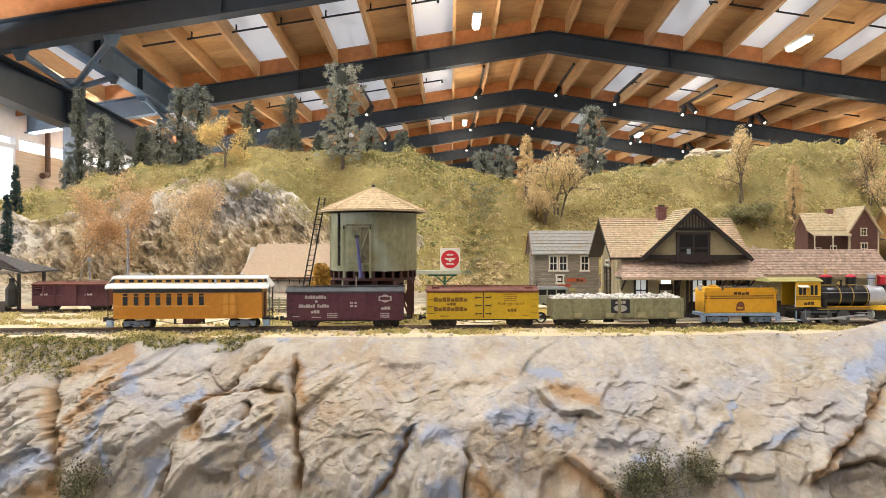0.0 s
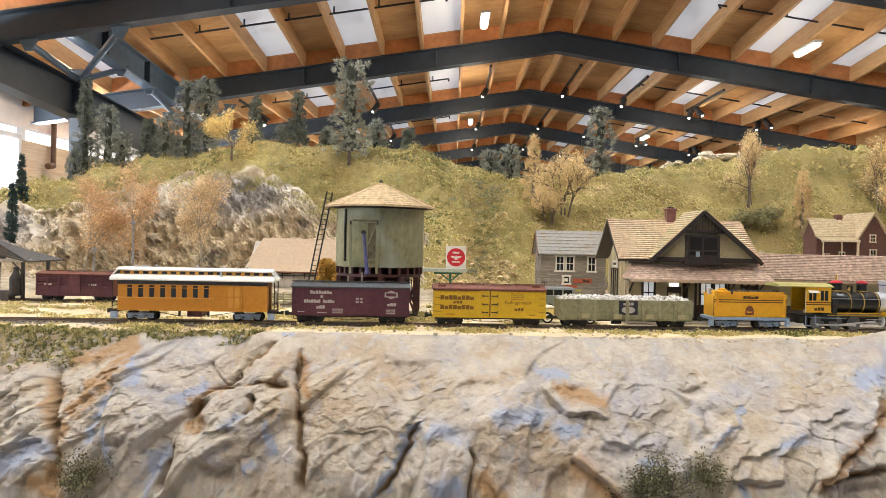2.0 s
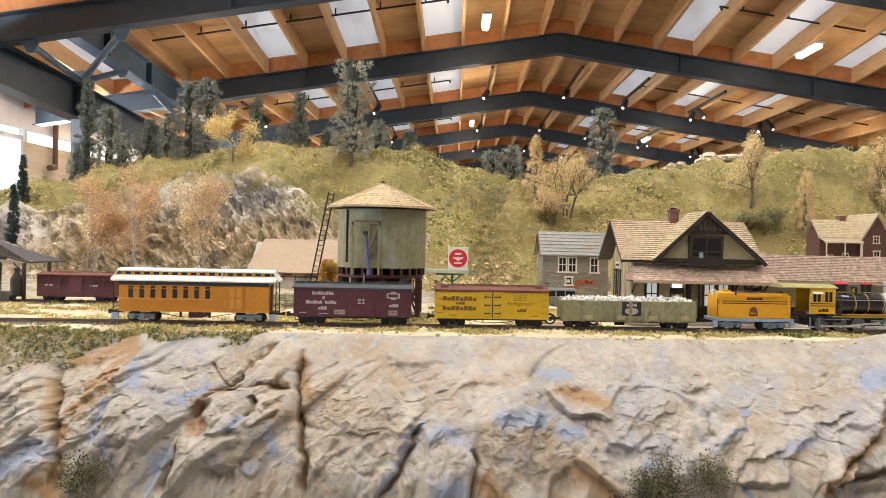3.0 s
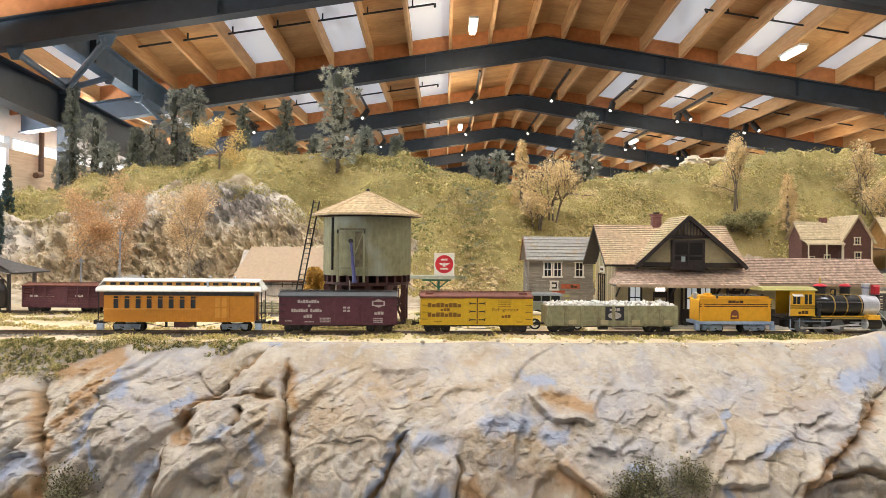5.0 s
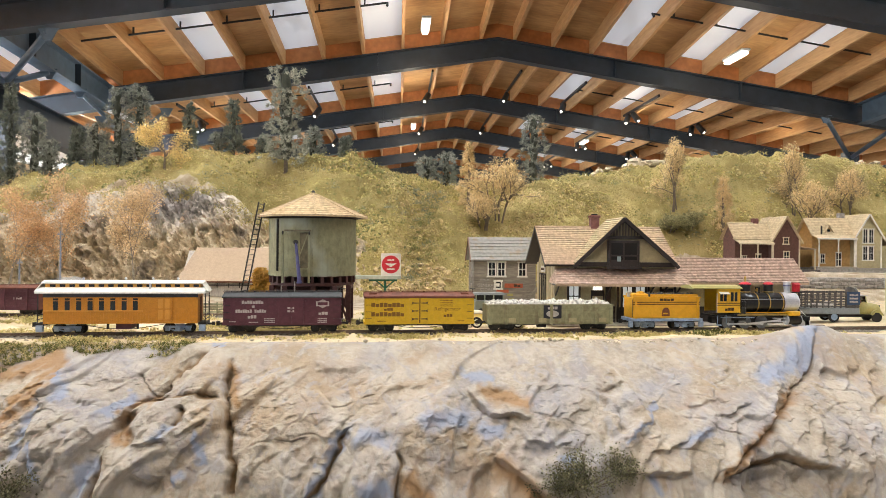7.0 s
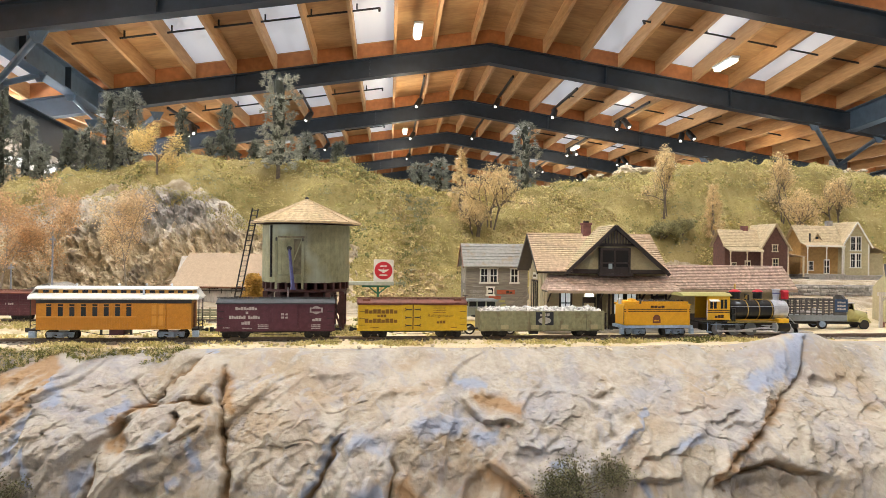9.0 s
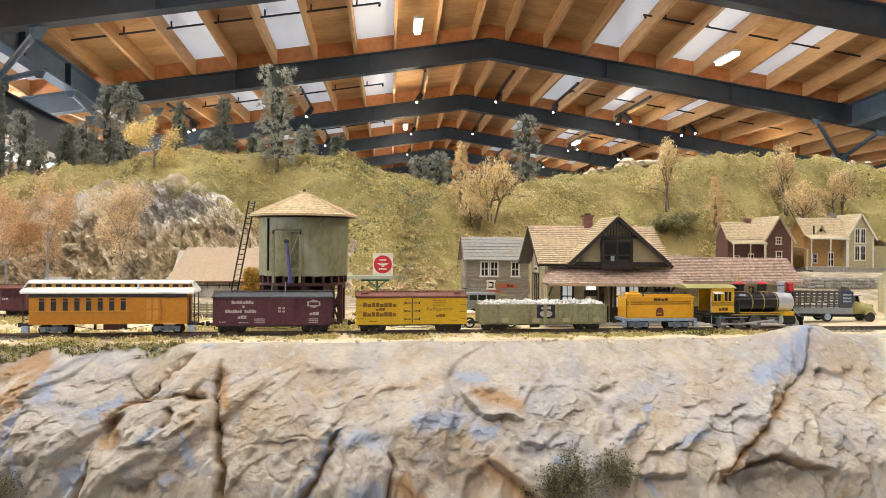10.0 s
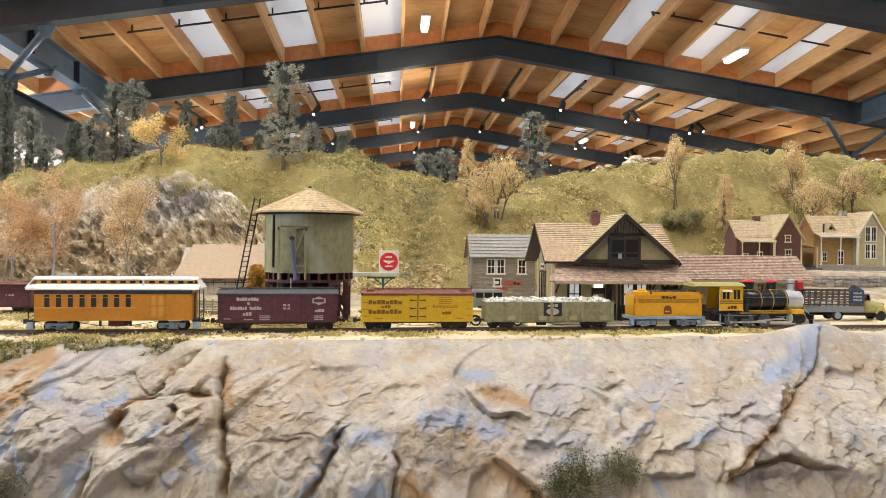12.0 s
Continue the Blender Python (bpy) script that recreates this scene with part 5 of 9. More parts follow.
    g = part("gable_bay", Mesh().box(60, -14, 68.5, 98, -7, 101, 0.4), M["brown"], gable)
    part("opening", Mesh().box(63.5, -14.3, 78, 94.5, -14.05, 98), M["void"], g)
    part("sill", Mesh().box(58, -16, 67, 100, -13.5, 70.5), M["brown"], g)
    for x in (62, 78.5, 96):
        part("mullion", Mesh().box(x - 1, -15, 70, x + 1, -14.2, 101), M["brown"], g)
    part("rail", Mesh().box(62, -15, 82, 96, -14.3, 84), M["brown"], g)
    part("window_card", Mesh().box(70.5, -14.7, 76, 75, -14.4, 82.5), M["glass_blue"], g)
    part("collar", Mesh().box(56, -12, 103, 104, -8, 106.5), M["brown"], gable)
    fan = Mesh()
    for k in range(9):
        x = 66 + k * 3.6
        fan.box(x, -14.0, 106, x + 1.3, -13.2, max(107, 126 - abs(x - gxm) * 1.0))
    part("gable_slats", fan, M["brown"], gable)
    part("upper_wall", Mesh().box(4, -3, 60, 150, 0.5, 73), M["tan"], t)
    # porch roof with brackets
    porch = part("porch_roof", Mesh().slab(((-6, -40, 49.5), (153, -40, 49.5), (150, -4, 66), (2, -4, 66)), 1.6), M["brown"], t)
    part("shingle_slope", shingles(Mesh(), (-7, -41, 49.8), (154, -41, 49.8), (150, -3, 67), (2, -3, 67), 9, 3.2), M["shingle_pink"], porch)
    part("shingle_slope", shingles(Mesh(), (-7, -3, 49.8), (-7, -41, 49.8), (2, -3.5, 67), (2, -3, 67), 8, 3.2), M["shingle_pink"], porch)
    part("gutter", Mesh().box(-7, -42.5, 47.0, 155, -40.5, 50), M["tan_card"], porch)
    part("soffit", Mesh().box(-5, -39.5, 47.4, 152, -1, 48.2), M["brown"], porch)
    for x in (2, 66, 118, 134, 151):
        part("bracket", Mesh().bar((x, -1, 34), (x, -20, 47), 1.4, 1.8), M["brown"], porch)
    # freight wing roof
    wing = part("wing_roof", Mesh().slab(((W0, -13, 51), (W1 + 3, -13, 51), (W1 + 3, 23, 79.5), (W0, 23, 79.5)), 1.6).slab(((W0, 58, 51), (W1 + 3, 58, 51), (W1 + 3, 23, 79.5), (W0, 23, 79.5)), 1.6), M["brown"], t)
    part("shingle_slope", shingles(Mesh(), (W0 - 1, -14, 51.2), (W1 + 4, -14, 51.2), (W1 + 4, 23, 80.4), (W0 - 1, 23, 80.4), 16, 2.2, 1.1), M["shingle_pink"], wing)
    part("shingle_slope", shingles(Mesh(), (W0 - 1, 59, 51.2), (W1 + 4, 59, 51.2), (W1 + 4, 23, 80.4), (W0 - 1, 23, 80.4), 10, 5), M["shingle_pink"], wing)
    part("fascia", Mesh().box(W0, -14.2, 48.6, W1 + 4, -13, 51.2), M["tan_card"], wing)
    # chimney
    ch = part("chimney", Mesh().box(58, 46, 110, 69, 56, 131, 0.4), M["brick"], t)
    part("chimney_cap", Mesh().box(56.8, 45, 131, 70.2, 57, 134, 0.4), M["brick"], ch)
    part("flue", Mesh().box(60, 48, 134, 67, 54, 136, 0.3), M["void"], ch)
    return t


def platform():
    """Plank platform between the station and the rails."""
    t = thing("platform", pose(0.19, 0.818, 0.0), "grey weathered plank platform along the station", "platform", kind="structure")
    part("platform_base", Mesh().box(0, -0.5, 0.2, 330, 22, 1.6), M["deckwood"], t)
    for k in range(6):
        for i in range(6):
            x = i * 55 + random.uniform(0, 3)
            part("plank", Mesh().box(x, -40 + 26 + k * 6, 0.3, x + 54, -40 + 31.6 + k * 6, 2.0, 0.15), M["deckwood"], t)


def store():
    t = thing("general_store", pose(0.1205, 1.02, 0), "weathered grey wooden general store with faded painted signs", "shop")
    L, D, H = 92, 70, 74
    part("wall", Mesh().box(0.4, 0.4, -1, L, D, H).prism([(0, H), (D, H), (D / 2, 104)], 0.6, L - 0.5, "x"), M["grey_board"], t)
    tagged(part("clapboard_cladding", siding(Mesh(), 0, L, 0, H, 0.4, 2.0, 0.5), M["grey_board"], t), kind="stuff")
    west = Matrix.Rotation(-math.pi / 2, 4, "Z")
    tagged(part("clapboard_cladding", siding(Mesh(), -D, 0, 0, H, 0.2, 2.0, 0.5), M["grey_board"], t, at=west), kind="stuff")
    roof = part("roof", Mesh().slab(((-5, -6, 72), (L + 4, -6, 72), (L + 4, 35, 106), (-5, 35, 106)), 1.4).slab(((-5, 76, 72), (L + 4, 76, 72), (L + 4, 35, 106), (-5, 35, 106)), 1.4), M["tin"], t)
    for k in range(7):
        f0, f1 = k / 7, (k + 1) / 7
        part("roof_sheet", Mesh().slab(((-5.5, -6.5 + 41.5 * f0, 72.9 + 34 * f0 + 0.5), (L + 4.5, -6.5 + 41.5 * f0, 72.9 + 34 * f0 + 0.5), (L + 4.5, -6.5 + 41.5 * f1 + 0.8, 72.9 + 34 * f1), (-5.5, -6.5 + 41.5 * f1 + 0.8, 72.9 + 34 * f1)), 0.4), M["tin"], roof)
    for s in (-6.5, 76.5):
        part("barge_board", Mesh().bar((-5, s, 71), (-5, 35, 105.2), 1.2, 3.4), M["leather"], roof)
    for x in (27, 41, 72):
        window(t, x, 50, 11, 19, 0.0, None, M["white"], M["glass"], 2, 2, 1.8, 1.4)
    w = window(t, 36.5, 32, 9.5, 9, 0.0, None, M["white"], M["glass"], 1, 1, 2.0, 1.4)
    part("window_card", Mesh().box(33, -0.8, 34, 38.5, -0.5, 38.5), M["white"], w)
    window(t, -20, 50, 9, 19, 0.0, west, M["pale_board"], M["glass"], 1, 2, 1.6, 1.2)
    door(t, -24, 12, 36, 0.0, west, M["pale_board"], M["glass"], (0.5, 0.95))
    wording(t, "GENERAL", 6.2, 19, -0.25, 35.5, M["lettering"])
    wording(t, "STORE", 6.2, 19, -0.25, 29.0, M["lettering"])
    s = part("painted_sign", Mesh().box(46, -0.55, 32, 73, -0.2, 38.5), M["red_sign"], t, "faded orange painted sign")
    bars(s, ((0, 2, 4),), 60, -0.56, 33.2, 4, M["ink"])
    s = part("painted_sign", Mesh().box(34, -0.55, 25, 52, -0.2, 29.5), M["red_sign"], t)
    s = part("painted_sign", Mesh().box(50, -0.55, 20, 58.5, -0.2, 23.5), M["olive_cab"], t)
    for z in (9, 14):
        bars(t, ((0, 3, 2.2),), 52, -0.25, z, 3.6, M["olive_cab"])
    bars(t, ((0, 8, 1.6),), 10, -0.25, 43, 1.4, M["lettering"])
    st = part("stair", Mesh().bar((66, -9, 2), (100, -9, 37), 0.8, 4), M["grey_board"], t)
    part("stringer", Mesh().bar((66, -1.5, 2), (100, -1.5, 37), 0.8, 4), M["grey_board"], st)
    for k in range(12):
        f = (k + 0.5) / 12
        part("tread", Mesh().box(66 + 34 * f - 1.6, -9, 3 + 35 * f, 66 + 34 * f + 1.6, -1.5, 3.8 + 35 * f), M["grey_board"], st)
    for k in range(5):
        f = k / 4
        part("post", Mesh().box(66 + 33 * f - 0.5, -9.8, 2 + 35 * f, 66 + 33 * f + 0.5, -8.8, 15 + 35 * f), M["grey_board"], st)
    part("handrail", Mesh().bar((65, -9.4, 15), (100, -9.4, 50.5), 0.8, 1.2), M["grey_board"], st)
    return t


def barn():
    t = thing("barn", pose(-0.3245, 1.105, -0.004), "pale grey board barn with a plain tan roof", "barn")
    L, D, H = 158, 80, 44
    part("wall", Mesh().box(0.5, 0.5, 0, L, D, H).prism([(0, H), (D, H), (D / 2, 86)], 0.5, L - 0.5, "x"), M["pale_board"], t)
    b = Mesh()
    x = 0.0
    while x < L:
        w = random.uniform(2.4, 3.4)
        b.box(x, -0.3 - random.uniform(0, 0.25), 0, min(x + w - 0.18, L), 0.6, H)
        x += w
    tagged(part("board_facing", b, M["pale_board"], t), kind="stuff")
    roof = part("roof", Mesh().slab(((-5, -9, 40), (L + 5, -9, 40), (L + 5, 40, 91), (18 - 5, 40, 91)), 1.6), M["tan_card"], t)
    part("roof_back", Mesh().slab(((-5, 89, 40), (L + 5, 89, 40), (L + 5, 40, 91), (13, 40, 91)), 1.6), M["tan_card"], roof)
    part("hip", Mesh().slab(((-5, -9, 40), (13, 40, 91), (13, 40.2, 91), (-5, 89, 40)), 1.6), M["tan_card"], roof)
    part("eave_board", Mesh().box(-5, -9.6, 37.4, L + 5, -8.4, 40), M["leather"], roof)
    part("door_rail", Mesh().box(12, -2, 32.5, 118, -0.8, 34), M["dark_board"], t)
    for x0, x1 in ((14, 46), (50, 78), (84, 114)):
        d = part("sliding_door", Mesh().box(x0, -1.6, 0, x1, -0.6, 32), M["pale_board"], t)
        for z in (2, 16, 29):
            part("batten", Mesh().box(x0, -2.1, z, x1, -1.6, z + 1.6), M["pale_board"], d)
        for x in (x0 + 5, x1 - 5):
            part("hanger", Mesh().box(x - 0.6, -2.4, 29, x + 0.6, -1.6, 36), M["iron"], d)
    for x in (20, 60, 96):
        part("vent", Mesh().box(x - 8, -0.9, 36, x + 8, -0.5, 38), M["void"], t)
    return t


def dark_shed():
    t = thing("shed", pose(-0.502, 1.04, 0.003), "small dark grey board shed with a grey roof", "shed")
    part("wall", Mesh().prism([(0, 0), (58, 0), (58, 23), (22, 37), (0, 24)], 0, 55, "y"), M["dark_board"], t)
    b = Mesh()
    for k in range(19):
        b.box(k * 3.05, -0.5, 0, k * 3.05 + 2.8, 0.2, 23 + max(0, 13 - abs(k * 3.05 - 22) * 0.42))
    tagged(part("board_facing", b, M["dark_board"], t), kind="stuff")
    roof = part("roof", Mesh().slab(((22, -5, 39), (22, 60, 39), (-32, 60, 24), (-32, -5, 24)), 1.2).slab(((22, -5, 39), (22, 60, 39), (62, 60, 23), (62, -5, 23)), 1.2), M["tin"], t)
    part("wing_wall", Mesh().box(-28, 2, 0, 0, 52, 23), M["dark_board"], t)
    w = part("gable_window", Mesh().rod((22, -1, 30), (22, 0.3, 30), 3.6, 3.6, 12), M["lettering"], t)
    part("pane", Mesh().rod((22, -1.3, 30), (22, -1.0, 30), 2.8, 2.8, 12), M["glass"], w)
    return t


def ore_shed():
    """Open-sided loading shed past the west end of the yard."""
    t = thing("loading_shed", pose(-0.66, 0.90, 0), "dark open loading shed on wooden posts", "shed")
    part("roof", Mesh().slab(((-40, -10, 84), (64, -10, 84), (122, -10, 51), (122, 60, 51)), 2).slab(((20, -14, 76), (122, -14, 52), (122, 70, 52), (20, 70, 76)), 2), M["dark_board"], t)
    for x in (40, 108):
        for y in (0, 56):
            part("post", Mesh().box(x - 1.8, y - 1.8, 0, x + 1.8, y + 1.8, 56), M["dark_board"], t)
    part("beam", Mesh().box(20, -2.5, 50, 118, 2.5, 53.5), M["pale_board"], t)
    for x in (108,):
        part("brace", Mesh().bar((x, 0, 36), (x - 14, 0, 50), 1.4), M["dark_board"], t)
    part("round_sign", Mesh().rod((84, -4, 59), (84, -2.6, 59), 5.5, 5.5, 20), M["iron"], t)
    part("chute", Mesh().lathe([(6, 8), (7.5, 10), (7.5, 30), (3, 38), (3, 44)], 12, Matrix.Translation((104, -8, 0))), M["iron"], t)
    part("bench", Mesh().box(60, -10, 0, 96, 4, 14), M["dark_board"], t)
    return t


def house(name, m, wallmat, label, gable_w, deep, wall_h, top, wing, ph):
    """A house with its gable to the front and a side wing with a porch to the west."""
    t = thing(name, m, label, "house")
    trim = M["cream"] if wallmat == M["red_house"] else M["white"]
    part("wall", Mesh().prism([(0, 0), (gable_w, 0), (gable_w, wall_h), (gable_w / 2, top), (0, wall_h)], 0.3, deep, "y"), wallmat, t)
    tagged(part("clapboard_cladding", siding(Mesh(), 0, gable_w, 0, wall_h, 0.3, 1.7, 0.4), wallmat, t), kind="stuff")
    for x in (0, gable_w):
        part("corner_board", Mesh().box(x - 1.2, -0.8, 0, x + 1.2, 0.8, wall_h), trim, t)
    o = 5.0
    k = (top - wall_h) / (gable_w / 2)
    roof = part("roof", Mesh().slab(((-o, -5, wall_h - o * k + 1), (gable_w / 2, -5, top + 1), (gable_w / 2, deep + 4, top + 1), (-o, deep + 4, wall_h - o * k + 1)), 1.2)
                .slab(((gable_w + o, -5, wall_h - o * k + 1), (gable_w / 2, -5, top + 1), (gable_w / 2, deep + 4, top + 1), (gable_w + o, deep + 4, wall_h - o * k + 1)), 1.2), M["shingle_tan"], t)
    part("shingle_slope", shingles(Mesh(), (-o, deep + 4, wall_h - o * k + 1.2), (-o, -5, wall_h - o * k + 1.2), (gable_w / 2, -5, top + 1.4), (gable_w / 2, deep + 4, top + 1.4), 14, 4), M["shingle_tan"], roof)
    part("shingle_slope", shingles(Mesh(), (gable_w + o, -5, wall_h - o * k + 1.2), (gable_w + o, deep + 4, wall_h - o * k + 1.2), (gable_w / 2, deep + 4, top + 1.4), (gable_w / 2, -5, top + 1.4), 14, 4), M["shingle_tan"], roof)
    for x in (-o, gable_w + o):
        part("barge_board", Mesh().bar((x, -5.3, wall_h - o * k), (gable_w / 2, -5.3, top + 0.4), 1.0, 2.6), trim if name != "brown_house" else M["shingle_tan"], roof)
    # west wing, its roof ridge running across
    wl, wd, wh, wt = wing
    part("wing_wall", Mesh().box(-wl, 14, 0, 0, 14 + wd, wh).prism([(14, wh), (14 + wd, wh), (14 + wd / 2, wt)], -wl + 0.5, 0, "x"), wallmat if name == "brown_house" else M["orange_wood"], t)
    wr = part("wing_roof", Mesh().slab(((-wl - 5, 6, wh - 4), (6, 6, wh - 4), (6, 14 + wd / 2, wt + 1), (-wl - 5, 14 + wd / 2, wt + 1)), 1.2).slab(((-wl - 5, 22 + wd, wh - 4), (6, 22 + wd, wh - 4), (6, 14 + wd / 2, wt + 1), (-wl - 5, 14 + wd / 2, wt + 1)), 1.2), M["shingle_tan"], t)
    part("shingle_slope", shingles(Mesh(), (-wl - 5, 5.5, wh - 3.8), (4, 5.5, wh - 3.8), (8, 14 + wd / 2, wt + 1.5), (-wl - 5, 14 + wd / 2, wt + 1.5), 11, 4), M["shingle_tan"], wr)
    # porch in front of the wing
    pr = part("porch_roof", Mesh().slab(((-wl - 4, -10, ph), (-1, -10, ph), (-1, 14, ph + 8), (-wl - 4, 14, ph + 8)), 1.2), M["shingle_tan"], t)
    part("porch_fascia", Mesh().box(-wl - 4, -10.6, ph - 3, -1, -9.6, ph), trim, pr)
    for x in (-wl, -wl / 2, -3):
        part("porch_post", Mesh().lathe([(1.6, 0), (1.1, 2), (0.9, 10), (1.2, ph * 0.6), (1.0, ph * 0.8), (1.7, ph - 5)], 8, Matrix.Translation((x, -8.5, 2))), trim, t)
    part("porch_floor", Mesh().box(-wl - 3, -10, 0, 0, 14, 2), M["deckwood"], t)
    door(t, -wl * 0.3, 10, 26, 14, None, trim, M["void"], (0.5, 0.96), 1, 2)
    window(t, -wl * 0.72, 9, 8, 15, 14, None, trim, M["glass"], 2, 2, 1.2, 1.0)
    return t


def hill_houses():
    z = 0.0555
    h = house("brown_house", pose(0.678, 1.215, z), M["red_house"], "dark red-brown board house with a tan shingle roof", 50, 80, 55, 95, (62, 46, 58, 84), 48)
    window(h, 25, 47, 9, 10, 0, None, M["cream"], M["glass"], 2, 2, 1.6, 1.0)
    window(h, 26, 16, 10, 16, 0, None, M["cream"], M["glass"], 2, 2, 1.6, 1.0)
    part("side_roof", Mesh().slab(((50, -2, 43), (50, 60, 43), (82, 60, 38), (82, -2, 38)), 1.4), M["tan_card"], h)
    for x in (80,):
        part("porch_post", Mesh().box(x - 1.2, 0, -2, x + 1.2, 2.4, 38), M["cream"], h)
    part("chimney", Mesh().box(-18, 34, 78, -8, 44, 93, 0.4), M["brick"], h)
    part("foundation", Mesh().box(-64, -9, -6, 84, 60, 0), M["dark_board"], h)
    h = house("cream_house", pose(0.836, 1.222, z + 0.004), M["cream_house"], "cream board house with white double windows", 50, 84, 58, 97, (72, 44, 62, 90), 54)
    for zz, hh in ((46, 24), (15, 24)):
        for x in (19.5, 30.5):
            window(h, x, zz, 9, hh, 0, None, M["white"], M["glass"], 2, 2, 1.4, 1.0)
    part("chimney", Mesh().box(-6, 36, 88, 4, 46, 101, 0.4), M["stone"], h)
    d = part("dormer", Mesh().prism([(-50, 62), (-34, 62), (-42, 76)], 12, 34, "y"), M["orange_wood"], h)
    part("dormer_roof", Mesh().slab(((-53, 9, 60), (-42, 9, 78), (-42, 36, 78), (-53, 36, 60)), 1).slab(((-31, 9, 60), (-42, 9, 78), (-42, 36, 78), (-31, 36, 60)), 1), M["shingle_tan"], d)
    part("dormer_pane", Mesh().box(-44.5, 11.3, 64, -39.5, 12, 70), M["glass"], d)
    part("stove_pipe", Mesh().rod((-58, 8, 52), (-58, 8, 76), 1.5, 1.5, 10), M["iron"], h)
    s = part("east_lean", Mesh().box(50, 20, 0, 92, 70, 40), M["cream_house"], h)
    part("lean_roof", Mesh().slab(((50, 12, 62), (96, 12, 42), (96, 76, 42), (50, 76, 62)), 1.2), M["shingle_tan"], s)
    part("foundation", Mesh().box(-76, -9, -8, 94, 70, 0), M["stone"], h)


def corner_shop():
    """The roadside building with a porch past the truck."""
    t = thing("porch_building", pose(0.672, 0.885, 0), "tan wooden building with an open timber porch", "building")
    part("wall", Mesh().box(46, 14, 0, 150, 90, 50).prism([(14, 50), (90, 50), (52, 80)], 46, 150, "x"), M["tan"], t)
    part("dark_panel", Mesh().box(50, 13.0, 0, 140, 14, 48), M["leather"], t)
    part("roof", Mesh().slab(((-6, -14, 47), (150, -14, 47), (150, 52, 84), (36, 52, 84)), 2), M["brown"], t)
    part("beam", Mesh().box(-16, -10, 42, 150, -6, 47), M["pale_board"], t)
    for x in (-12, 14, 60):
        part("post", Mesh().box(x - 1.8, -9.6, 0, x + 1.8, -6.2, 42), M["pale_board"], t)
    for a, b in ((-12, -4), (14, 6)):
        part("brace", Mesh().bar((a, -8, 34), (b, -8, 42), 1.6), M["pale_board"], t)
    part("bench", Mesh().box(-6, -6, 5.5, 10, 1, 6.8).box(-5, -5, 0, -4, 0, 5.5).box(8, -5, 0, 9, 0, 5.5), M["leather"], t)
    part("crate", Mesh().box(22, -6, 0, 42, 8, 11, 0.3), M["orange_wood"], t)


def retaining_wall():
    t = thing("retaining_wall", pose(0.50, 1.085, 0.026), "low laid stone retaining wall below the houses", "wall", kind="structure")
    part("core", Mesh().box(-40, 4, -6, 620, 16, 21), M["stone"], t)
    rnd = random.Random(4)
    for row in range(4):
        x = -40 + rnd.uniform(0, 8)
        while x < 420:
            w = rnd.uniform(5, 16)
            y, low = rnd.uniform(0, 3.0), row * 5.6 - 2 + rnd.uniform(-0.8, 0.8)
            stone = Mesh().box(x, y, low, x + w - 0.6, 8, low + rnd.uniform(4.2, 5.6), 1.1)
            for v in stone.bm.verts:
                v.co += Vector((0.7 * noise.noise(v.co * 0.6), 0.5 * noise.noise(v.co * 0.5), 0.7 * noise.noise(v.co * 0.7)))
            part("stone", stone, M["stone"], t)
            x += w


def gas_stop():
    t = thing("fuel_canopy", pose(-0.009, 1.05, 0), "sage canopy on a green post with a red pump", "fuel canopy")
    part("post", Mesh().box(-1.8, -1.8, 0, 1.8, 1.8, 42), M["green"], t)
    part("base", Mesh().box(-9, -6, 0, 9, 6, 1.4, 0.3), M["stone"], t)
    part("canopy", Mesh().box(-62, -9, 42.5, 24, 9, 48, 0.5), M["sage"], t)
    part("crossbeam", Mesh().box(-24, -2, 39.5, 18, 2, 42.5), M["green"], t)
    for s in (-1, 1):
        part("brace", Mesh().bar((0, 0, 29), (s * 14, 0, 40.5), 1.8), M["green"], t)
    p = part("pump", Mesh().box(-7.5, -5, 1, -0.5, 1, 13, 0.5), M["red"], t, "small red fuel pump")
    part("head", Mesh().lathe([(2.6, 13), (2.9, 15), (2.4, 18), (1.2, 19.5)], 12, Matrix.Translation((-4, -2, 0))), M["red"], p)
    part("label_plate", Mesh().box(-5.8, -5.3, 6, -2.2, -5.0, 9.5), M["white"], p)
    part("sack_pile", Mesh().blob((16, 6, 5), 9, 0.5, 2, 0.6), M["iron"], t)
    s = thing("round_sign", pose(-0.0085, 1.05, 0.048), "white square sign with a red disc and winged emblem", "sign")
    part("board", Mesh().box(-7.2, -1.2, 0.0, 22.5, 0.6, 33, 0.3), M["white"], s)
    part("disc", Mesh().rod((7.6, -1.7, 16.5), (7.6, -1.1, 16.5), 13.4, 13.4, 40), M["red"], s)
    e = Mesh()
    for sd in (-1, 1):
        e.prism([(7.6, 14.6), (7.6, 17.6), (7.6 + sd * 8.5, 18.6), (7.6 + sd * 6.5, 16.4), (7.6 + sd * 4, 15)], -2.0, -1.7, "y")
    e.prism([(5.6, 13), (7.6, 20), (9.6, 13)], -2.1, -1.75, "y")
    part("emblem", e, M["white"], s)
    bars(s, ((0, 6, 1.35),), 2.6, -1.7, 22.0, 2.6, M["white"])
    bars(s, ((0, 8, 1.2),), 1.9, -1.7, 8.6, 2.4, M["white"])


build_track("main_track", track_y, -0.95, 1.05, "model railway track with dark ties on ballast", 190)
build_track("yard_track", lambda x: 0.905 + 0.03 * (x + 0.43), -0.95, -0.17, "second model track with weathered ties in grass", 110)
water_tower()
depot()
platform()
store()
barn()
dark_shed()
ore_shed()
hill_houses()
corner_shop()
retaining_wall()
gas_stop()

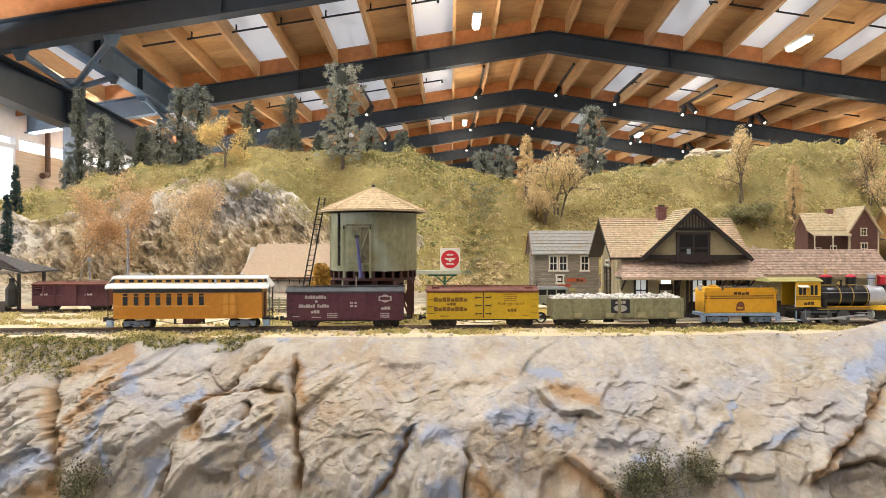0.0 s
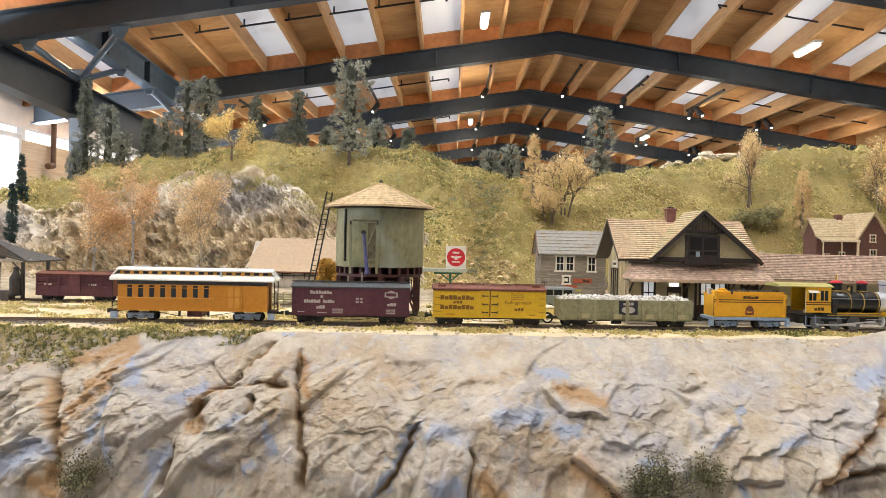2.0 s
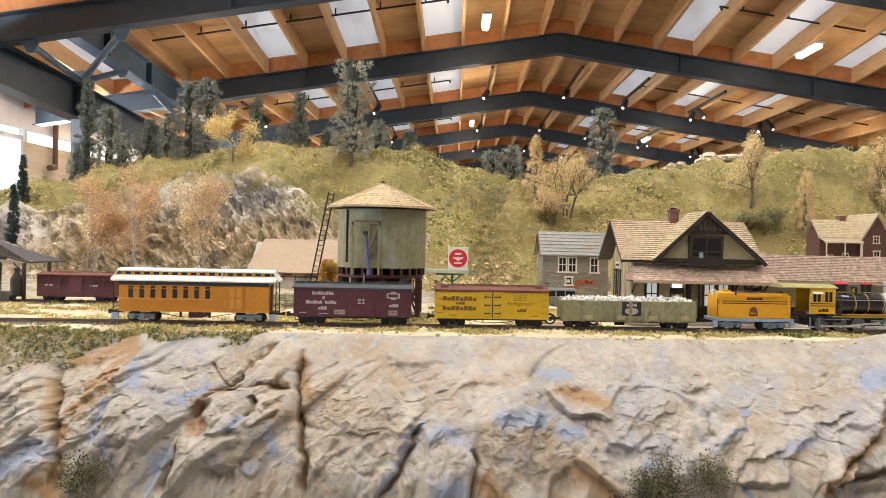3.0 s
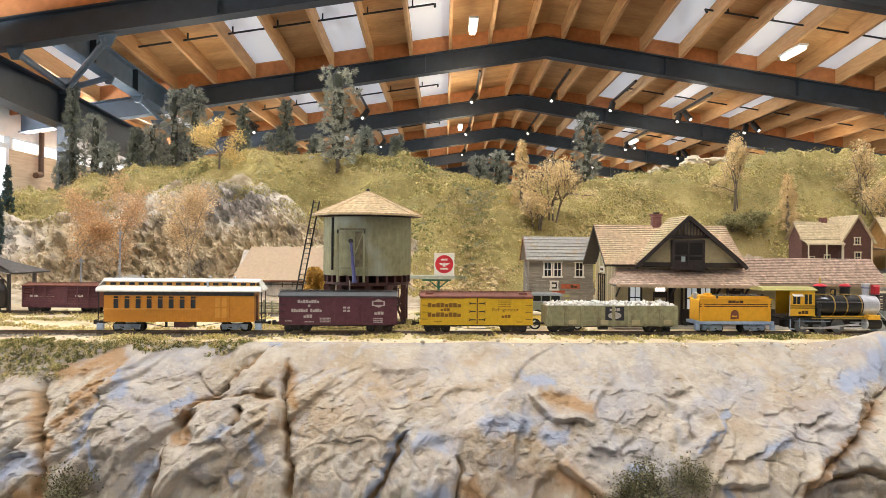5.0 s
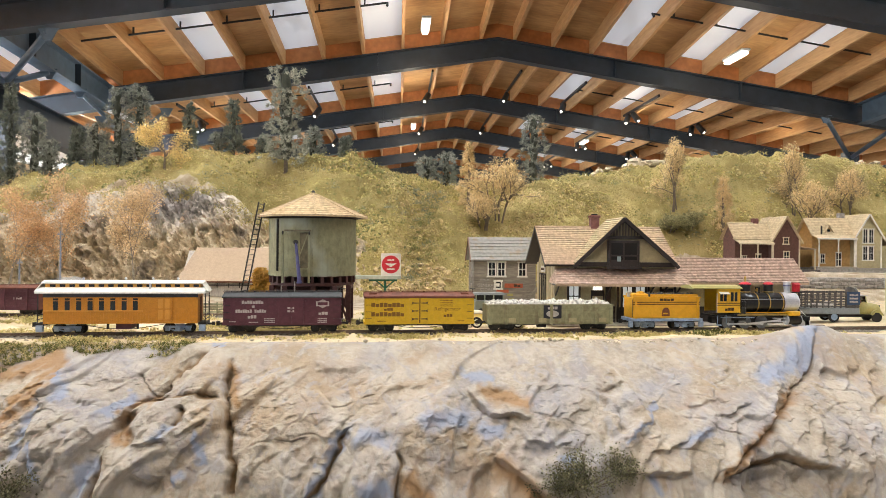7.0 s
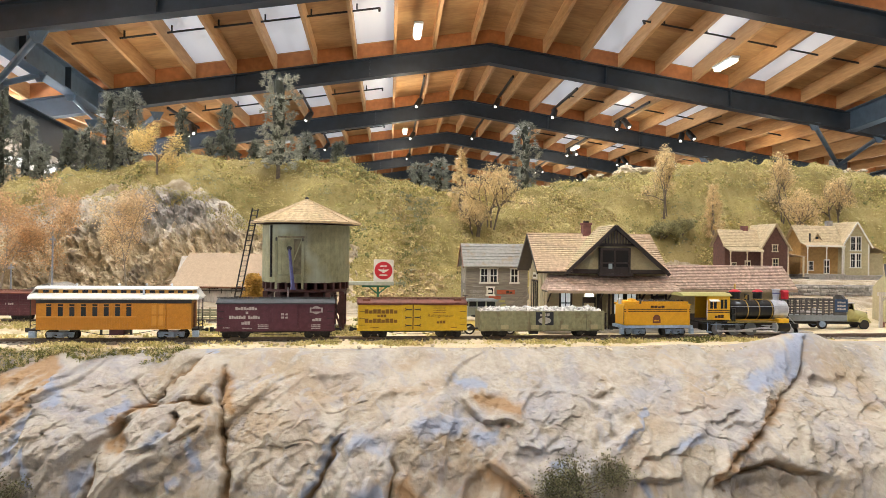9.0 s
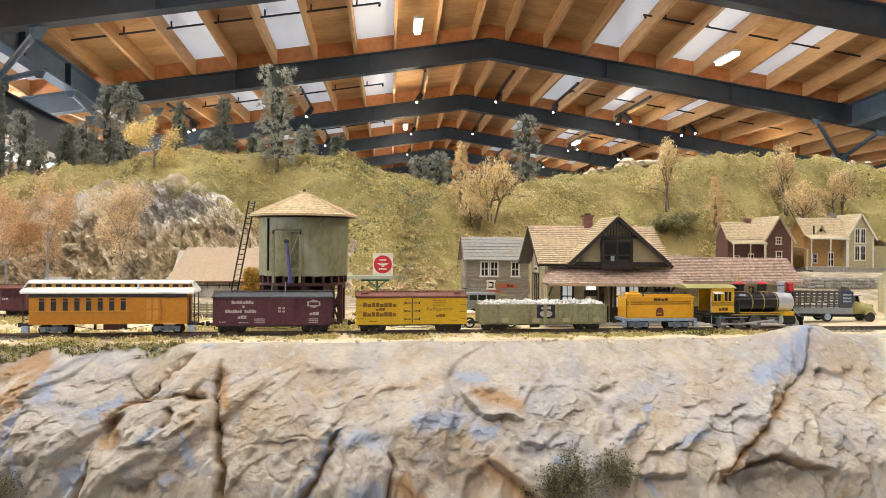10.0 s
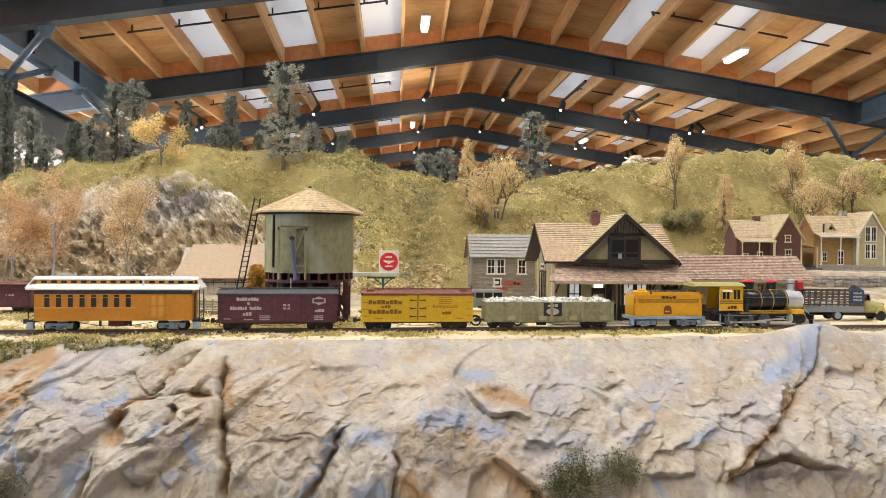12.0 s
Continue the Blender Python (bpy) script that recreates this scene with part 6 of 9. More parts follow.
# ---- the train ----
def on_track(x):
    return pose(x * MM, track_y(x * MM), RAIL * MM, 0, 0, ANGLE)


def bogie(parent, x, color, wheelbase=17, r=4.4, w=7.6):
    """A four-wheeled truck: arch-bar side frames, journals, a bolster and its wheels."""
    h = wheelbase / 2
    b = part("bogie", Mesh().box(x - 2.5, -w, r, x + 2.5, w, r + 3.2), color, parent)
    for s in (-1, 1):
        f = Mesh()
        y = s * w
        f.bar((x - h - 2.8, y, r + 1.8), (x + h + 2.8, y, r + 1.8), 1.6, 2.4)
        f.bar((x - h, y, r + 0.6), (x - 2.5, y, r - 2.0), 1.2, 1.0).bar((x + h, y, r + 0.6), (x + 2.5, y, r - 2.0), 1.2, 1.0)
        f.bar((x - 3.5, y, r - 2.0), (x + 3.5, y, r - 2.0), 1.2, 1.2)
        for k in (-1, 1):
            f.box(x + k * h - 2.2, y - 1.4, r - 2.0, x + k * h + 2.2, y + 1.4, r + 2.0, 0.3)
        f.box(x - 2.8, y - 1.2, r - 2.2, x + 2.8, y + 1.2, r + 2.0, 0.3)
        part("side_frame", f, color, b)
    for k in (-1, 1):
        for s in (-1, 1):
            wm = Mesh().rod((x + k * h, s * 4.6, r), (x + k * h, s * 6.2, r), r, r, 20).rod((x + k * h, s * 4.0, r), (x + k * h, s * 4.7, r), r + 0.7, r + 0.7, 20)
            part("wheel", wm, M["iron"], b)
        part("axle", Mesh().rod((x + k * h, -5, r), (x + k * h, 5, r), 0.8, 0.8, 8), M["iron"], b)
    return b


def coupler(parent, x, s, mat=None):
    part("coupler", Mesh().box(x, -1, 7.5, x + s * 7, 1, 9.5).box(x + s * 5.5, -1.8, 7, x + s * 8.2, 1.8, 10.5, 0.4), mat or M["iron"], parent)


def passenger_coach():
    t = thing("passenger_coach", on_track(-261), "orange wooden combine coach with a white clerestory roof", "railway coach", "train cars")
    L, W = 72.0, 14.0
    body = Mesh().box(-L, -W, 10.8, L, W, 38)
    shell = part("body", body, M["coach"], t)
    boards = Mesh()
    x = -L
    while x < L:
        boards.box(x, -W - 0.18, 11, x + 1.35, -W, 22.5)
        x += 1.5
    tagged(part("matchboard_facing", boards, M["coach"], shell), kind="stuff")
    part("belt_rail", Mesh().box(-L, -W - 0.8, 22.3, 20, -W, 23.6), M["coach_trim"], shell)
    part("sill_rail", Mesh().box(-L, -W - 0.6, 10.4, L, -W, 12.0), M["coach"], shell)
    part("letterboard", Mesh().box(-L - 0.2, -W - 0.5, 36.2, L + 0.2, -W, 40.2), M["roof_black"], shell)
    for k in range(8):
        x = -L + 11.5 + 10.5 * k
        w = part("window", Mesh().box(x - 3.2, -W - 0.6, 23.6, x - 2.4, -W, 36).box(x + 2.4, -W - 0.6, 23.6, x + 3.2, -W, 36).box(x - 3.2, -W - 0.6, 35.3, x + 3.2, -W, 36.2).box(x - 2.6, -W - 0.55, 32.6, x + 2.6, -W, 33.2), M["coach"], shell)
        part("pane", Mesh().box(x - 2.4, -W - 0.12, 23.6, x + 2.4, -W - 0.05, 35.3), M["glass"], w)
    d = part("baggage_door", Mesh().box(32.5, -W - 0.9, 12.5, 47.5, -W, 36), M["coach_trim"], shell)
    for x in (33.5, 40, 46.5):
        part("stile", Mesh().box(x - 1, -W - 1.3, 12.5, x + 1, -W - 0.8, 36), M["coach"], d)
    for z in (13, 24, 34.5):
        part("rail", Mesh().box(32.5, -W - 1.3, z, 47.5, -W - 0.8, z + 1.4), M["coach"], d)
    # clerestory roof
    lower = [(-16.8, 40), (-16.8, 41.2), (-14, 43.6), (-7.5, 45.6), (7.5, 45.6), (14, 43.6), (16.8, 41.2), (16.8, 40)]
    roof = part("roof", Mesh().prism(lower, -L - 7, L + 7, "x"), M["white"], t, "white painted clerestory roof")
    part("clerestory", Mesh().box(-L - 1, -7, 45, L + 1, 7, 49.5), M["coach_trim"], roof)
    upper = [(-8.2, 49.2), (-8.2, 50.2), (-5, 52.0), (0, 52.6), (5, 52.0), (8.2, 50.2), (8.2, 49.2)]
    part("upper_deck", Mesh().prism(upper, -L - 2, L + 2, "x"), M["white"], roof)
    for s in (-1, 1):
        part("bull_nose", Mesh().prism([(-8, 49.2), (-8, 50.2), (0, 52.4), (8, 50.2), (8, 49.2)], s * (L + 1.5), s * (L + 4.5), "x").slab(((s * (L + 4), -8, 50), (s * (L + 4), 8, 50), (s * (L + 9), 13, 42), (s * (L + 9), -13, 42)), 1.0), M["white"], roof)
    for k in range(16):
        x = -L + 6 + k * 9
        part("deck_light", Mesh().box(x - 2.6, -7.3, 46, x + 2.6, -6.9, 48.6), M["glass"], roof)
    for x in (-40, 0, 26, 50):
        part("vent", Mesh().lathe([(0.9, 52), (0.9, 54), (1.6, 54.3), (0.7, 55.8)], 10, Matrix.Translation((x, 0, -0.5))), M["silver"], roof)
    part("stove_jack", Mesh().lathe([(1.0, 44), (1.0, 49), (1.8, 49.4), (0.8, 51)], 10, Matrix.Translation((26, -11, 0))), M["silver"], roof)
    for s in (-1, 1):
        p = part("platform", Mesh().box(s * L, -11, 8.5, s * (L + 7.5), 11, 10.8), M["iron"], t)
        part("step", Mesh().box(s * (L + 1), -13.5, 2.5, s * (L + 7), -9, 8.8), M["bluegrey"], p)
        for y in (-10.5, 10.5):
            part("roof_post", Mesh().rod((s * (L + 6.5), y, 10), (s * (L + 6.5), y, 40.5), 0.5, 0.5, 8), M["iron"], p)
        part("railing", Mesh().box(s * (L + 6.2), -10.5, 18, s * (L + 6.9), 10.5, 19).box(s * (L + 6.2), -10.5, 14, s * (L + 6.9), 10.5, 14.6), M["iron"], p)
        part("end_door", Mesh().box(s * L, -4, 11, s * (L + 0.6), 4, 36), M["oxide"], p)
        coupler(t, s * (L + 6), s)
    bogie(t, -52, M["bluegrey"], 20), bogie(t, 52, M["bluegrey"], 20)
    part("truss_rod", Mesh().bar((-44, -9, 10), (-14, -9, 5), 0.5).bar((-14, -9, 5), (14, -9, 5), 0.5).bar((14, -9, 5), (44, -9, 10), 0.5), M["iron"], t)
    for x in (-14, 14):
        part("queen_post", Mesh().box(x - 1, -10, 4.6, x + 1, -8, 10.8), M["iron"], t)
    part("battery_box", Mesh().box(-6, -11, 4.5, 8, 11, 10.6), M["maroon"], t)
    return t


def box_car(x, L, name, wall, roofmat, label):
    """A wooden boxcar body with sills, boards, roof, running board and trucks."""
    t = thing(name, on_track(x), label, "railway wagon", "train cars")
    W = 14.0
    body = part("body", Mesh().box(-L, -W, 8.6, L, W, 36.5, 0.15), wall, t)
    boards = Mesh()
    a = -L
    while a < L - 0.5:
        boards.box(a, -W - 0.16, 9.2, a + 1.28, -W, 35.6)
        a += 1.42
    tagged(part("board_facing", boards, wall, body), kind="stuff")
    part("side_sill", Mesh().box(-L, -W - 0.5, 8.0, L, -W, 9.4), wall, body)
    roof = part("roof", Mesh().prism([(-W - 1.2, 35.4), (-W - 1.2, 36.4), (0, 40.4), (W + 1.2, 36.4), (W + 1.2, 35.4)], -L - 1.2, L + 1.2, "x"), roofmat, t)
    for k in range(24):
        a = -L + (k + 0.5) * 2 * L / 24
        part("roof_board", Mesh().slab(((a - 2.1, -W - 1.4, 36.8), (a + 2.1, -W - 1.4, 36.8), (a + 2.1, 0, 40.9), (a - 2.1, 0, 40.9)), 0.35), roofmat, roof)
    for k in range(9):
        a = -L - 2 + k * (2 * L + 4) / 9
        part("running_board", Mesh().box(a, -2.6, 41.2, a + (2 * L + 4) / 9 - 0.3, 2.6, 41.8), roofmat, roof)
    for k in range(10):
        a = -L + (k + 0.5) * 2 * L / 10
        part("saddle", Mesh().box(a - 0.5, -2.2, 40.2, a + 0.5, 2.2, 41.2), roofmat, roof)
    for s in (-1, 1):
        end = s * L
        for z in (14, 21, 28):
            part("grab_iron", Mesh().bar((end - s * 7, -W - 0.9, z), (end - s * 1, -W - 0.9, z), 0.45), M["iron"], body)
            part("grab_iron", Mesh().bar((end + s * 0.9, -W + 1, z), (end + s * 0.9, -W + 7, z), 0.45), M["iron"], body)
        part("end_beam", Mesh().box(end, -W, 8, end + s * 1.2, W, 11), wall, body)
        part("stirrup", Mesh().bar((end - s * 6, -W, 8), (end - s * 6, -W, 4.5), 0.5).bar((end - s * 2, -W, 8), (end - s * 2, -W, 4.5), 0.5).bar((end - s * 6, -W, 4.5), (end - s * 2, -W, 4.5), 0.5), M["iron"], body)
        coupler(t, end, s)
    part("brake_wheel", Mesh().rod((L + 2.2, 5, 43.5), (L + 2.2, 5, 44), 3.2, 3.2, 14).rod((L + 2.2, 5, 20), (L + 2.2, 5, 44), 0.4, 0.4, 6), M["iron"], t)
    part("under_frame", Mesh().box(-L + 2, -6, 5.8, L - 2, 6, 8.6), M["iron"], t)
    part("truss_rod", Mesh().bar((-L * 0.7, -9, 8), (-10, -9, 4.0), 0.5).bar((-10, -9, 4.0), (10, -9, 4.0), 0.5).bar((10, -9, 4.0), (L * 0.7, -9, 8), 0.5), M["iron"], t)
    bogie(t, -L + 17, M["iron"], 17, 4.2), bogie(t, L - 17, M["iron"], 17, 4.2)
    return t, body


def maroon_boxcar():
    t, body = box_car(-107, 58, "box_car", M["maroon"], M["roof_black"], "dark maroon wooden boxcar with pale lettering")
    y = -14.2
    d = part("sliding_door", Mesh().box(-4, y - 0.9, 8.8, 21, y, 34.2, 0.1), M["maroon"], body)
    for x in (-4, 8.5, 20.4):
        part("stile", Mesh().box(x - 0.6, y - 1.3, 8.8, x + 0.6, y - 0.8, 34.2), M["maroon"], d)
    part("door_track", Mesh().box(-6, y - 1.4, 34.2, 46, y, 35.4), M["maroon"], body)
    bars(body, ((0, 8, 2.2),), -40, y, 29.5, 3.2, M["lettering"])
    bars(body, ((0, 1, 2.4),), -30, y, 25.5, 2.4, M["lettering"])
    bars(body, ((0, 7, 1.9), (18.5, 5, 1.9)), -46, y, 20.6, 3.2, M["lettering"])
    bars(body, ((0, 3, 2.4),), -34, y, 14.8, 3.2, M["lettering"])
    bars(body, ((0, 5, 1.1),), -52, y, 11.2, 1.0, M["lettering"])
    bars(body, ((0, 7, 1.1),), -33, y, 10.4, 1.0, M["lettering"])
    for z in (10.4, 12.2, 14.0):
        bars(body, ((0, 8, 1.1),), -18, y, z, 1.0, M["lettering"])
    for z in (21.0, 24.2):
        bars(d, ((0, 4, 1.4),), 5, y - 0.9, z, 2.0, M["lettering"])
    e = part("emblem", Mesh().rod((40, y - 0.25, 29.5), (40, y, 29.5), 4.4, 4.4, 8).box(33.5, y - 0.2, 27, 46.5, y, 32), M["lettering"], body, "pale outlined emblem")
    part("emblem_field", Mesh().box(35, y - 0.4, 28, 45, y - 0.2, 31), M["maroon"], e)
    bars(body, ((0, 3, 2.6),), 36, y, 18.2, 3.0, M["lettering"])
    for z in (10.2, 12.0, 13.8):
        bars(body, ((0, 6, 1.3),), 35, y, z, 1.1, M["lettering"])


def yellow_reefer():
    t, body = box_car(32, 56.5, "refrigerator_car", M["reefer"], M["oxide"], "bright yellow refrigerator car with a brown-red roof")
    y = -14.2
    d = part("hatch_door", Mesh().box(-11, y - 0.7, 9.4, -0.3, y, 35).box(0.3, y - 0.7, 9.4, 11, y, 35), M["reefer"], body)
    part("door_gap", Mesh().box(-0.5, y - 0.9, 9.2, 0.5, y - 0.3, 35.2), M["ink"], d)
    for z in (13.5, 21.8, 30.0):
        for s in (-1, 1):
            part("hinge", Mesh().prism([(s * 1.5, z - 0.5), (s * 6.5, z - 0.5), (s * 8.8, z - 1.7), (s * 7.6, z), (s * 8.8, z + 1.7), (s * 6.5, z + 0.5), (s * 1.5, z + 0.5)], y - 1.3, y - 0.7, "y"), M["iron"], d)
    part("eave_board", Mesh().box(-57.5, y - 0.6, 34.8, 57.5, y, 37.2), M["oxide"], body)
    bars(body, ((0, 8, 3.5),), -50, y, 25.8, 4.4, M["soft_ink"])
    bars(body, ((0, 3, 2.6),), -37, y, 22.0, 2.8, M["soft_ink"])
    bars(body, ((0, 8, 3.5),), -50, y, 16.2, 4.4, M["soft_ink"])
    wording(body, "Refrigerator", 5.0, 29, y - 0.06, 23.6, M["soft_ink"], wide=1.12)
    bars(body, ((0, 3, 2.6),), 25, y, 15.4, 3.0, M["soft_ink"])
    for z in (26.5, 28.4, 30.3, 32.2):
        bars(body, ((0, 11, 1.0),), 21.5, y, z, 0.7, M["soft_ink"])
    bars(body, ((0, 8, 0.9),), -44, y, 10.8, 0.9, M["soft_ink"])
    bars(body, ((0, 6, 0.9),), 40, y, 10.8, 0.9, M["soft_ink"])
    for x in (-48, 48):
        part("ice_hatch", Mesh().box(x - 4, -9, 38.0, x + 4, -3.5, 40.6, 0.3), M["oxide"], t)


def gondola():
    t = thing("gondola_car", on_track(172), "weathered olive gondola wagon with raised side posts", "railway wagon", "train cars")
    L, W, z0, z1 = 68, 14, 8.6, 27.5
    part("floor", Mesh().box(-L, -W, z0 - 1.4, L, W, z0 + 1), M["olive_car"], t)
    for s in (-1, 1):
        side = part("side", Mesh().box(-L, s * W - 0.8, z0, L, s * W + 0.8, z1), M["olive_car"], t)
        for k in range(4):
            part("side_board", Mesh().box(-L, s * (W + 0.8) - 0.2, z0 + k * 4.8, L, s * (W + 0.8) + 0.25, z0 + k * 4.8 + 4.5, 0.1), M["olive_car"], side)
        for k in range(9):
            x = -L + 2 + k * (2 * L - 4) / 8
            part("post", Mesh().box(x - 1.6, s * (W + 1.6) - 0.8, z0 - 1.5, x + 1.6, s * (W + 1.6) + 0.8, z1 + 0.4, 0.2), M["olive_car"], side)
            if k < 8 and k % 2:
                part("pocket", Mesh().box(x + 3, s * (W + 1.2) - 0.8, z0 + 0.5, x + 11, s * (W + 1.2) + 0.4, z0 + 5), M["tan"], side)
        part("top_rail", Mesh().box(-L, s * W - 1.1, z1 - 0.6, L, s * W + 1.3, z1 + 0.7), M["olive_car"], side)
        part("end", Mesh().box(s * L - 0.8, -W, z0, s * L + 0.8, W, z1), M["olive_car"], t)
        coupler(t, s * L, s)
    p = part("emblem_panel", Mesh().box(-8.5, -W - 1.6, z0 + 4.6, 11, -W - 0.9, z1 - 0.2), M["black_board"], t, "black panel with a pale oval emblem")
    part("oval", Mesh().lathe([(5.6, -0.2), (5.6, 0.2)], 24, Matrix.Translation((1.2, -W - 1.7, z0 + 9.6)) @ Matrix.Rotation(math.pi / 2, 4, "X") @ Matrix.Diagonal((1.25, 0.62, 1, 1))), M["lettering"], p)
    bars(p, ((0, 3, 3.0),), -4, -W - 1.6, z1 - 4.6, 3.0, M["lettering"])
    bogie(t, -L + 17, M["iron"], 17, 4.2), bogie(t, L - 17, M["iron"], 17, 4.2)
    part("under_frame", Mesh().box(-L + 2, -6, 5.6, L - 2, 6, 8), M["iron"], t)
    part("brake_cylinder", Mesh().rod((-14, -8, 5), (-4, -8, 5), 2.0, 2.0, 12), M["iron"], t)
    load = Mesh()
    rnd = random.Random(3)
    for k in range(520):
        x, y = rnd.uniform(-L + 2, L - 2), rnd.uniform(-W + 1.5, W - 1.5)
        h = z1 + 0.2 + 3.6 * max(0, 1 - (y / W) ** 2) * (0.75 + 0.35 * noise.noise(Vector((x * 0.1, y * 0.1, 0)))) * min(1, (L - abs(x)) / 8)
        load.blob((x, y, h + rnd.uniform(-0.6, 0.6)), rnd.uniform(1.0, 2.3), 0.9, 1)
    load.box(-L + 1.2, -W + 1.2, z0 + 1.0, L - 1.2, W - 1.2, z1 + 0.3)
    single("gravel_load", load, M["gravel"], "heap of broken white stone in the gondola", "gravel", kind="stuff", m=on_track(172))


def tender():
    t = thing("tender", on_track(302), "orange locomotive tender with dark lining on a blue-grey frame", "tender", "train cars")
    L, W = 38.5, 13
    part("frame", Mesh().box(-L - 3, -W - 0.6, 9.2, L + 3, W + 0.6, 12.4, 0.2), M["bluegrey"], t)
    body = part("tank", Mesh().box(-L, -W, 12.4, L, W, 35.2, 0.8), M["loco_orange"], t)
    for z in (27.4, 29.6):
        part("lining", Mesh().box(-L - 0.1, -W - 0.18, z, L + 0.1, -W, z + 0.9), M["ink"], body)
    part("flare", Mesh().box(-L - 0.8, -W - 1.0, 34.6, L + 0.6, -W + 0.4, 36.0).box(-L - 0.8, W - 0.4, 34.6, L + 0.6, W + 1.0, 36.0), M["loco_orange"], body)
    part("coal_board", Mesh().box(-18, -W + 1.5, 35, L - 2, -W + 2.6, 38.6).box(-18, W - 2.6, 35, L - 2, W - 1.5, 38.6), M["loco_orange"], body)
    for x in (-L + 3, L - 3):
        part("corner_post", Mesh().box(x - 1, -W - 0.9, 12.4, x + 1, -W, 35), M["loco_orange"], body)
    part("rear_tank", Mesh().box(-L + 1, -W + 2, 35, -20, W - 2, 39, 0.8), M["loco_orange"], body)
    part("filler_hatch", Mesh().lathe([(4.5, 38.5), (4.5, 40.6), (2, 41.4)], 16, Matrix.Translation((-26, -3, 0))), M["loco_orange"], body)
    bars(body, ((0, 4, 3.4),), -8, -W - 0.02, 31.4, 2.6, M["ink"])
    e = part("emblem", Mesh().box(-5.5, -W - 0.2, 14.8, 3.5, -W, 19).rod((-1, -W - 0.2, 20), (-1, -W, 20), 4.2, 4.2, 18), M["oxide"], body)
    bars(e, ((0, 4, 1.2),), -4.2, -W - 0.2, 17, 1.4, M["loco_orange"])
    bogie(t, -23, M["bluegrey"], 17, 4.6), bogie(t, 23, M["bluegrey"], 17, 4.6)
    part("step", Mesh().box(L, -W - 0.5, 3, L + 4, -W + 4, 9), M["bluegrey"], t)
    part("step", Mesh().box(-L - 4, -W - 0.5, 3, -L, -W + 4, 9), M["bluegrey"], t)
    part("rear_lamp", Mesh().box(-L - 1, -3, 35, -L + 3, 3, 41, 0.4), M["lettering"], body)
    part("back_rail", Mesh().bar((-L - 0.6, -W, 14), (-L - 0.6, -W, 33), 0.5), M["iron"], body)
    coupler(t, -L - 3, -1)
    coal = Mesh()
    rnd = random.Random(5)
    for k in range(120):
        x, y = rnd.uniform(-16, L - 4), rnd.uniform(-9.5, 9.5)
        coal.blob((x, y, 36.6 + 1.8 * (1 - abs(y) / 12) + rnd.uniform(-0.4, 0.4)), rnd.uniform(1.0, 2.2), 0.8, 1)
    coal.box(-17, -10, 34.5, L - 3, 10, 36.4)
    single("coal_heap", coal, M["iron"], "dark heap of coal on the tender", "coal", kind="stuff", m=on_track(302))


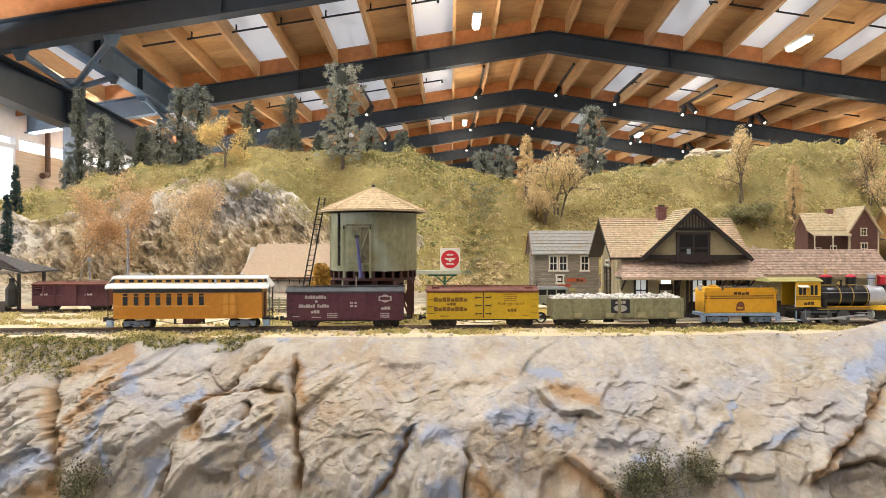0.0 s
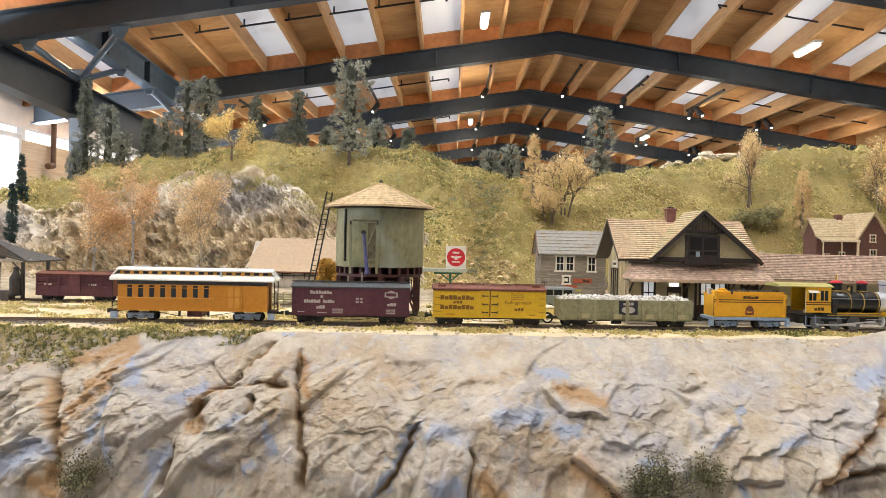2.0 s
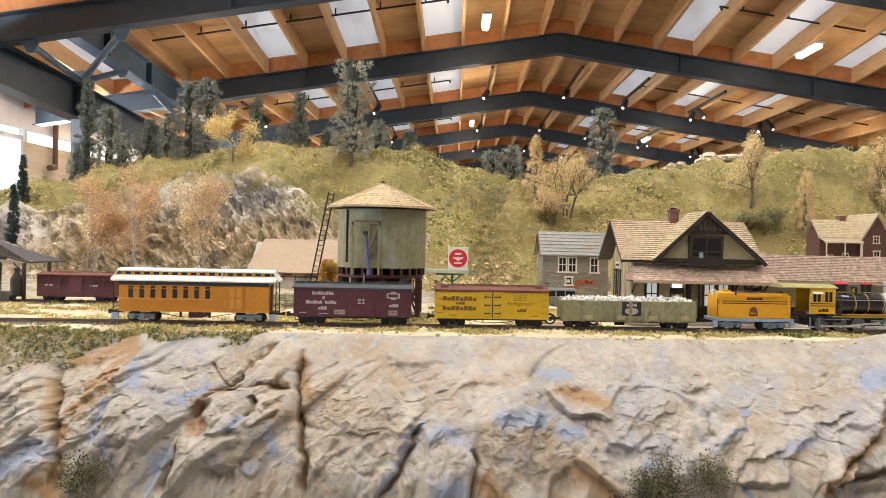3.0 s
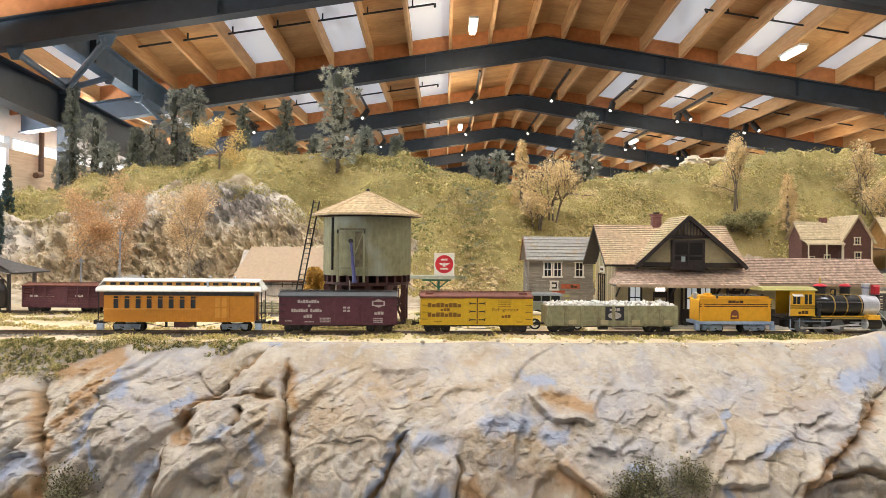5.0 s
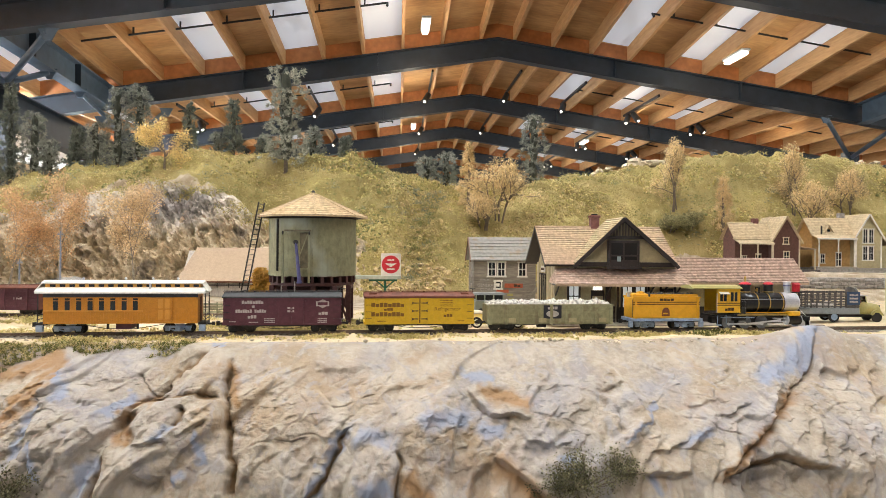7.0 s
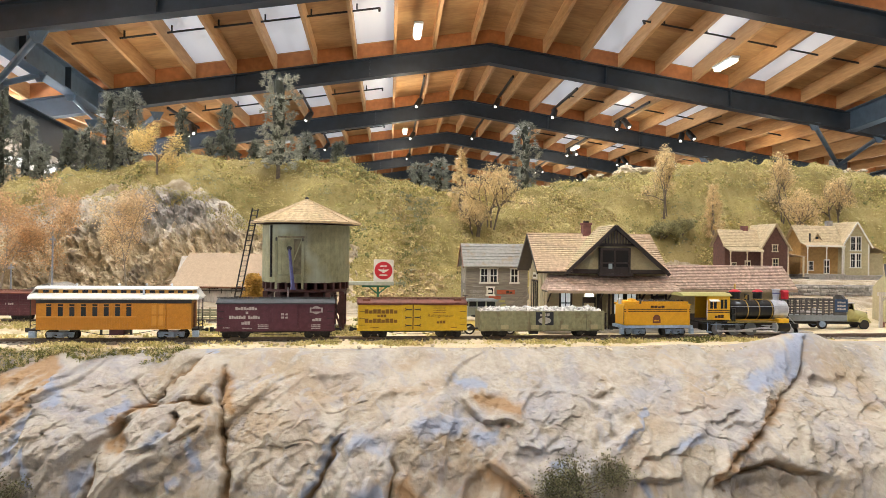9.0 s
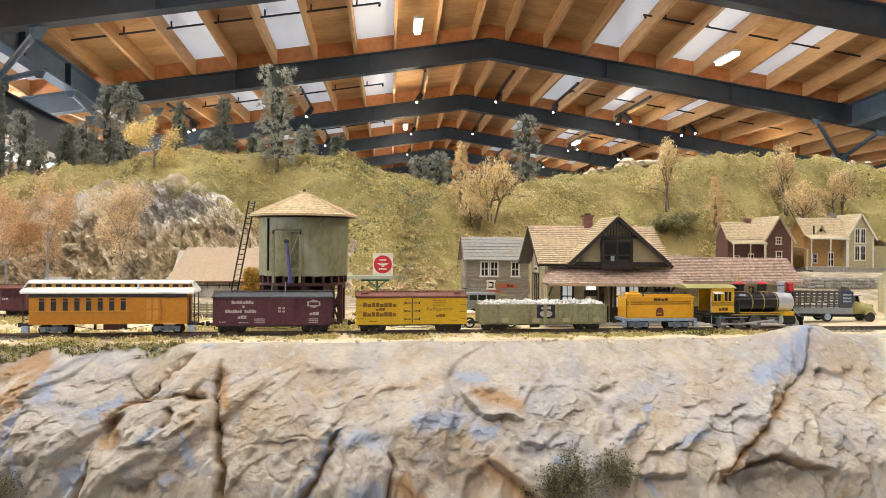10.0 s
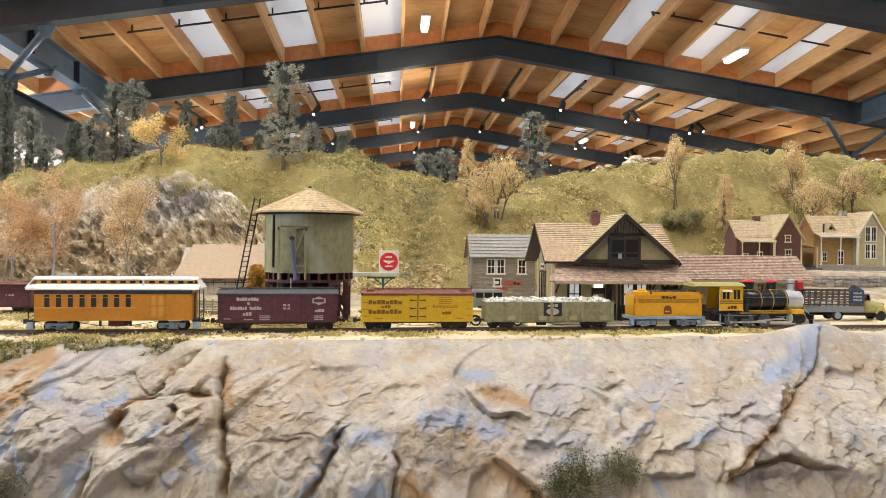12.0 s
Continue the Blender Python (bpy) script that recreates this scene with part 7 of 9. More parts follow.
def locomotive():
    t = thing("steam_locomotive", on_track(345), "small black steam locomotive with a yellow wooden cab", "steam locomotive", "train cars")
    # frame, footplate and pilot
    part("frame", Mesh().box(14, -5, 6, 112, 5, 13), M["iron"], t)
    part("footplate", Mesh().box(10, -12, 14.6, 100, 12, 15.8), M["loco_black"], t)
    part("valance", Mesh().box(40, -12.4, 15.0, 100, -11.9, 16.2), M["brass"], t)
    # boiler, smokebox and fittings
    ax = Matrix.Translation((0, 0, 28.5)) @ Matrix.Rotation(math.pi / 2, 4, "Y")
    boiler = part("boiler", Mesh().lathe([(12.2, 38), (12.2, 52), (11.2, 60), (11.2, 98)], 28, ax), M["loco_black"], t, smooth=False)
    for x in (53, 66, 80, 96):
        part("band", Mesh().lathe([(11.5, x - 0.5), (11.7, x - 0.5), (11.7, x + 0.5), (11.5, x + 0.5)], 28, ax), M["brass"], boiler)
    sm = part("smokebox", Mesh().lathe([(11.4, 98), (11.4, 115), (10.6, 116.2), (9.0, 117)], 28, ax), M["silver"], t, "silver smokebox")
    part("smokebox_door", Mesh().lathe([(8.8, 117), (8.2, 118.2), (2.0, 119.2)], 24, ax), M["silver"], sm)
    part("number_plate", Mesh().lathe([(2.4, 119), (2.4, 119.8)], 16, ax), M["red"], sm)
    st = part("stack", Mesh().lathe([(4.6, 37), (3.4, 39.5), (3.2, 41), (3.8, 50.5), (4.3, 51), (4.3, 52.2), (3.2, 52.2)], 20, Matrix.Translation((107, 0, 0))), M["silver"], t, "polished silver stack")
    part("stack_band", Mesh().lathe([(4.3, 47), (4.3, 48)], 20, Matrix.Translation((107, 0, 0))), M["blue_pipe"], st)
    lampm = part("headlamp", Mesh().box(115, -3.4, 40.5, 121, 3.4, 49, 0.5), M["red"], t, "red box headlamp")
    part("lamp_roof", Mesh().prism([(-4, 49), (0, 51), (4, 49)], 114.4, 121.6, "x"), M["red"], lampm)
    part("lens", Mesh().rod((121, 0, 45), (121.8, 0, 45), 2.8, 2.8, 18), M["brass"], lampm)
    part("lamp_shelf", Mesh().box(111, -4.5, 39.4, 122.5, 4.5, 40.4), M["loco_black"], lampm)
    for x, k in ((56, 1.0), (84, 0.86)):
        d = part("dome", Mesh().lathe([(7.6, 37), (6.2 * k, 39.5), (5.8 * k, 41), (5.8 * k, 47), (6.8 * k, 48), (6.8 * k, 49)], 22, Matrix.Translation((x, 0, 0))), M["loco_black"], t)
        part("dome_cap", Mesh().lathe([(6.6 * k, 49), (6.2 * k, 50.0), (3.6 * k, 51.4), (2.0, 51.8)], 22, Matrix.Translation((x, 0, 0))), M["red"], d)
        part("dome_ring", Mesh().lathe([(6.1, 40.2), (6.1, 41.2)], 22, Matrix.Translation((x, 0, 0))), M["brass"], d)
    part("whistle", Mesh().lathe([(0.9, 52), (1.2, 54), (1.2, 57), (0.5, 58.2)], 10, Matrix.Translation((56, 0, 0))), M["brass"], t)
    b = part("bell", Mesh().lathe([(2.6, 41), (2.2, 42.5), (1.4, 44.6), (0.5, 45.2)], 14, Matrix.Translation((71, 0, 0))), M["brass"], t)
    part("bell_yoke", Mesh().box(70, -3.4, 38, 72, -2.8, 45.5).box(70, 2.8, 38, 72, 3.4, 45.5).box(70, -3.4, 45, 72, 3.4, 46), M["loco_black"], b)
    part("handrail", Mesh().bar((44, -12.6, 33), (112, -12.2, 33), 0.5), M["silver"], boiler)
    part("stripe", Mesh().box(42, -12.7, 17.6, 98, -12.3, 18.6), M["cab_yellow"], t)
    part("air_pump", Mesh().lathe([(2.4, 18), (2.4, 24), (1.6, 25), (2.6, 26), (2.6, 31)], 14, Matrix.Translation((46, -14, 0))), M["loco_black"], t)
    # cab
    cab = part("cab", Mesh().box(15, -14.2, 18.4, 42, -13.2, 45).box(15, 13.2, 18.4, 42, 14.2, 45).box(41, -14, 18.4, 42, 14, 45), M["cab_yellow"], t, "yellow wooden cab")
    part("cab_roof", Mesh().prism([(-15.5, 44.6), (-15.5, 45.4), (-9, 47.8), (0, 48.6), (9, 47.8), (15.5, 45.4), (15.5, 44.6)], -14, 44, "x"), M["olive_cab"], cab)
    for x in (22, 34.5):
        w = part("window", Mesh().box(x - 5, -14.7, 29.5, x + 5, -14.2, 30.8).box(x - 5, -14.7, 41, x + 5, -14.2, 42.2).box(x - 5, -14.7, 29.5, x - 4, -14.2, 42).box(x + 4, -14.7, 29.5, x + 5, -14.2, 42).box(x - 0.4, -14.6, 30, x + 0.4, -14.2, 41.5), M["cab_yellow"], cab)
        part("pane", Mesh().box(x - 4, -14.35, 30.8, x + 4, -14.25, 41), M["glass"], w)
    part("awning", Mesh().slab(((16.5, -14.4, 41.5), (27.5, -14.4, 41.5), (27.5, -19, 39.4), (16.5, -19, 39.4)), 0.5), M["white"], cab, "white window awning")
    for z in (26.2, 28.4):
        part("lining", Mesh().box(15, -14.45, z, 42, -14.2, z + 0.9), M["ink"], cab)
    bars(cab, ((0, 3, 3.0),), 24, -14.2, 20.4, 3.4, M["ink"])
    part("grab_post", Mesh().rod((14.4, -14.6, 18), (14.4, -14.6, 40), 0.4, 0.4, 6), M["silver"], cab)
    part("firebox", Mesh().box(36, -9, 9, 52, 9, 24), M["loco_black"], t)
    # running gear
    for k, x in enumerate((32, 52, 72)):
        for s in (-1, 1):
            w = part("driver", Mesh().rod((x, s * 4.8, 7.3), (x, s * 6.4, 7.3), 7.3, 7.3, 28).rod((x, s * 4.2, 7.3), (x, s * 4.9, 7.3), 7.9, 7.9, 28), M["iron"], t)
            part("rim", Mesh().lathe([(5.7, -0.3), (7.35, -0.3), (7.35, 0.3), (5.7, 0.3)], 28, Matrix.Translation((x, s * 6.5, 7.3)) @ Matrix.Rotation(math.pi / 2, 4, "X")), M["wheel_grey"], w)
            part("counterweight", Mesh().box(x - 3.4, s * 6.7 - 0.3, 9.2, x + 3.4, s * 6.7 + 0.3, 12.2), M["wheel_grey"], w)
            sp = Mesh()
            for i in range(10):
                a = math.pi * 2 * i / 10
                sp.bar((x, s * 6.6, 7.3), (x + 5.9 * math.cos(a), s * 6.6, 7.3 + 5.9 * math.sin(a)), 0.5, 0.8)
            part("spokes", sp, M["wheel_grey"], w)
    part("side_rod", Mesh().bar((32, -8.0, 5.2), (72, -8.0, 5.2), 0.8, 1.6).rod((32, -8.6, 5.2), (32, -7.4, 5.2), 1.6, 1.6, 12).rod((52, -8.6, 5.2), (52, -7.4, 5.2), 1.6, 1.6, 12).rod((72, -8.6, 5.2), (72, -7.4, 5.2), 1.6, 1.6, 12), M["silver"], t)
    part("main_rod", Mesh().bar((52, -9.2, 5.2), (94, -9.2, 9.6), 0.8, 1.6), M["silver"], t)
    part("crosshead_guide", Mesh().box(84, -10.5, 11.2, 100, -8.5, 12.0).box(84, -10.5, 7.6, 100, -8.5, 8.4), M["silver"], t)
    for s in (-1, 1):
        cy = part("cylinder", Mesh().rod((100, s * 10, 9.6), (116, s * 10, 9.6), 5.2, 5.2, 24), M["loco_black"], t)
        part("cylinder_head", Mesh().rod((99.2, s * 10, 9.6), (100.4, s * 10, 9.6), 5.5, 5.5, 24).rod((115.6, s * 10, 9.6), (117, s * 10, 9.6), 5.5, 4.6, 24), M["silver"], cy)
        part("valve_chest", Mesh().box(101.5, s * 10 - 4.2, 14.4, 114.5, s * 10 + 4.2, 19.4, 0.5), M["cab_yellow"], cy)
        w = part("pilot_wheel", Mesh().rod((121, s * 4.8, 4.6), (121, s * 6.2, 4.6), 4.6, 4.6, 20), M["bluegrey"], t)
        part("rim", Mesh().lathe([(3.4, -0.3), (4.65, -0.3), (4.65, 0.3), (3.4, 0.3)], 20, Matrix.Translation((121, s * 6.3, 4.6)) @ Matrix.Rotation(math.pi / 2, 4, "X")), M["silver"], w)
    beam = part("pilot_beam", Mesh().box(124, -13, 9, 127, 13, 13.5, 0.2), M["loco_black"], t)
    cow = Mesh()
    for i in range(11):
        y = -10 + 2 * i
        cow.bar((127, y, 9.5), (135 - abs(y) * 0.5, y * 0.75, 1.2), 0.8, 1.0)
    cow.box(126.5, -11, 1.0, 131, 11, 2.0)
    part("cowcatcher", cow, M["loco_black"], beam)
    part("brace_rod", Mesh().bar((113, -6, 27), (125.5, -8, 13.5), 0.7).bar((113, 6, 27), (125.5, 8, 13.5), 0.7), M["silver"], t)
    part("cab_step", Mesh().box(16, -14, 4, 21, -10, 5).box(16, -12.5, 4, 17, -12, 15), M["bluegrey"], t)
    part("injector_pipe", Mesh().bar((20, -13, 13), (60, -12.5, 12.6), 0.7).bar((26, -13.4, 16), (26, -13.4, 6), 0.6), M["bluegrey"], t)


def stock_car():
    """Slatted stock car on the yard track."""
    t = thing("stock_car", pose(-0.481, 0.9035, RAIL * MM, 0, 0, 1.7), "dark red slatted wooden stock car on the yard track", "railway wagon")
    L, W = 47, 13
    part("floor", Mesh().box(-L, -W, 5.6, L, W, 8), M["maroon"], t)
    for s in (-1, 1):
        y = s * W
        for k in range(8):
            z = 8 + k * 3.1
            part("slat", Mesh().box(-L, y - 0.4, z, L, y + 0.4, z + (2.9 if k < 3 else 1.8), 0.1), M["maroon"], t)
        for k in range(8):
            x = -L + k * 2 * L / 7
            part("post", Mesh().box(x - 0.9, y + s * 0.6 - 0.6, 6, x + 0.9, y + s * 0.6 + 0.6, 33), M["maroon"], t)
        part("door", Mesh().box(-6, y + s * 1.2 - 0.4, 8, 8, y + s * 1.2 + 0.4, 31).box(-6, y + s * 1.5 - 0.4, 18, 8, y + s * 1.5 + 0.4, 20), M["maroon"], t)
        part("end", Mesh().box(s * L - 0.5, -W, 6, s * L + 0.5, W, 33), M["oxide"], t)
    bars(t, ((0, 4, 2),), -38, -W - 0.4, 19, 2.4, M["lettering"])
    bars(t, ((0, 4, 2),), 18, -W - 0.4, 19, 2.4, M["lettering"])
    roof = part("roof", Mesh().prism([(-W - 1.5, 32.5), (-W - 1.5, 33.5), (0, 36), (W + 1.5, 33.5), (W + 1.5, 32.5)], -L - 1.5, L + 1.5, "x"), M["oxide"], t)
    part("running_board", Mesh().box(-L - 2, -2.4, 36.4, L + 2, 2.4, 37), M["oxide"], roof)
    bogie(t, -L + 14, M["iron"], 15, 3.8, 7), bogie(t, L - 14, M["iron"], 15, 3.8, 7)


passenger_coach()
maroon_boxcar()
yellow_reefer()
gondola()
tender()
locomotive()
stock_car()

# ---- road vehicles, fences, figures ----
def wheel(parent, x, y, r, wide, hub, spokes=False, wall=False):
    w = part("wheel", Mesh().lathe([(r * 0.78, -wide / 2), (r * 0.95, -wide / 2), (r, -wide / 4), (r, wide / 4), (r * 0.95, wide / 2), (r * 0.78, wide / 2)], 22, Matrix.Translation((x, y, r)) @ Matrix.Rotation(math.pi / 2, 4, "X")), M["tyre"], parent)
    if spokes:
        sp = Mesh()
        for i in range(8):
            a = math.pi * 2 * i / 8
            sp.bar((x, y, r), (x + r * 0.85 * math.cos(a), y, r + r * 0.85 * math.sin(a)), 0.8, 0.9)
        part("spokes", sp, hub, w)
    else:
        part("rim", Mesh().rod((x, y - wide * 0.55, r), (x, y + wide * 0.55, r), r * (0.80 if wall else 0.62), r * (0.80 if wall else 0.62), 20), M["white"] if wall else hub, w)
        part("hub_cap", Mesh().rod((x, y - wide * 0.62, r), (x, y + wide * 0.62, r), r * 0.42, r * 0.42, 16), hub, w)
    return w


def shaped(outline, w_low, w_top, z_top, inset=0.6):
    """A body from a side outline, narrower towards the top, with eased edges."""
    m = Mesh()
    m.prism(outline, -w_low, w_low, "y")
    bmesh.ops.bevel(m.bm, geom=list(m.bm.edges), offset=inset, segments=2, affect="EDGES", clamp_overlap=True)
    z0 = min(p[1] for p in outline)
    for v in m.bm.verts:
        k = (v.co.z - z0) / (z_top - z0)
        v.co.y *= 1 - (1 - w_top / w_low) * max(0, k) ** 1.5
    return m


def convertible():
    t = thing("convertible_car", pose(0.1215, 0.797, 0.0008, 0, 0, 1.0), "cream-yellow 1940s convertible with whitewall tyres", "car")
    o = [(-37, 5), (-38, 8), (-36, 11.5), (-29, 14.6), (-21, 15.4), (-4, 15), (6, 15.2), (9, 15.6), (24, 14.6), (31, 13), (34, 10), (34.5, 5), (30, 3.4), (-33, 3.4)]
    part("body", shaped(o, 10.5, 7.5, 16, 1.2), M["car_yellow"], t, smooth=True)
    for x, r in ((-22, 9.5), (25, 9.0)):
        for s in (-1, 1):
            fm = Mesh()
            fm.prism([(x - r - 3, 3.6), (x - r - 2, 7.5), (x - r * 0.5, 11.8), (x + r * 0.4, 11.8), (x + r, 8), (x + r + 1.5, 3.6)], s * 8.2, s * 12.0, "y")
            bmesh.ops.bevel(fm.bm, geom=list(fm.bm.edges), offset=1.3, segments=2, affect="EDGES", clamp_overlap=True)
            part("fender", fm, M["car_yellow"], t, smooth=True)
            wheel(t, x, s * 11.0, 5.2, 3.0, M["chrome"], wall=True)
            part("wheel_arch", Mesh().rod((x, s * 11.9, 5.4), (x, s * 12.15, 5.4), 6.2, 6.2, 22), M["void"], t)
    part("folded_top", shaped([(-27, 14), (-26, 17.5), (-18, 18.2), (-12, 16.5), (-11, 14.5)], 8.8, 7.6, 18, 0.8), M["cream"], t, smooth=True)
    part("cockpit", Mesh().box(-11, -7.2, 13.8, 4, 7.2, 15.4), M["leather"], t)
    for x in (-8, 0):
        part("seat", Mesh().box(x - 1.6, -6.5, 13, x + 0.6, 6.5, 18, 0.6), M["leather"], t)
    ws = part("windshield", Mesh().bar((5.5, -7.5, 15), (3.0, -6.8, 22), 0.7).bar((5.5, 7.5, 15), (3.0, 6.8, 22), 0.7).bar((3.0, -6.8, 22), (3.0, 6.8, 22), 0.7), M["car_yellow"], t)
    part("pane", Mesh().slab(((5.4, -7, 15), (3.1, -6.4, 21.6), (3.1, 6.4, 21.6), (5.4, 7, 15)), 0.15), M["glass"], ws)
    part("bumper", Mesh().rod((37, -9, 6), (37, 9, 6), 1.0, 1.0, 10), M["chrome"], t)
    part("bumper", Mesh().rod((-39.5, -9, 6), (-39.5, 9, 6), 1.0, 1.0, 10), M["chrome"], t)
    part("grille", Mesh().box(34, -3.5, 5, 35.2, 3.5, 11.5, 0.3), M["chrome"], t)
    for s in (-1, 1):
        part("headlight", Mesh().rod((31, s * 9, 11), (33.4, s * 9, 10.6), 1.7, 1.9, 14), M["chrome"], t)
    part("trim_strip", Mesh().box(-14, -10.8, 9.6, 20, -10.5, 10.0), M["chrome"], t)
    part("spare_tyre", Mesh().lathe([(3.2, -1.3), (4.8, -1.3), (4.8, 1.3), (3.2, 1.3)], 18, Matrix.Translation((-37, 0, 12)) @ Matrix.Rotation(radians(70), 4, "Y")), M["car_yellow"], t)
    part("door_seam", Mesh().box(-9.5, -10.75, 5.5, -9.2, -10.4, 14).box(5.0, -10.75, 5.5, 5.3, -10.4, 14), M["ink"], t)


def depot_wagon():
    t = thing("delivery_car", pose(0.131, 0.925, 0.001, 0, 0, 4.0), "boxy grey-green vintage delivery car with a pale top", "car")
    part("body", shaped([(-19, 5), (-19.5, 19), (-17, 20), (19, 20), (20, 15), (21, 14), (30, 12.5), (31, 6), (28, 4.5)], 9, 8.5, 20, 0.8), M["car_green"], t)
    part("roof", shaped([(-21, 27.5), (-20, 30.5), (18, 30.8), (21.5, 28.6), (21, 27.4)], 9.6, 8.2, 31, 0.9), M["car_top"], t)
    part("visor", Mesh().box(-21, -9.8, 19.6, 21, 9.8, 20.6, 0.2), M["car_top"], t)
    for x in (-18.5, -7, 5, 18):
        for s in (-1, 1):
            part("pillar", Mesh().box(x - 0.8, s * 8.4 - 0.5, 20, x + 0.8, s * 8.4 + 0.5, 28), M["car_green"], t)
    for s in (-1, 1):
        part("pane", Mesh().box(-18, s * 8.2 - 0.1, 20.4, 18, s * 8.2 + 0.1, 27.5), M["glass"], t)
    for x in (-12, 22):
        for s in (-1, 1):
            wheel(t, x, s * 9, 5.0, 2.2, M["tan"], True)


def black_sedan():
    t = thing("vintage_car", pose(0.082, 1.004, 0.001, 0, 0, 68), "small black vintage car seen from behind", "car")
    part("body", shaped([(-14, 4), (-15, 12), (-13.5, 18), (-11, 20), (4, 20), (7, 13), (17, 11.5), (18, 5)], 7.6, 6.8, 20, 0.9), M["car_black"], t)
    part("pane", Mesh().box(-14.4, -3.4, 14, -14.0, 3.4, 17.5), M["glass"], t)
    part("plate", Mesh().box(-15.6, -2.0, 8, -15.2, 2.0, 9.8), M["lettering"], t)
    for x in (-9, 12):
        for s in (-1, 1):
            wheel(t, x, s * 7.6, 4.2, 2.0, M["iron"])
            part("fender", Mesh().rod((x, s * 6.4, 5.6), (x, s * 9.2, 5.6), 4.8, 4.8, 14), M["car_black"], t)


def stake_truck():
    t = thing("stake_truck", pose(0.515, 0.862, 0.001, 0, 0, -5), "vintage stake truck with a grey bed and olive cab", "truck")
    part("chassis", Mesh().box(4, -6, 6, 100, 6, 9), M["iron"], t)
    bed = part("bed", Mesh().box(0, -13, 14.5, 76, 13, 16.4).box(0, -13.4, 10.5, 76, -12.6, 18).box(0, 12.6, 10.5, 76, 13.4, 18), M["car_top"], t)
    for s in (-1, 1):
        for k in range(11):
            x = 1.5 + k * 7.3
            part("stake", Mesh().box(x - 0.7, s * 12.6 - 0.6, 16, x + 0.7, s * 12.6 + 0.6, 38), M["dark_board"], bed)
        for k in range(5):
            part("slat", Mesh().box(0.5, s * 13.4 - 0.35, 19.4 + k * 4.2, 76, s * 13.4 + 0.35, 20.9 + k * 4.2), M["dark_board"], bed)
    for k in range(4):
        part("end_slat", Mesh().box(0, -13, 19.5 + k * 4.6, 0.8, 13, 21.0 + k * 4.6), M["dark_board"], bed)
    hb = part("headboard", Mesh().prism([(-13, 16), (13, 16), (13, 39), (6, 43.5), (-6, 43.5), (-13, 39)], 72, 74.5, "x"), M["dark_board"], bed)
    sign = part("side_sign", Mesh().box(60, -14.4, 22, 76, -13.8, 38.5), M["navy"], bed, "navy side board with pale writing")
    for z in (25, 29, 33.4):
        bars(sign, ((0, 4, 2.2),), 63, -14.4, z, 2.2, M["lettering"])
    part("load_sack", Mesh().blob((28, 0, 20), 9, 0.4, 2, 0.5).blob((44, 3, 20), 8, 0.4, 2, 0.6), M["lettering"], bed)
    cab = part("cab", shaped([(77, 10), (77, 24), (82, 26), (84, 24.5), (88, 25), (101, 22.5), (104, 20), (105, 10)], 11, 8.6, 26, 1.2), M["olive_cab"], t, smooth=True)
    part("cab_roof", Mesh().box(76, -10, 33, 88, 10, 34.2, 0.4), M["lettering"], cab)
    for s in (-1, 1):
        part("pillar", Mesh().bar((87, s * 9.5, 24), (85, s * 9.5, 33.5), 0.8).bar((77.5, s * 9.5, 24), (77.5, s * 9.5, 33.5), 0.8), M["olive_cab"], cab)
        fm = Mesh().prism([(91, 10), (93, 14), (98, 16.4), (103, 14.5), (107, 9), (104, 9), (101, 12.5), (96, 12.5), (93, 9)], s * 8.5, s * 13, "y")
        part("fender", fm, M["olive_cab"], cab)
        wheel(t, 98.5, s * 11.2, 6.4, 2.6, M["iron"], True)
        wheel(t, 45, s * 11.2, 6.6, 3.4, M["bluegrey"], False)
    part("seat", Mesh().box(78, -8, 20, 81, 8, 28), M["leather"], cab)
    part("windshield", Mesh().slab(((87.2, -9, 24.4), (85.2, -9, 33.2), (85.2, 9, 33.2), (87.2, 9, 24.4)), 0.2), M["glass"], cab)
    part("radiator", Mesh().box(104, -5.5, 9, 106, 5.5, 21.5, 0.5), M["iron"], t)


def figurine(m, mat, tall, label, lean=0.0):
    """A painted standing figure as one plain shape."""
    k = tall / 20.0
    f = Mesh()
    for s in (-1, 1):
        f.rod((s * 1.4 * k, 0, 0), (s * 1.1 * k, 0, 8.5 * k), 1.0 * k, 1.3 * k, 8)
        f.rod((s * 2.4 * k, 0, 15.5 * k), (s * 3.3 * k, -1.0 * k, 9.5 * k), 0.9 * k, 0.7 * k, 8)
    f.lathe([(2.4 * k, 7 * k), (2.5 * k, 10 * k), (2.2 * k, 12 * k), (2.7 * k, 15 * k), (1.6 * k, 16.6 * k)], 10)
    f.blob((0, 0, 18.4 * k), 1.5 * k, 0.05, 2, 1.15)
    return single("figurine", f, mat, label, "figurine", m=m, smooth=True)


def suitcase(m):
    t = thing("suitcase", m, "small brown leather suitcase on the platform", "suitcase")
    part("body", Mesh().box(-4.5, -1.4, 0, 4.5, 1.4, 6, 0.4), M["leather"], t)
    part("handle", Mesh().bar((-1.5, 0, 6.6), (1.5, 0, 6.6), 0.5).bar((-1.5, 0, 5.9), (-1.5, 0, 6.7), 0.4).bar((1.5, 0, 5.9), (1.5, 0, 6.7), 0.4), M["iron"], t)


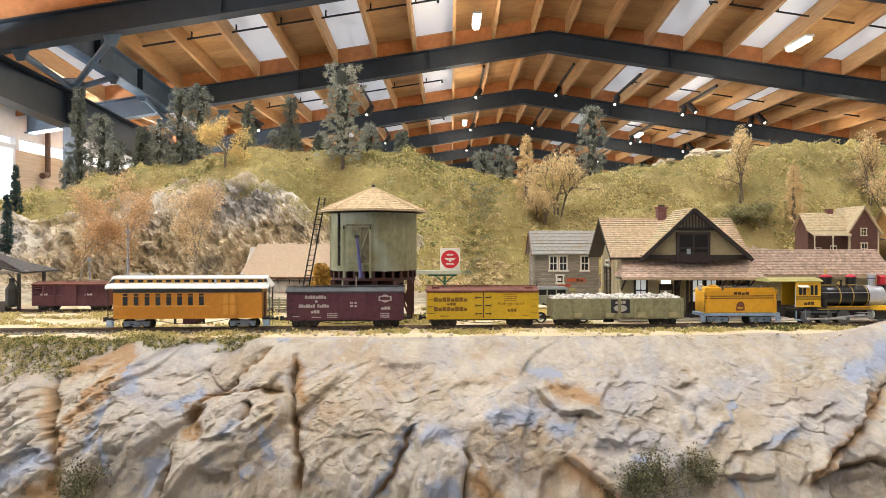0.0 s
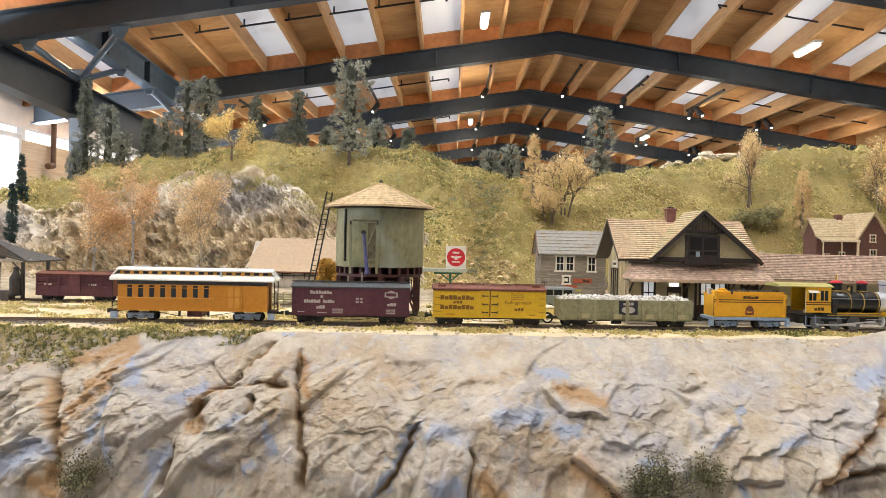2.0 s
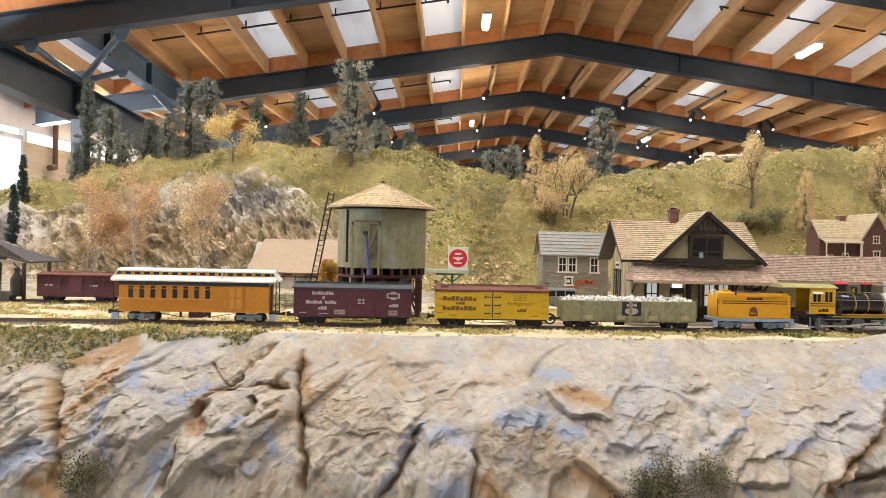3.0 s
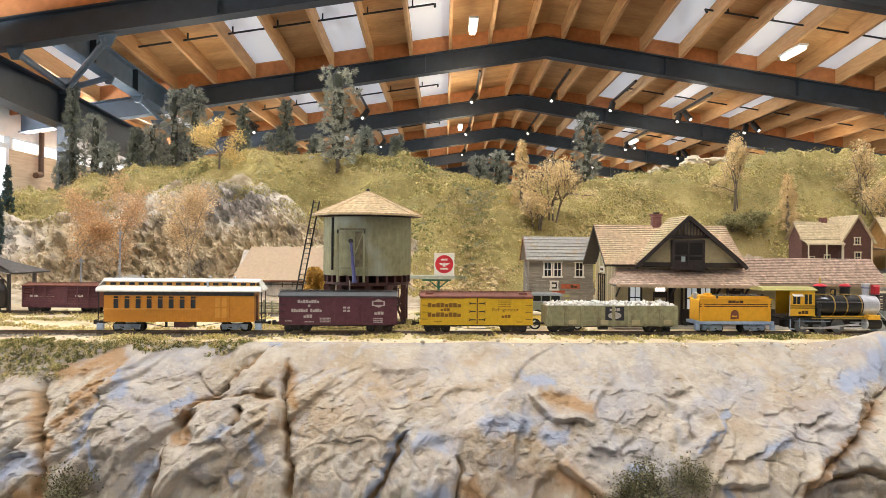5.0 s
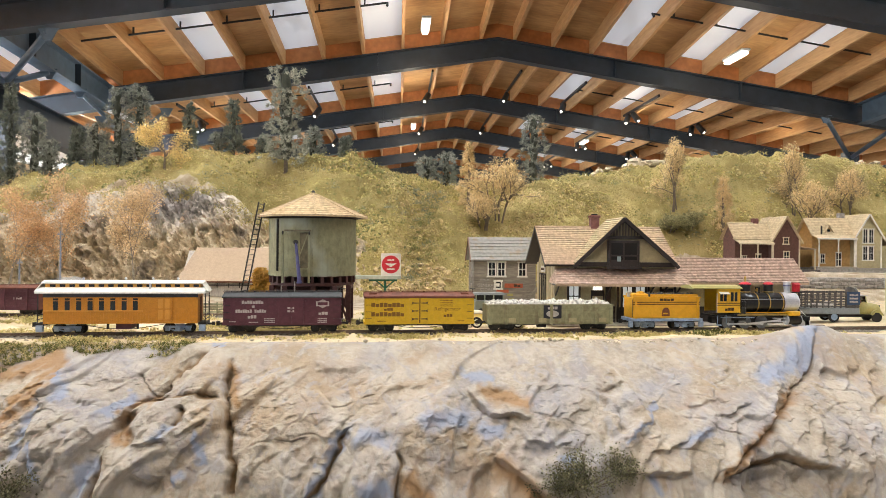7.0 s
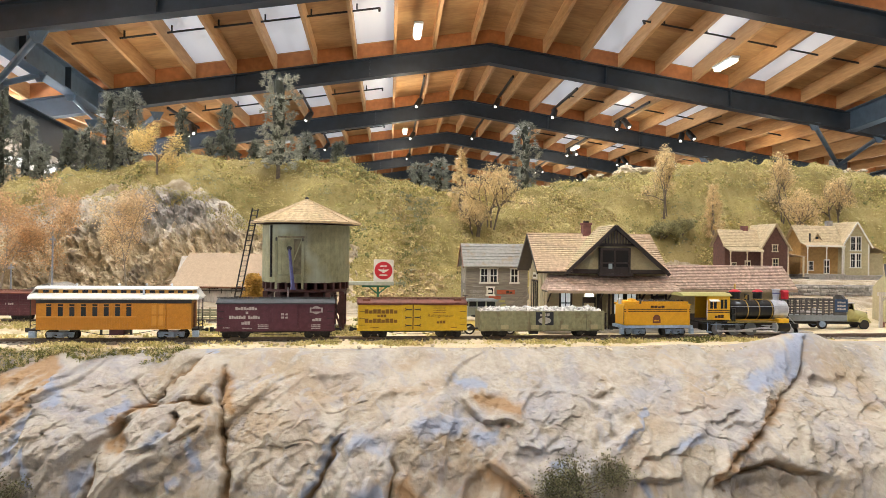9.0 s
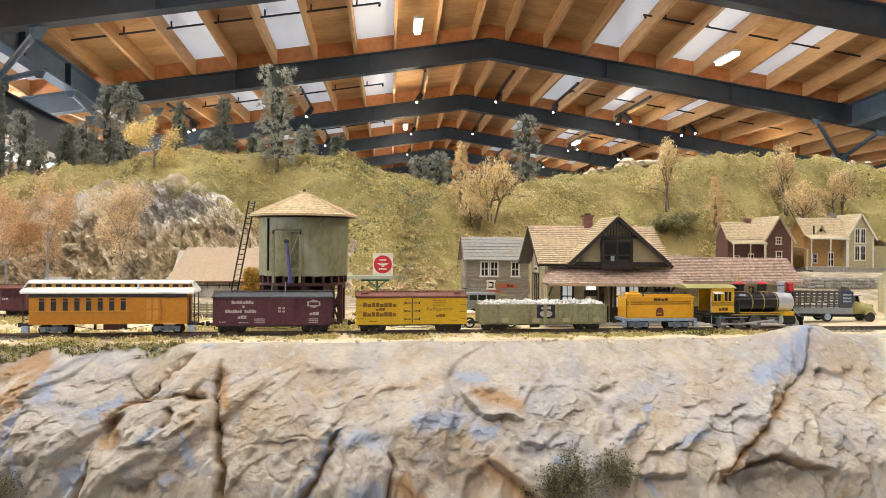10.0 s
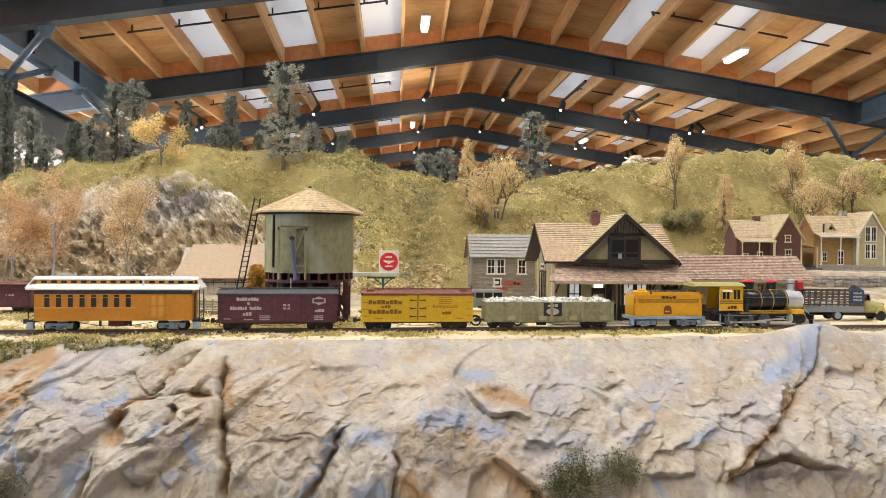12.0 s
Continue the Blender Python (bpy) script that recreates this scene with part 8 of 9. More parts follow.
def board_fence():
    """Weathered pen fence along the yard track, with its loading ramp."""
    t = thing("fence", pose(-0.438, 0.935, 0.0, 0, 0, 2.2), "weathered grey-green board fence along the stock pen", "fence")
    span, n = 272, 26
    for k in range(n + 1):
        x = k * span / n
        part("post", Mesh().box(x - 1.0, -1.0, -1, x + 1.0, 1.0, 16.5 + random.uniform(-0.6, 0.8), 0.15), M["fence"], t)
    for k in range(n):
        x0 = k * span / n
        for r in range(4):
            z = 2 + r * 3.6 + random.uniform(-0.3, 0.3)
            part("board", Mesh().bar((x0, 1.2, z + random.uniform(-0.3, 0.3)), (x0 + span / n, 1.2, z + random.uniform(-0.3, 0.3)), 0.6, 2.7), M["fence"], t)
    r = thing("loading_ramp", pose(-0.438, 0.925, 0), "pale grey slatted cattle ramp beside the stock car", "ramp")
    for y in (0, 12):
        for k in range(4):
            part("side_board", Mesh().bar((0, y, 11 + k * 4.6), (46, y, 1 + k * 4.6), 0.8, 2.4), M["pale_board"], r)
        for k in range(5):
            x = k * 11.5
            part("post", Mesh().box(x - 0.9, y - 0.9, 0, x + 0.9, y + 0.9, 30 - k * 2.4), M["pale_board"], r)
    part("ramp_floor", Mesh().slab(((0, 0, 10), (46, 0, 0.8), (46, 12, 0.8), (0, 12, 10)), 0.8), M["pale_board"], r)


def pole(x, y, top):
    z = ground_z(x, y)
    t = thing("utility_pole", Matrix.Translation((x, y, z)), "thin blue-grey wooden utility pole", "pole", "utility poles")
    h = (top - z) * 1000
    part("mast", Mesh().rod((0, 0, -2), (0, 0, h), 1.5, 1.0, 10), M["pole"], t)
    part("cross_arm", Mesh().box(-1, -7, h - 6, 1, 7, h - 4.6), M["pole"], t)
    for y0 in (-6, -3, 3, 6):
        part("insulator", Mesh().lathe([(0.5, h - 4.6), (0.8, h - 3.4), (0.3, h - 2.4)], 8, Matrix.Translation((0, y0, 0))), M["lettering"], t)


convertible()
depot_wagon()
black_sedan()
stake_truck()
figurine(pose(0.2548, 0.822, 0.002), M["fig_yellow"], 21, "small yellow-brown painted figure on the platform")
figurine(pose(0.1722, 0.842, 0.0005), M["fig_grey"], 25, "grey painted figure beside a brown suitcase")
suitcase(pose(0.1790, 0.842, 0.0016))
figurine(pose(0.1012, 0.972, 0.0005), M["fig_blue"], 23, "pale blue painted figure near the store")
single("horse_figurine", Mesh().box(-7, -1.6, 7, 6, 1.6, 12, 1.2).rod((5, 0, 10), (9, 0, 17), 1.6, 1.1, 8).box(8, -1, 15.5, 12, 1, 18, 0.5).rod((-6, 0, 8), (-6, 0, 0), 1, 0.8, 8).rod((5, 0, 8), (5, 0, 0), 1, 0.8, 8), M["iron"], "plain dark toy animal shape behind the fence", "figurine", m=pose(-0.292, 0.99, 0.002))
board_fence()
pole(-0.5045, 0.985, 0.070)
pole(-0.4505, 0.985, 0.109)

# ---- trees and ground cover ----
def leafmat(name, low, high, rnd=0.25, thin=0.45):
    """Thin leaves: part of the light goes through them."""
    mt = material(name, low, high, 60, 0.9, 0.0, fine=6, rnd=rnd, island=True)
    N, L = mt.node_tree.nodes, mt.node_tree.links
    body, out = N["Principled BSDF"], N["Material Output"]
    through_leaf, mix = N.new("ShaderNodeBsdfTranslucent"), N.new("ShaderNodeMixShader")
    L.new(body.inputs["Base Color"].links[0].from_socket, through_leaf.inputs["Color"])
    mix.inputs[0].default_value = thin
    L.new(body.outputs[0], mix.inputs[1]), L.new(through_leaf.outputs[0], mix.inputs[2])
    L.new(mix.outputs[0], out.inputs["Surface"])
    return mt


LEAF = {
    "grey": leafmat("grey_green_needles", (0.19, 0.205, 0.18), (0.42, 0.43, 0.37), 0.5, 0.15),
    # near-black colour of the conifer cores, shade between the sprays put into it
    "shade": leafmat("crown_shade", (0.04, 0.045, 0.035), (0.075, 0.08, 0.06), 0.3, 0.0),
    "dark": leafmat("dark_green_needles", (0.12, 0.14, 0.12), (0.29, 0.31, 0.255), 0.45, 0.15),
    "pine": leafmat("pale_pine_needles", (0.29, 0.30, 0.245), (0.52, 0.52, 0.43), 0.4, 0.15),
    "blue": leafmat("blue_green_needles", (0.05, 0.085, 0.085), (0.10, 0.15, 0.14)),
    "yellow": leafmat("yellow_leaves", (0.74, 0.56, 0.22), (0.90, 0.72, 0.36)),
    "rust": leafmat("rust_leaves", (0.58, 0.37, 0.19), (0.76, 0.54, 0.32)),
    "tan": leafmat("tan_leaves", (0.66, 0.50, 0.30), (0.82, 0.66, 0.44)),
    "gold": leafmat("gold_leaves", (0.70, 0.54, 0.28), (0.88, 0.72, 0.44)),
    "amber": leafmat("amber_leaves", (0.40, 0.22, 0.04), (0.55, 0.34, 0.08)),
    "olive": leafmat("olive_leaves", (0.26, 0.25, 0.12), (0.44, 0.40, 0.21), 0.4),
    "dry": leafmat("dried_foliage", (0.11, 0.105, 0.05), (0.30, 0.28, 0.17), 0.6),
    "straw": leafmat("straw_grass", (0.58, 0.48, 0.21), (0.74, 0.63, 0.33), 0.2),
    "lime": leafmat("yellow_green_turf", (0.47, 0.41, 0.15), (0.63, 0.545, 0.235), 0.2),
    "ochre": leafmat("ochre_scrub", (0.49, 0.385, 0.18), (0.66, 0.54, 0.29), 0.2),
    "moss": leafmat("moss_green_turf", (0.115, 0.125, 0.035), (0.22, 0.22, 0.07), 0.2),
    "fern": leafmat("fern_green_turf", (0.20, 0.21, 0.08), (0.34, 0.335, 0.14), 0.2),
    "sage": leafmat("sage_scrub", (0.26, 0.27, 0.17), (0.40, 0.40, 0.27), 0.2),
}
M["bark"] = paint("grey_bark", (0.16, 0.125, 0.095), 0.25, 0.9)
M["bark_pale"] = paint("pale_bark", (0.36, 0.31, 0.25), 0.2, 0.9)


def flecks(name, pts, size, mat, rng, slim=1.0, lift=0.3):
    """Small bent leaves, one triangle pair each, strewn at the points (metres)."""
    n = len(pts)
    p = np.asarray(pts)
    d = rng.normal(size=(n, 3))
    d[:, 2] += lift
    d /= np.linalg.norm(d, axis=1)[:, None]
    s = np.cross(d, rng.normal(size=(n, 3)))
    s /= np.linalg.norm(s, axis=1)[:, None] + 1e-9
    k = (size * rng.uniform(0.6, 1.3, n))[:, None]
    u = np.cross(d, s)
    a, b, c, e = p - d * k * 0.5, p + s * k * 0.32 * slim + u * k * 0.1, p + d * k * 0.5, p - s * k * 0.32 * slim + u * k * 0.1
    verts = np.stack((a, b, c, e), 1).reshape(-1, 3)
    faces = np.arange(4 * n).reshape(-1, 4)
    tri = np.concatenate((faces[:, (0, 1, 2)], faces[:, (0, 2, 3)]))
    return pymesh(name, verts.tolist(), tri.tolist(), mat)


def sprays(name, centres, ways, count, length, wide, mat, rng):
    """Needle sprays: narrow blades that fan out from each centre along its way."""
    c, w = np.repeat(np.asarray(centres), count, 0), np.repeat(np.asarray(ways), count, 0)
    n = len(c)
    d = w + rng.normal(size=(n, 3)) * 0.8
    d /= np.linalg.norm(d, axis=1)[:, None]
    s = np.cross(d, rng.normal(size=(n, 3)))
    s /= np.linalg.norm(s, axis=1)[:, None] + 1e-9
    k = (length * rng.uniform(0.5, 1.25, n))[:, None]
    a = c + rng.normal(size=(n, 3)) * length * 0.22
    verts = np.stack((a - s * wide * 0.5, a + s * wide * 0.5, a + d * k + s * wide * 0.2, a + d * k - s * wide * 0.2), 1).reshape(-1, 3)
    return pymesh(name, verts.tolist(), np.arange(4 * n).reshape(-1, 4).tolist(), mat)


def conifer(x, y, top, r, kind, seed):
    """A tapered trunk with limbs that end in sprays of needles round a dark core that stands in for shade."""
    rng = np.random.default_rng(seed)
    z = ground_z(x, y) - 0.004
    h = top - z
    label = {"dark": "dark green bushy model spruce on the hilltop", "tall": "tall ragged grey-green pine with a dense crown", "blue": "small dark blue-green model spruce", "larch": "slender pale gold model larch"}.get(kind, "bushy grey-green model spruce on the hilltop")
    t = thing("spruce_tree" if kind != "tall" else "pine_tree", Matrix.Translation((x, y, z)), label, "tree", "hill conifers")
    part("trunk", Mesh(1).rod((0, 0, 0), (0, 0, h * 0.97), 0.0045 if kind != "blue" else 0.002, 0.0008, 8), M["bark"], t)
    low = 0.13 if kind == "tall" else 0.06
    lean = rng.normal(size=2) * 0.06 * r

    def width(f, a):
        if kind == "tall":
            w = float(np.interp(f, (0.13, 0.2, 0.32, 0.55, 0.68, 0.80, 0.93, 1.0), (1.1, 1.15, 1.0, 0.72, 0.66, 0.92, 0.95, 0.4)))
        elif kind in ("blue", "larch"):
            w = 1.1 - f
        elif kind == "dark":
            w = 1.05 - 0.72 * f
        else:
            w = float(np.interp(f, (0.05, 0.15, 0.5, 0.82, 0.94, 1.0), (0.75, 0.95, 0.95, 0.85, 0.6, 0.2)))
        lump = noise.noise(Vector((f * h * 34, math.cos(a) * 1.3 + seed * 1.7, math.sin(a) * 1.3)))
        small = noise.noise(Vector((f * h * 95, math.cos(a) * 3 + seed, math.sin(a) * 3)))
        return r * w * max(0.25, 0.86 + 0.62 * lump + 0.30 * small)
    limbs, centres, ways = Mesh(1), [], []
    dense = 15000 if kind == "larch" else 25000
    count = int(110 + dense * h * r * (1.6 if r < 0.02 else 1.0))
    for i in range(count):
        f = low + (0.985 - low) * rng.uniform() ** 1.05
        a = rng.uniform(0, 2 * math.pi)
        out = width(f, a) * (rng.uniform(0.78, 1.0) if rng.uniform() < 0.72 else rng.uniform(0.35, 0.8))
        drop = rng.uniform(-0.25, 0.1) * out
        tip = (out * math.cos(a) + lean[0] * f, out * math.sin(a) + lean[1] * f, h * f + drop)
        centres.append(tip)
        ways.append((0.9 * math.cos(a), 0.9 * math.sin(a), rng.uniform(-0.15, 0.75)))
        if i % 9 == 0:
            limbs.bar((0, 0, h * f), tip, 0.0008)
    part("bough", limbs, M["bark"], t)
    # dark lumpy core in place of the shade deep in the crown
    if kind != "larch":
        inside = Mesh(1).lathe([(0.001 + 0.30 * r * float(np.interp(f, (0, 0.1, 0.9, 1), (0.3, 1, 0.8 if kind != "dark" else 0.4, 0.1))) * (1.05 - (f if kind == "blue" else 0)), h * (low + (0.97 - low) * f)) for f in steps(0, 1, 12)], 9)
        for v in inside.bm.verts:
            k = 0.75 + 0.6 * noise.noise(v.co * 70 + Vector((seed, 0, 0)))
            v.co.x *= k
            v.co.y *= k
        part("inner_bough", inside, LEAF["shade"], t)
    crown = sprays("crown", centres, ways, 24, 0.0068 if r > 0.02 else 0.0046, 0.0012, LEAF[{"blue": "blue", "larch": "gold", "tall": "pine", "dark": "dark"}.get(kind, "grey")], rng)
    part("crown", crown, None, t)
    return t


def broadleaf(x, y, top, r, kind, seed, base=None):
    """A trunk that forks into fine twigs, with a thin uneven crown of small leaves."""
    rng = np.random.default_rng(seed)
    z = ground_z(x, y) - 0.003
    h = top - z
    names = {"yellow": "bright yellow autumn model tree on the hill", "rust": "thin rust-brown autumn model tree", "tan": "thin tan-brown autumn model tree", "gold": "pale gold autumn model tree",
             "olive": "low olive model bush on the slope", "amber": "small amber model bush by the barn"}
    t = thing("autumn_tree" if kind not in ("olive", "amber") else "bush", Matrix.Translation((x, y, z)), names[kind], "tree" if kind not in ("olive", "amber") else "bush", "autumn trees")
    wood, tips = Mesh(1), []

    def grow(p, d, length, rad, depth):
        q = p + d * length
        wood.rod(p, q, rad, rad * 0.62, 5)
        if depth == 0:
            tips.append(q)
            return
        if depth < 4:
            tips.append(p + d * length * rng.uniform(0.4, 0.9))
        for k in range(3 if depth > 1 else 2):
            e = d + Vector(rng.normal(size=3) * 0.62)
            e.z += 0.22
            grow(q if k else p + d * length * 0.7, e.normalized(), length * rng.uniform(0.62, 0.82), rad * 0.6, depth - 1)
    stems = 1 if kind in ("rust", "tan", "yellow") else 3
    first = h * (0.34 if stems == 1 else 0.24)
    for k in range(stems):
        lean = Vector((rng.normal() * 0.12, rng.normal() * 0.12, 1)).normalized()
        grow(Vector((rng.normal() * 0.004, rng.normal() * 0.004, 0)), lean, first, 0.0026 if stems == 1 else 0.0018, 4)
    arr = np.array([tuple(p) for p in tips])
    # fit the crown to its true height and width
    top_now, wide = arr[:, 2].max(), np.percentile(np.hypot(arr[:, 0], arr[:, 1]), 92)
    sx, sz = r * 1.0 / max(wide, 1e-4), h * 0.97 / top_now
    for v in wood.bm.verts:
        k = min(1.0, v.co.z / (h * 0.25)) if v.co.z > 0 else 0
        v.co.x *= 1 + (sx - 1) * k
        v.co.y *= 1 + (sx - 1) * k
        v.co.z *= sz
    arr *= (sx, sx, sz)
    if kind == "gold":
        arr[:, :2] *= (1.25 - 0.75 * np.clip(arr[:, 2:] / h, 0, 1))
    part("trunk", wood, M["bark_pale"] if kind in ("rust", "tan") else M["bark"], t)
    pts = []
    n = {"rust": 60, "tan": 60, "olive": 30, "gold": 26}.get(kind, 50)
    for p in arr:
        if rng.uniform() < (0.28 if kind == "gold" else 0.12):
            continue
        pts.extend(p + rng.normal(size=(n, 3)) * (r * (0.12 if kind in ("rust", "tan") else 0.085) + 0.001))
    part("crown", flecks("crown", pts, 0.0034 if kind in ("rust", "tan") else 0.0036, LEAF[kind], rng, 1.1), None, t)
    return t


CONIFERS = (
    (-0.821, 1.56, 0.432, 0.030, "dark"),
    (-0.766, 1.55, 0.371, 0.032, "grey"),
    (-0.730, 1.54, 0.311, 0.022, "grey"),
    (-0.841, 1.55, 0.269, 0.017, "grey"),
    (-0.692, 1.58, 0.348, 0.028, "dark"),
    (-0.651, 1.58, 0.360, 0.028, "grey"),
    (-0.613, 1.60, 0.440, 0.031, "grey"),
    (-0.573, 1.62, 0.451, 0.034, "grey"),
    (-0.465, 1.62, 0.412, 0.026, "dark"),
    (-0.397, 1.60, 0.344, 0.020, "grey"),
    (-0.361, 1.60, 0.418, 0.028, "dark"),
    (-0.290, 1.60, 0.338, 0.028, "dark"),
    (-0.184, 1.62, 0.362, 0.026, "grey"),
    (-0.113, 1.62, 0.343, 0.026, "dark"),
    (0.076, 1.66, 0.303, 0.029, "grey"),
    (0.122, 1.66, 0.316, 0.034, "grey"),
    (0.329, 1.66, 0.408, 0.040, "grey"),
    (-0.224, 1.47, 0.466, 0.052, "tall"),
    (-0.787, 1.25, 0.174, 0.014, "blue"),
    (-0.833, 1.35, 0.238, 0.013, "blue"),
    (0.150, 1.40, 0.300, 0.030, "larch"),
    (0.678, 1.41, 0.240, 0.032, "larch"),
)
BROADLEAVES = (
    (-0.448, 1.41, 0.339, 0.056, "yellow"),
    (-0.622, 1.20, 0.180, 0.050, "rust"),
    (-0.559, 1.22, 0.216, 0.049, "rust"),
    (-0.394, 1.09, 0.185, 0.039, "tan"),
    (0.201, 1.35, 0.266, 0.062, "gold"),
    (0.587, 1.445, 0.326, 0.046, "gold"),
    (0.560, 1.40, 0.158, 0.034, "olive"),
    (0.610, 1.41, 0.165, 0.026, "olive"),
    (-0.178, 1.00, 0.057, 0.016, "amber"),
    (0.172, 1.33, 0.195, 0.042, "gold"),
    (0.845, 1.44, 0.315, 0.048, "gold"),
    (0.853, 1.39, 0.235, 0.042, "gold"),
    (0.959, 1.43, 0.261, 0.036, "gold"),
)
for i, (x, y, top, r, kind) in enumerate(CONIFERS):
    conifer(x, y, top, r * (0.92 if kind in ("grey", "dark") else 0.9), kind, 100 + i)
for i, (x, y, top, r, kind) in enumerate(BROADLEAVES):
    broadleaf(x, y, top, r, kind, 200 + i)


def tufts(name, places, size, mat, label, seed, blades=14, spread=0.004, category="grass"):
    """Clumps of turf and scrub as one strewn cover."""
    rng = np.random.default_rng(seed)
    pts = []
    for x, y, s in places:
        z = near_edge(x, y) if y < 1.0 else ground_z(x, y)
        q = rng.normal(size=(blades, 3)) * (spread * s, spread * s, spread * 0.55 * s)
        q[:, 2] = np.abs(q[:, 2]) + z
        q[:, 0] += x
        q[:, 1] += y
        pts.append(q)
    if pts:
        single(name, flecks(name, np.concatenate(pts), size, mat, rng, 0.9, 0.6), None, label, category, kind="stuff")


def hill_cover():
    rng = np.random.default_rng(7)
    sets = {"lime": [], "straw": [], "ochre": [], "fern": [], "sage": []}
    for _ in range(24000):
        x, y = rng.uniform(-1.1, 1.25), rng.uniform(1.05, 1.66)
        base = spline(BASE_Y, x)
        if y < base + 0.01:
            continue
        if rock_cover(x, y, 0) + 0.3 * rng.normal() > 0.55:
            if rng.uniform() > 0.12:
                continue
        if abs(noise.noise(Vector((x * 46, y * 40, 9.0)))) > 0.24 and rng.uniform() < 0.75:
            continue
        if abs(noise.noise(Vector((x * 105, y * 90, 19.0)))) > 0.20 and rng.uniform() < 0.7:
            continue
        patch = fbm(x * 7, y * 7, 11.0) + 0.22 * rng.normal()
        kind = "fern" if patch > 0.62 else "lime" if patch > 0.05 else "straw" if patch > -0.30 else "ochre"
        gully = abs(x - 0.045 - 0.1 * (y - 1.2)) < 0.035
        if gully and rng.uniform() < 0.7:
            kind = "ochre" if y < 1.36 else "fern"
        for cx, cy, rr, kk in ((-0.345, 1.40, 0.045, "sage"), (0.02, 1.33, 0.03, "sage"), (0.54, 1.40, 0.06, "fern"), (0.60, 1.43, 0.05, "sage"), (0.02, 1.27, 0.03, "ochre"), (0.06, 1.22, 0.03, "fern"), (0.45, 1.47, 0.06, "ochre"), (0.70, 1.50, 0.07, "fern"), (-0.28, 1.37, 0.05, "fern"), (0.95, 1.55, 0.12, "lime")):
            if math.hypot(x - cx, (y - cy) * 0.8) < rr * rng.uniform(0.6, 1.2):
                kind = kk
        sets[kind].append((x, y, rng.uniform(0.5, 1.25)))
    for k, places in sets.items():
        tufts("hill_turf", places, 0.0027, LEAF[k], "fine " + {"lime": "yellow-green", "straw": "straw-yellow", "ochre": "ochre brown", "fern": "moss green", "sage": "grey-green"}[k] + " turf strewn over the hillside", 8, 11, 0.0027)


def clumps(name, places, mat, label, seed):
    """Lumps of ground foam, one rough little body at each place (x, y, radius)."""
    rng = np.random.default_rng(seed)
    ball = bmesh.new()
    bmesh.ops.create_icosphere(ball, subdivisions=1, radius=1)
    base = np.array([tuple(v.co) for v in ball.verts])
    tris = np.array([[v.index for v in f.verts] for f in ball.faces])
    ball.free()
    n = len(places)
    at = np.array([(x, y, ground_z(x, y) + 0.25 * r) for x, y, r in places])
    size = np.array([p[2] for p in places])[:, None, None] * rng.uniform(0.6, 1.4, (n, 1, 3))
    verts = at[:, None, :] + base[None] * size * rng.uniform(0.6, 1.3, (n, len(base), 1))
    faces = tris[None] + (np.arange(n) * len(base))[:, None, None]
    single(name, pymesh(name, verts.reshape(-1, 3).tolist(), faces.reshape(-1, 3).tolist(), mat), None, label, "scrub", kind="stuff")


def foam_cover():
    """Coarse ground foam in drifts over the slopes, thick in the gully and on the knolls."""
    rng = np.random.default_rng(27)
    sets = {"lime": [], "straw": [], "ochre": [], "fern": [], "sage": []}
    while sum(len(v) for v in sets.values()) < 15000:
        x, y = rng.uniform(-1.0, 1.15), rng.uniform(1.1, 1.66)
        if y < spline(BASE_Y, x) + 0.01 or (rock_cover(x, y, 0) > 0.55 and rng.uniform() < 0.85):
            continue
        gully = math.exp(-((x - 0.045 - 0.1 * (y - 1.2)) / 0.05) ** 2)
        drift = noise.noise(Vector((x * 9, y * 9, 61.0))) + 0.5 * noise.noise(Vector((x * 30, y * 26, 62.0))) + 0.7 * gully
        if drift < 0.10 or rng.uniform() > 0.35 + drift:
            continue
        tone = noise.noise(Vector((x * 5, y * 5, 71.0))) + 0.25 * rng.normal()
        kind = "fern" if tone > 0.38 else "lime" if tone > 0.0 else "straw" if tone > -0.3 else "ochre"
        if gully > 0.5 and rng.uniform() < 0.7:
            kind = "ochre" if y < 1.40 else "sage" if y < 1.46 else "lime"
        sets[kind].append((x, y, 0.0012 + 0.0026 * rng.uniform() ** 1.6))
    names = {"sage": "grey-green", "fern": "moss green", "ochre": "ochre brown", "lime": "yellow-green", "straw": "straw-yellow"}
    for k, places in sets.items():
        clumps("foam_scrub", places, LEAF[k], "coarse " + names[k] + " scrub matted over the hillside", 28)


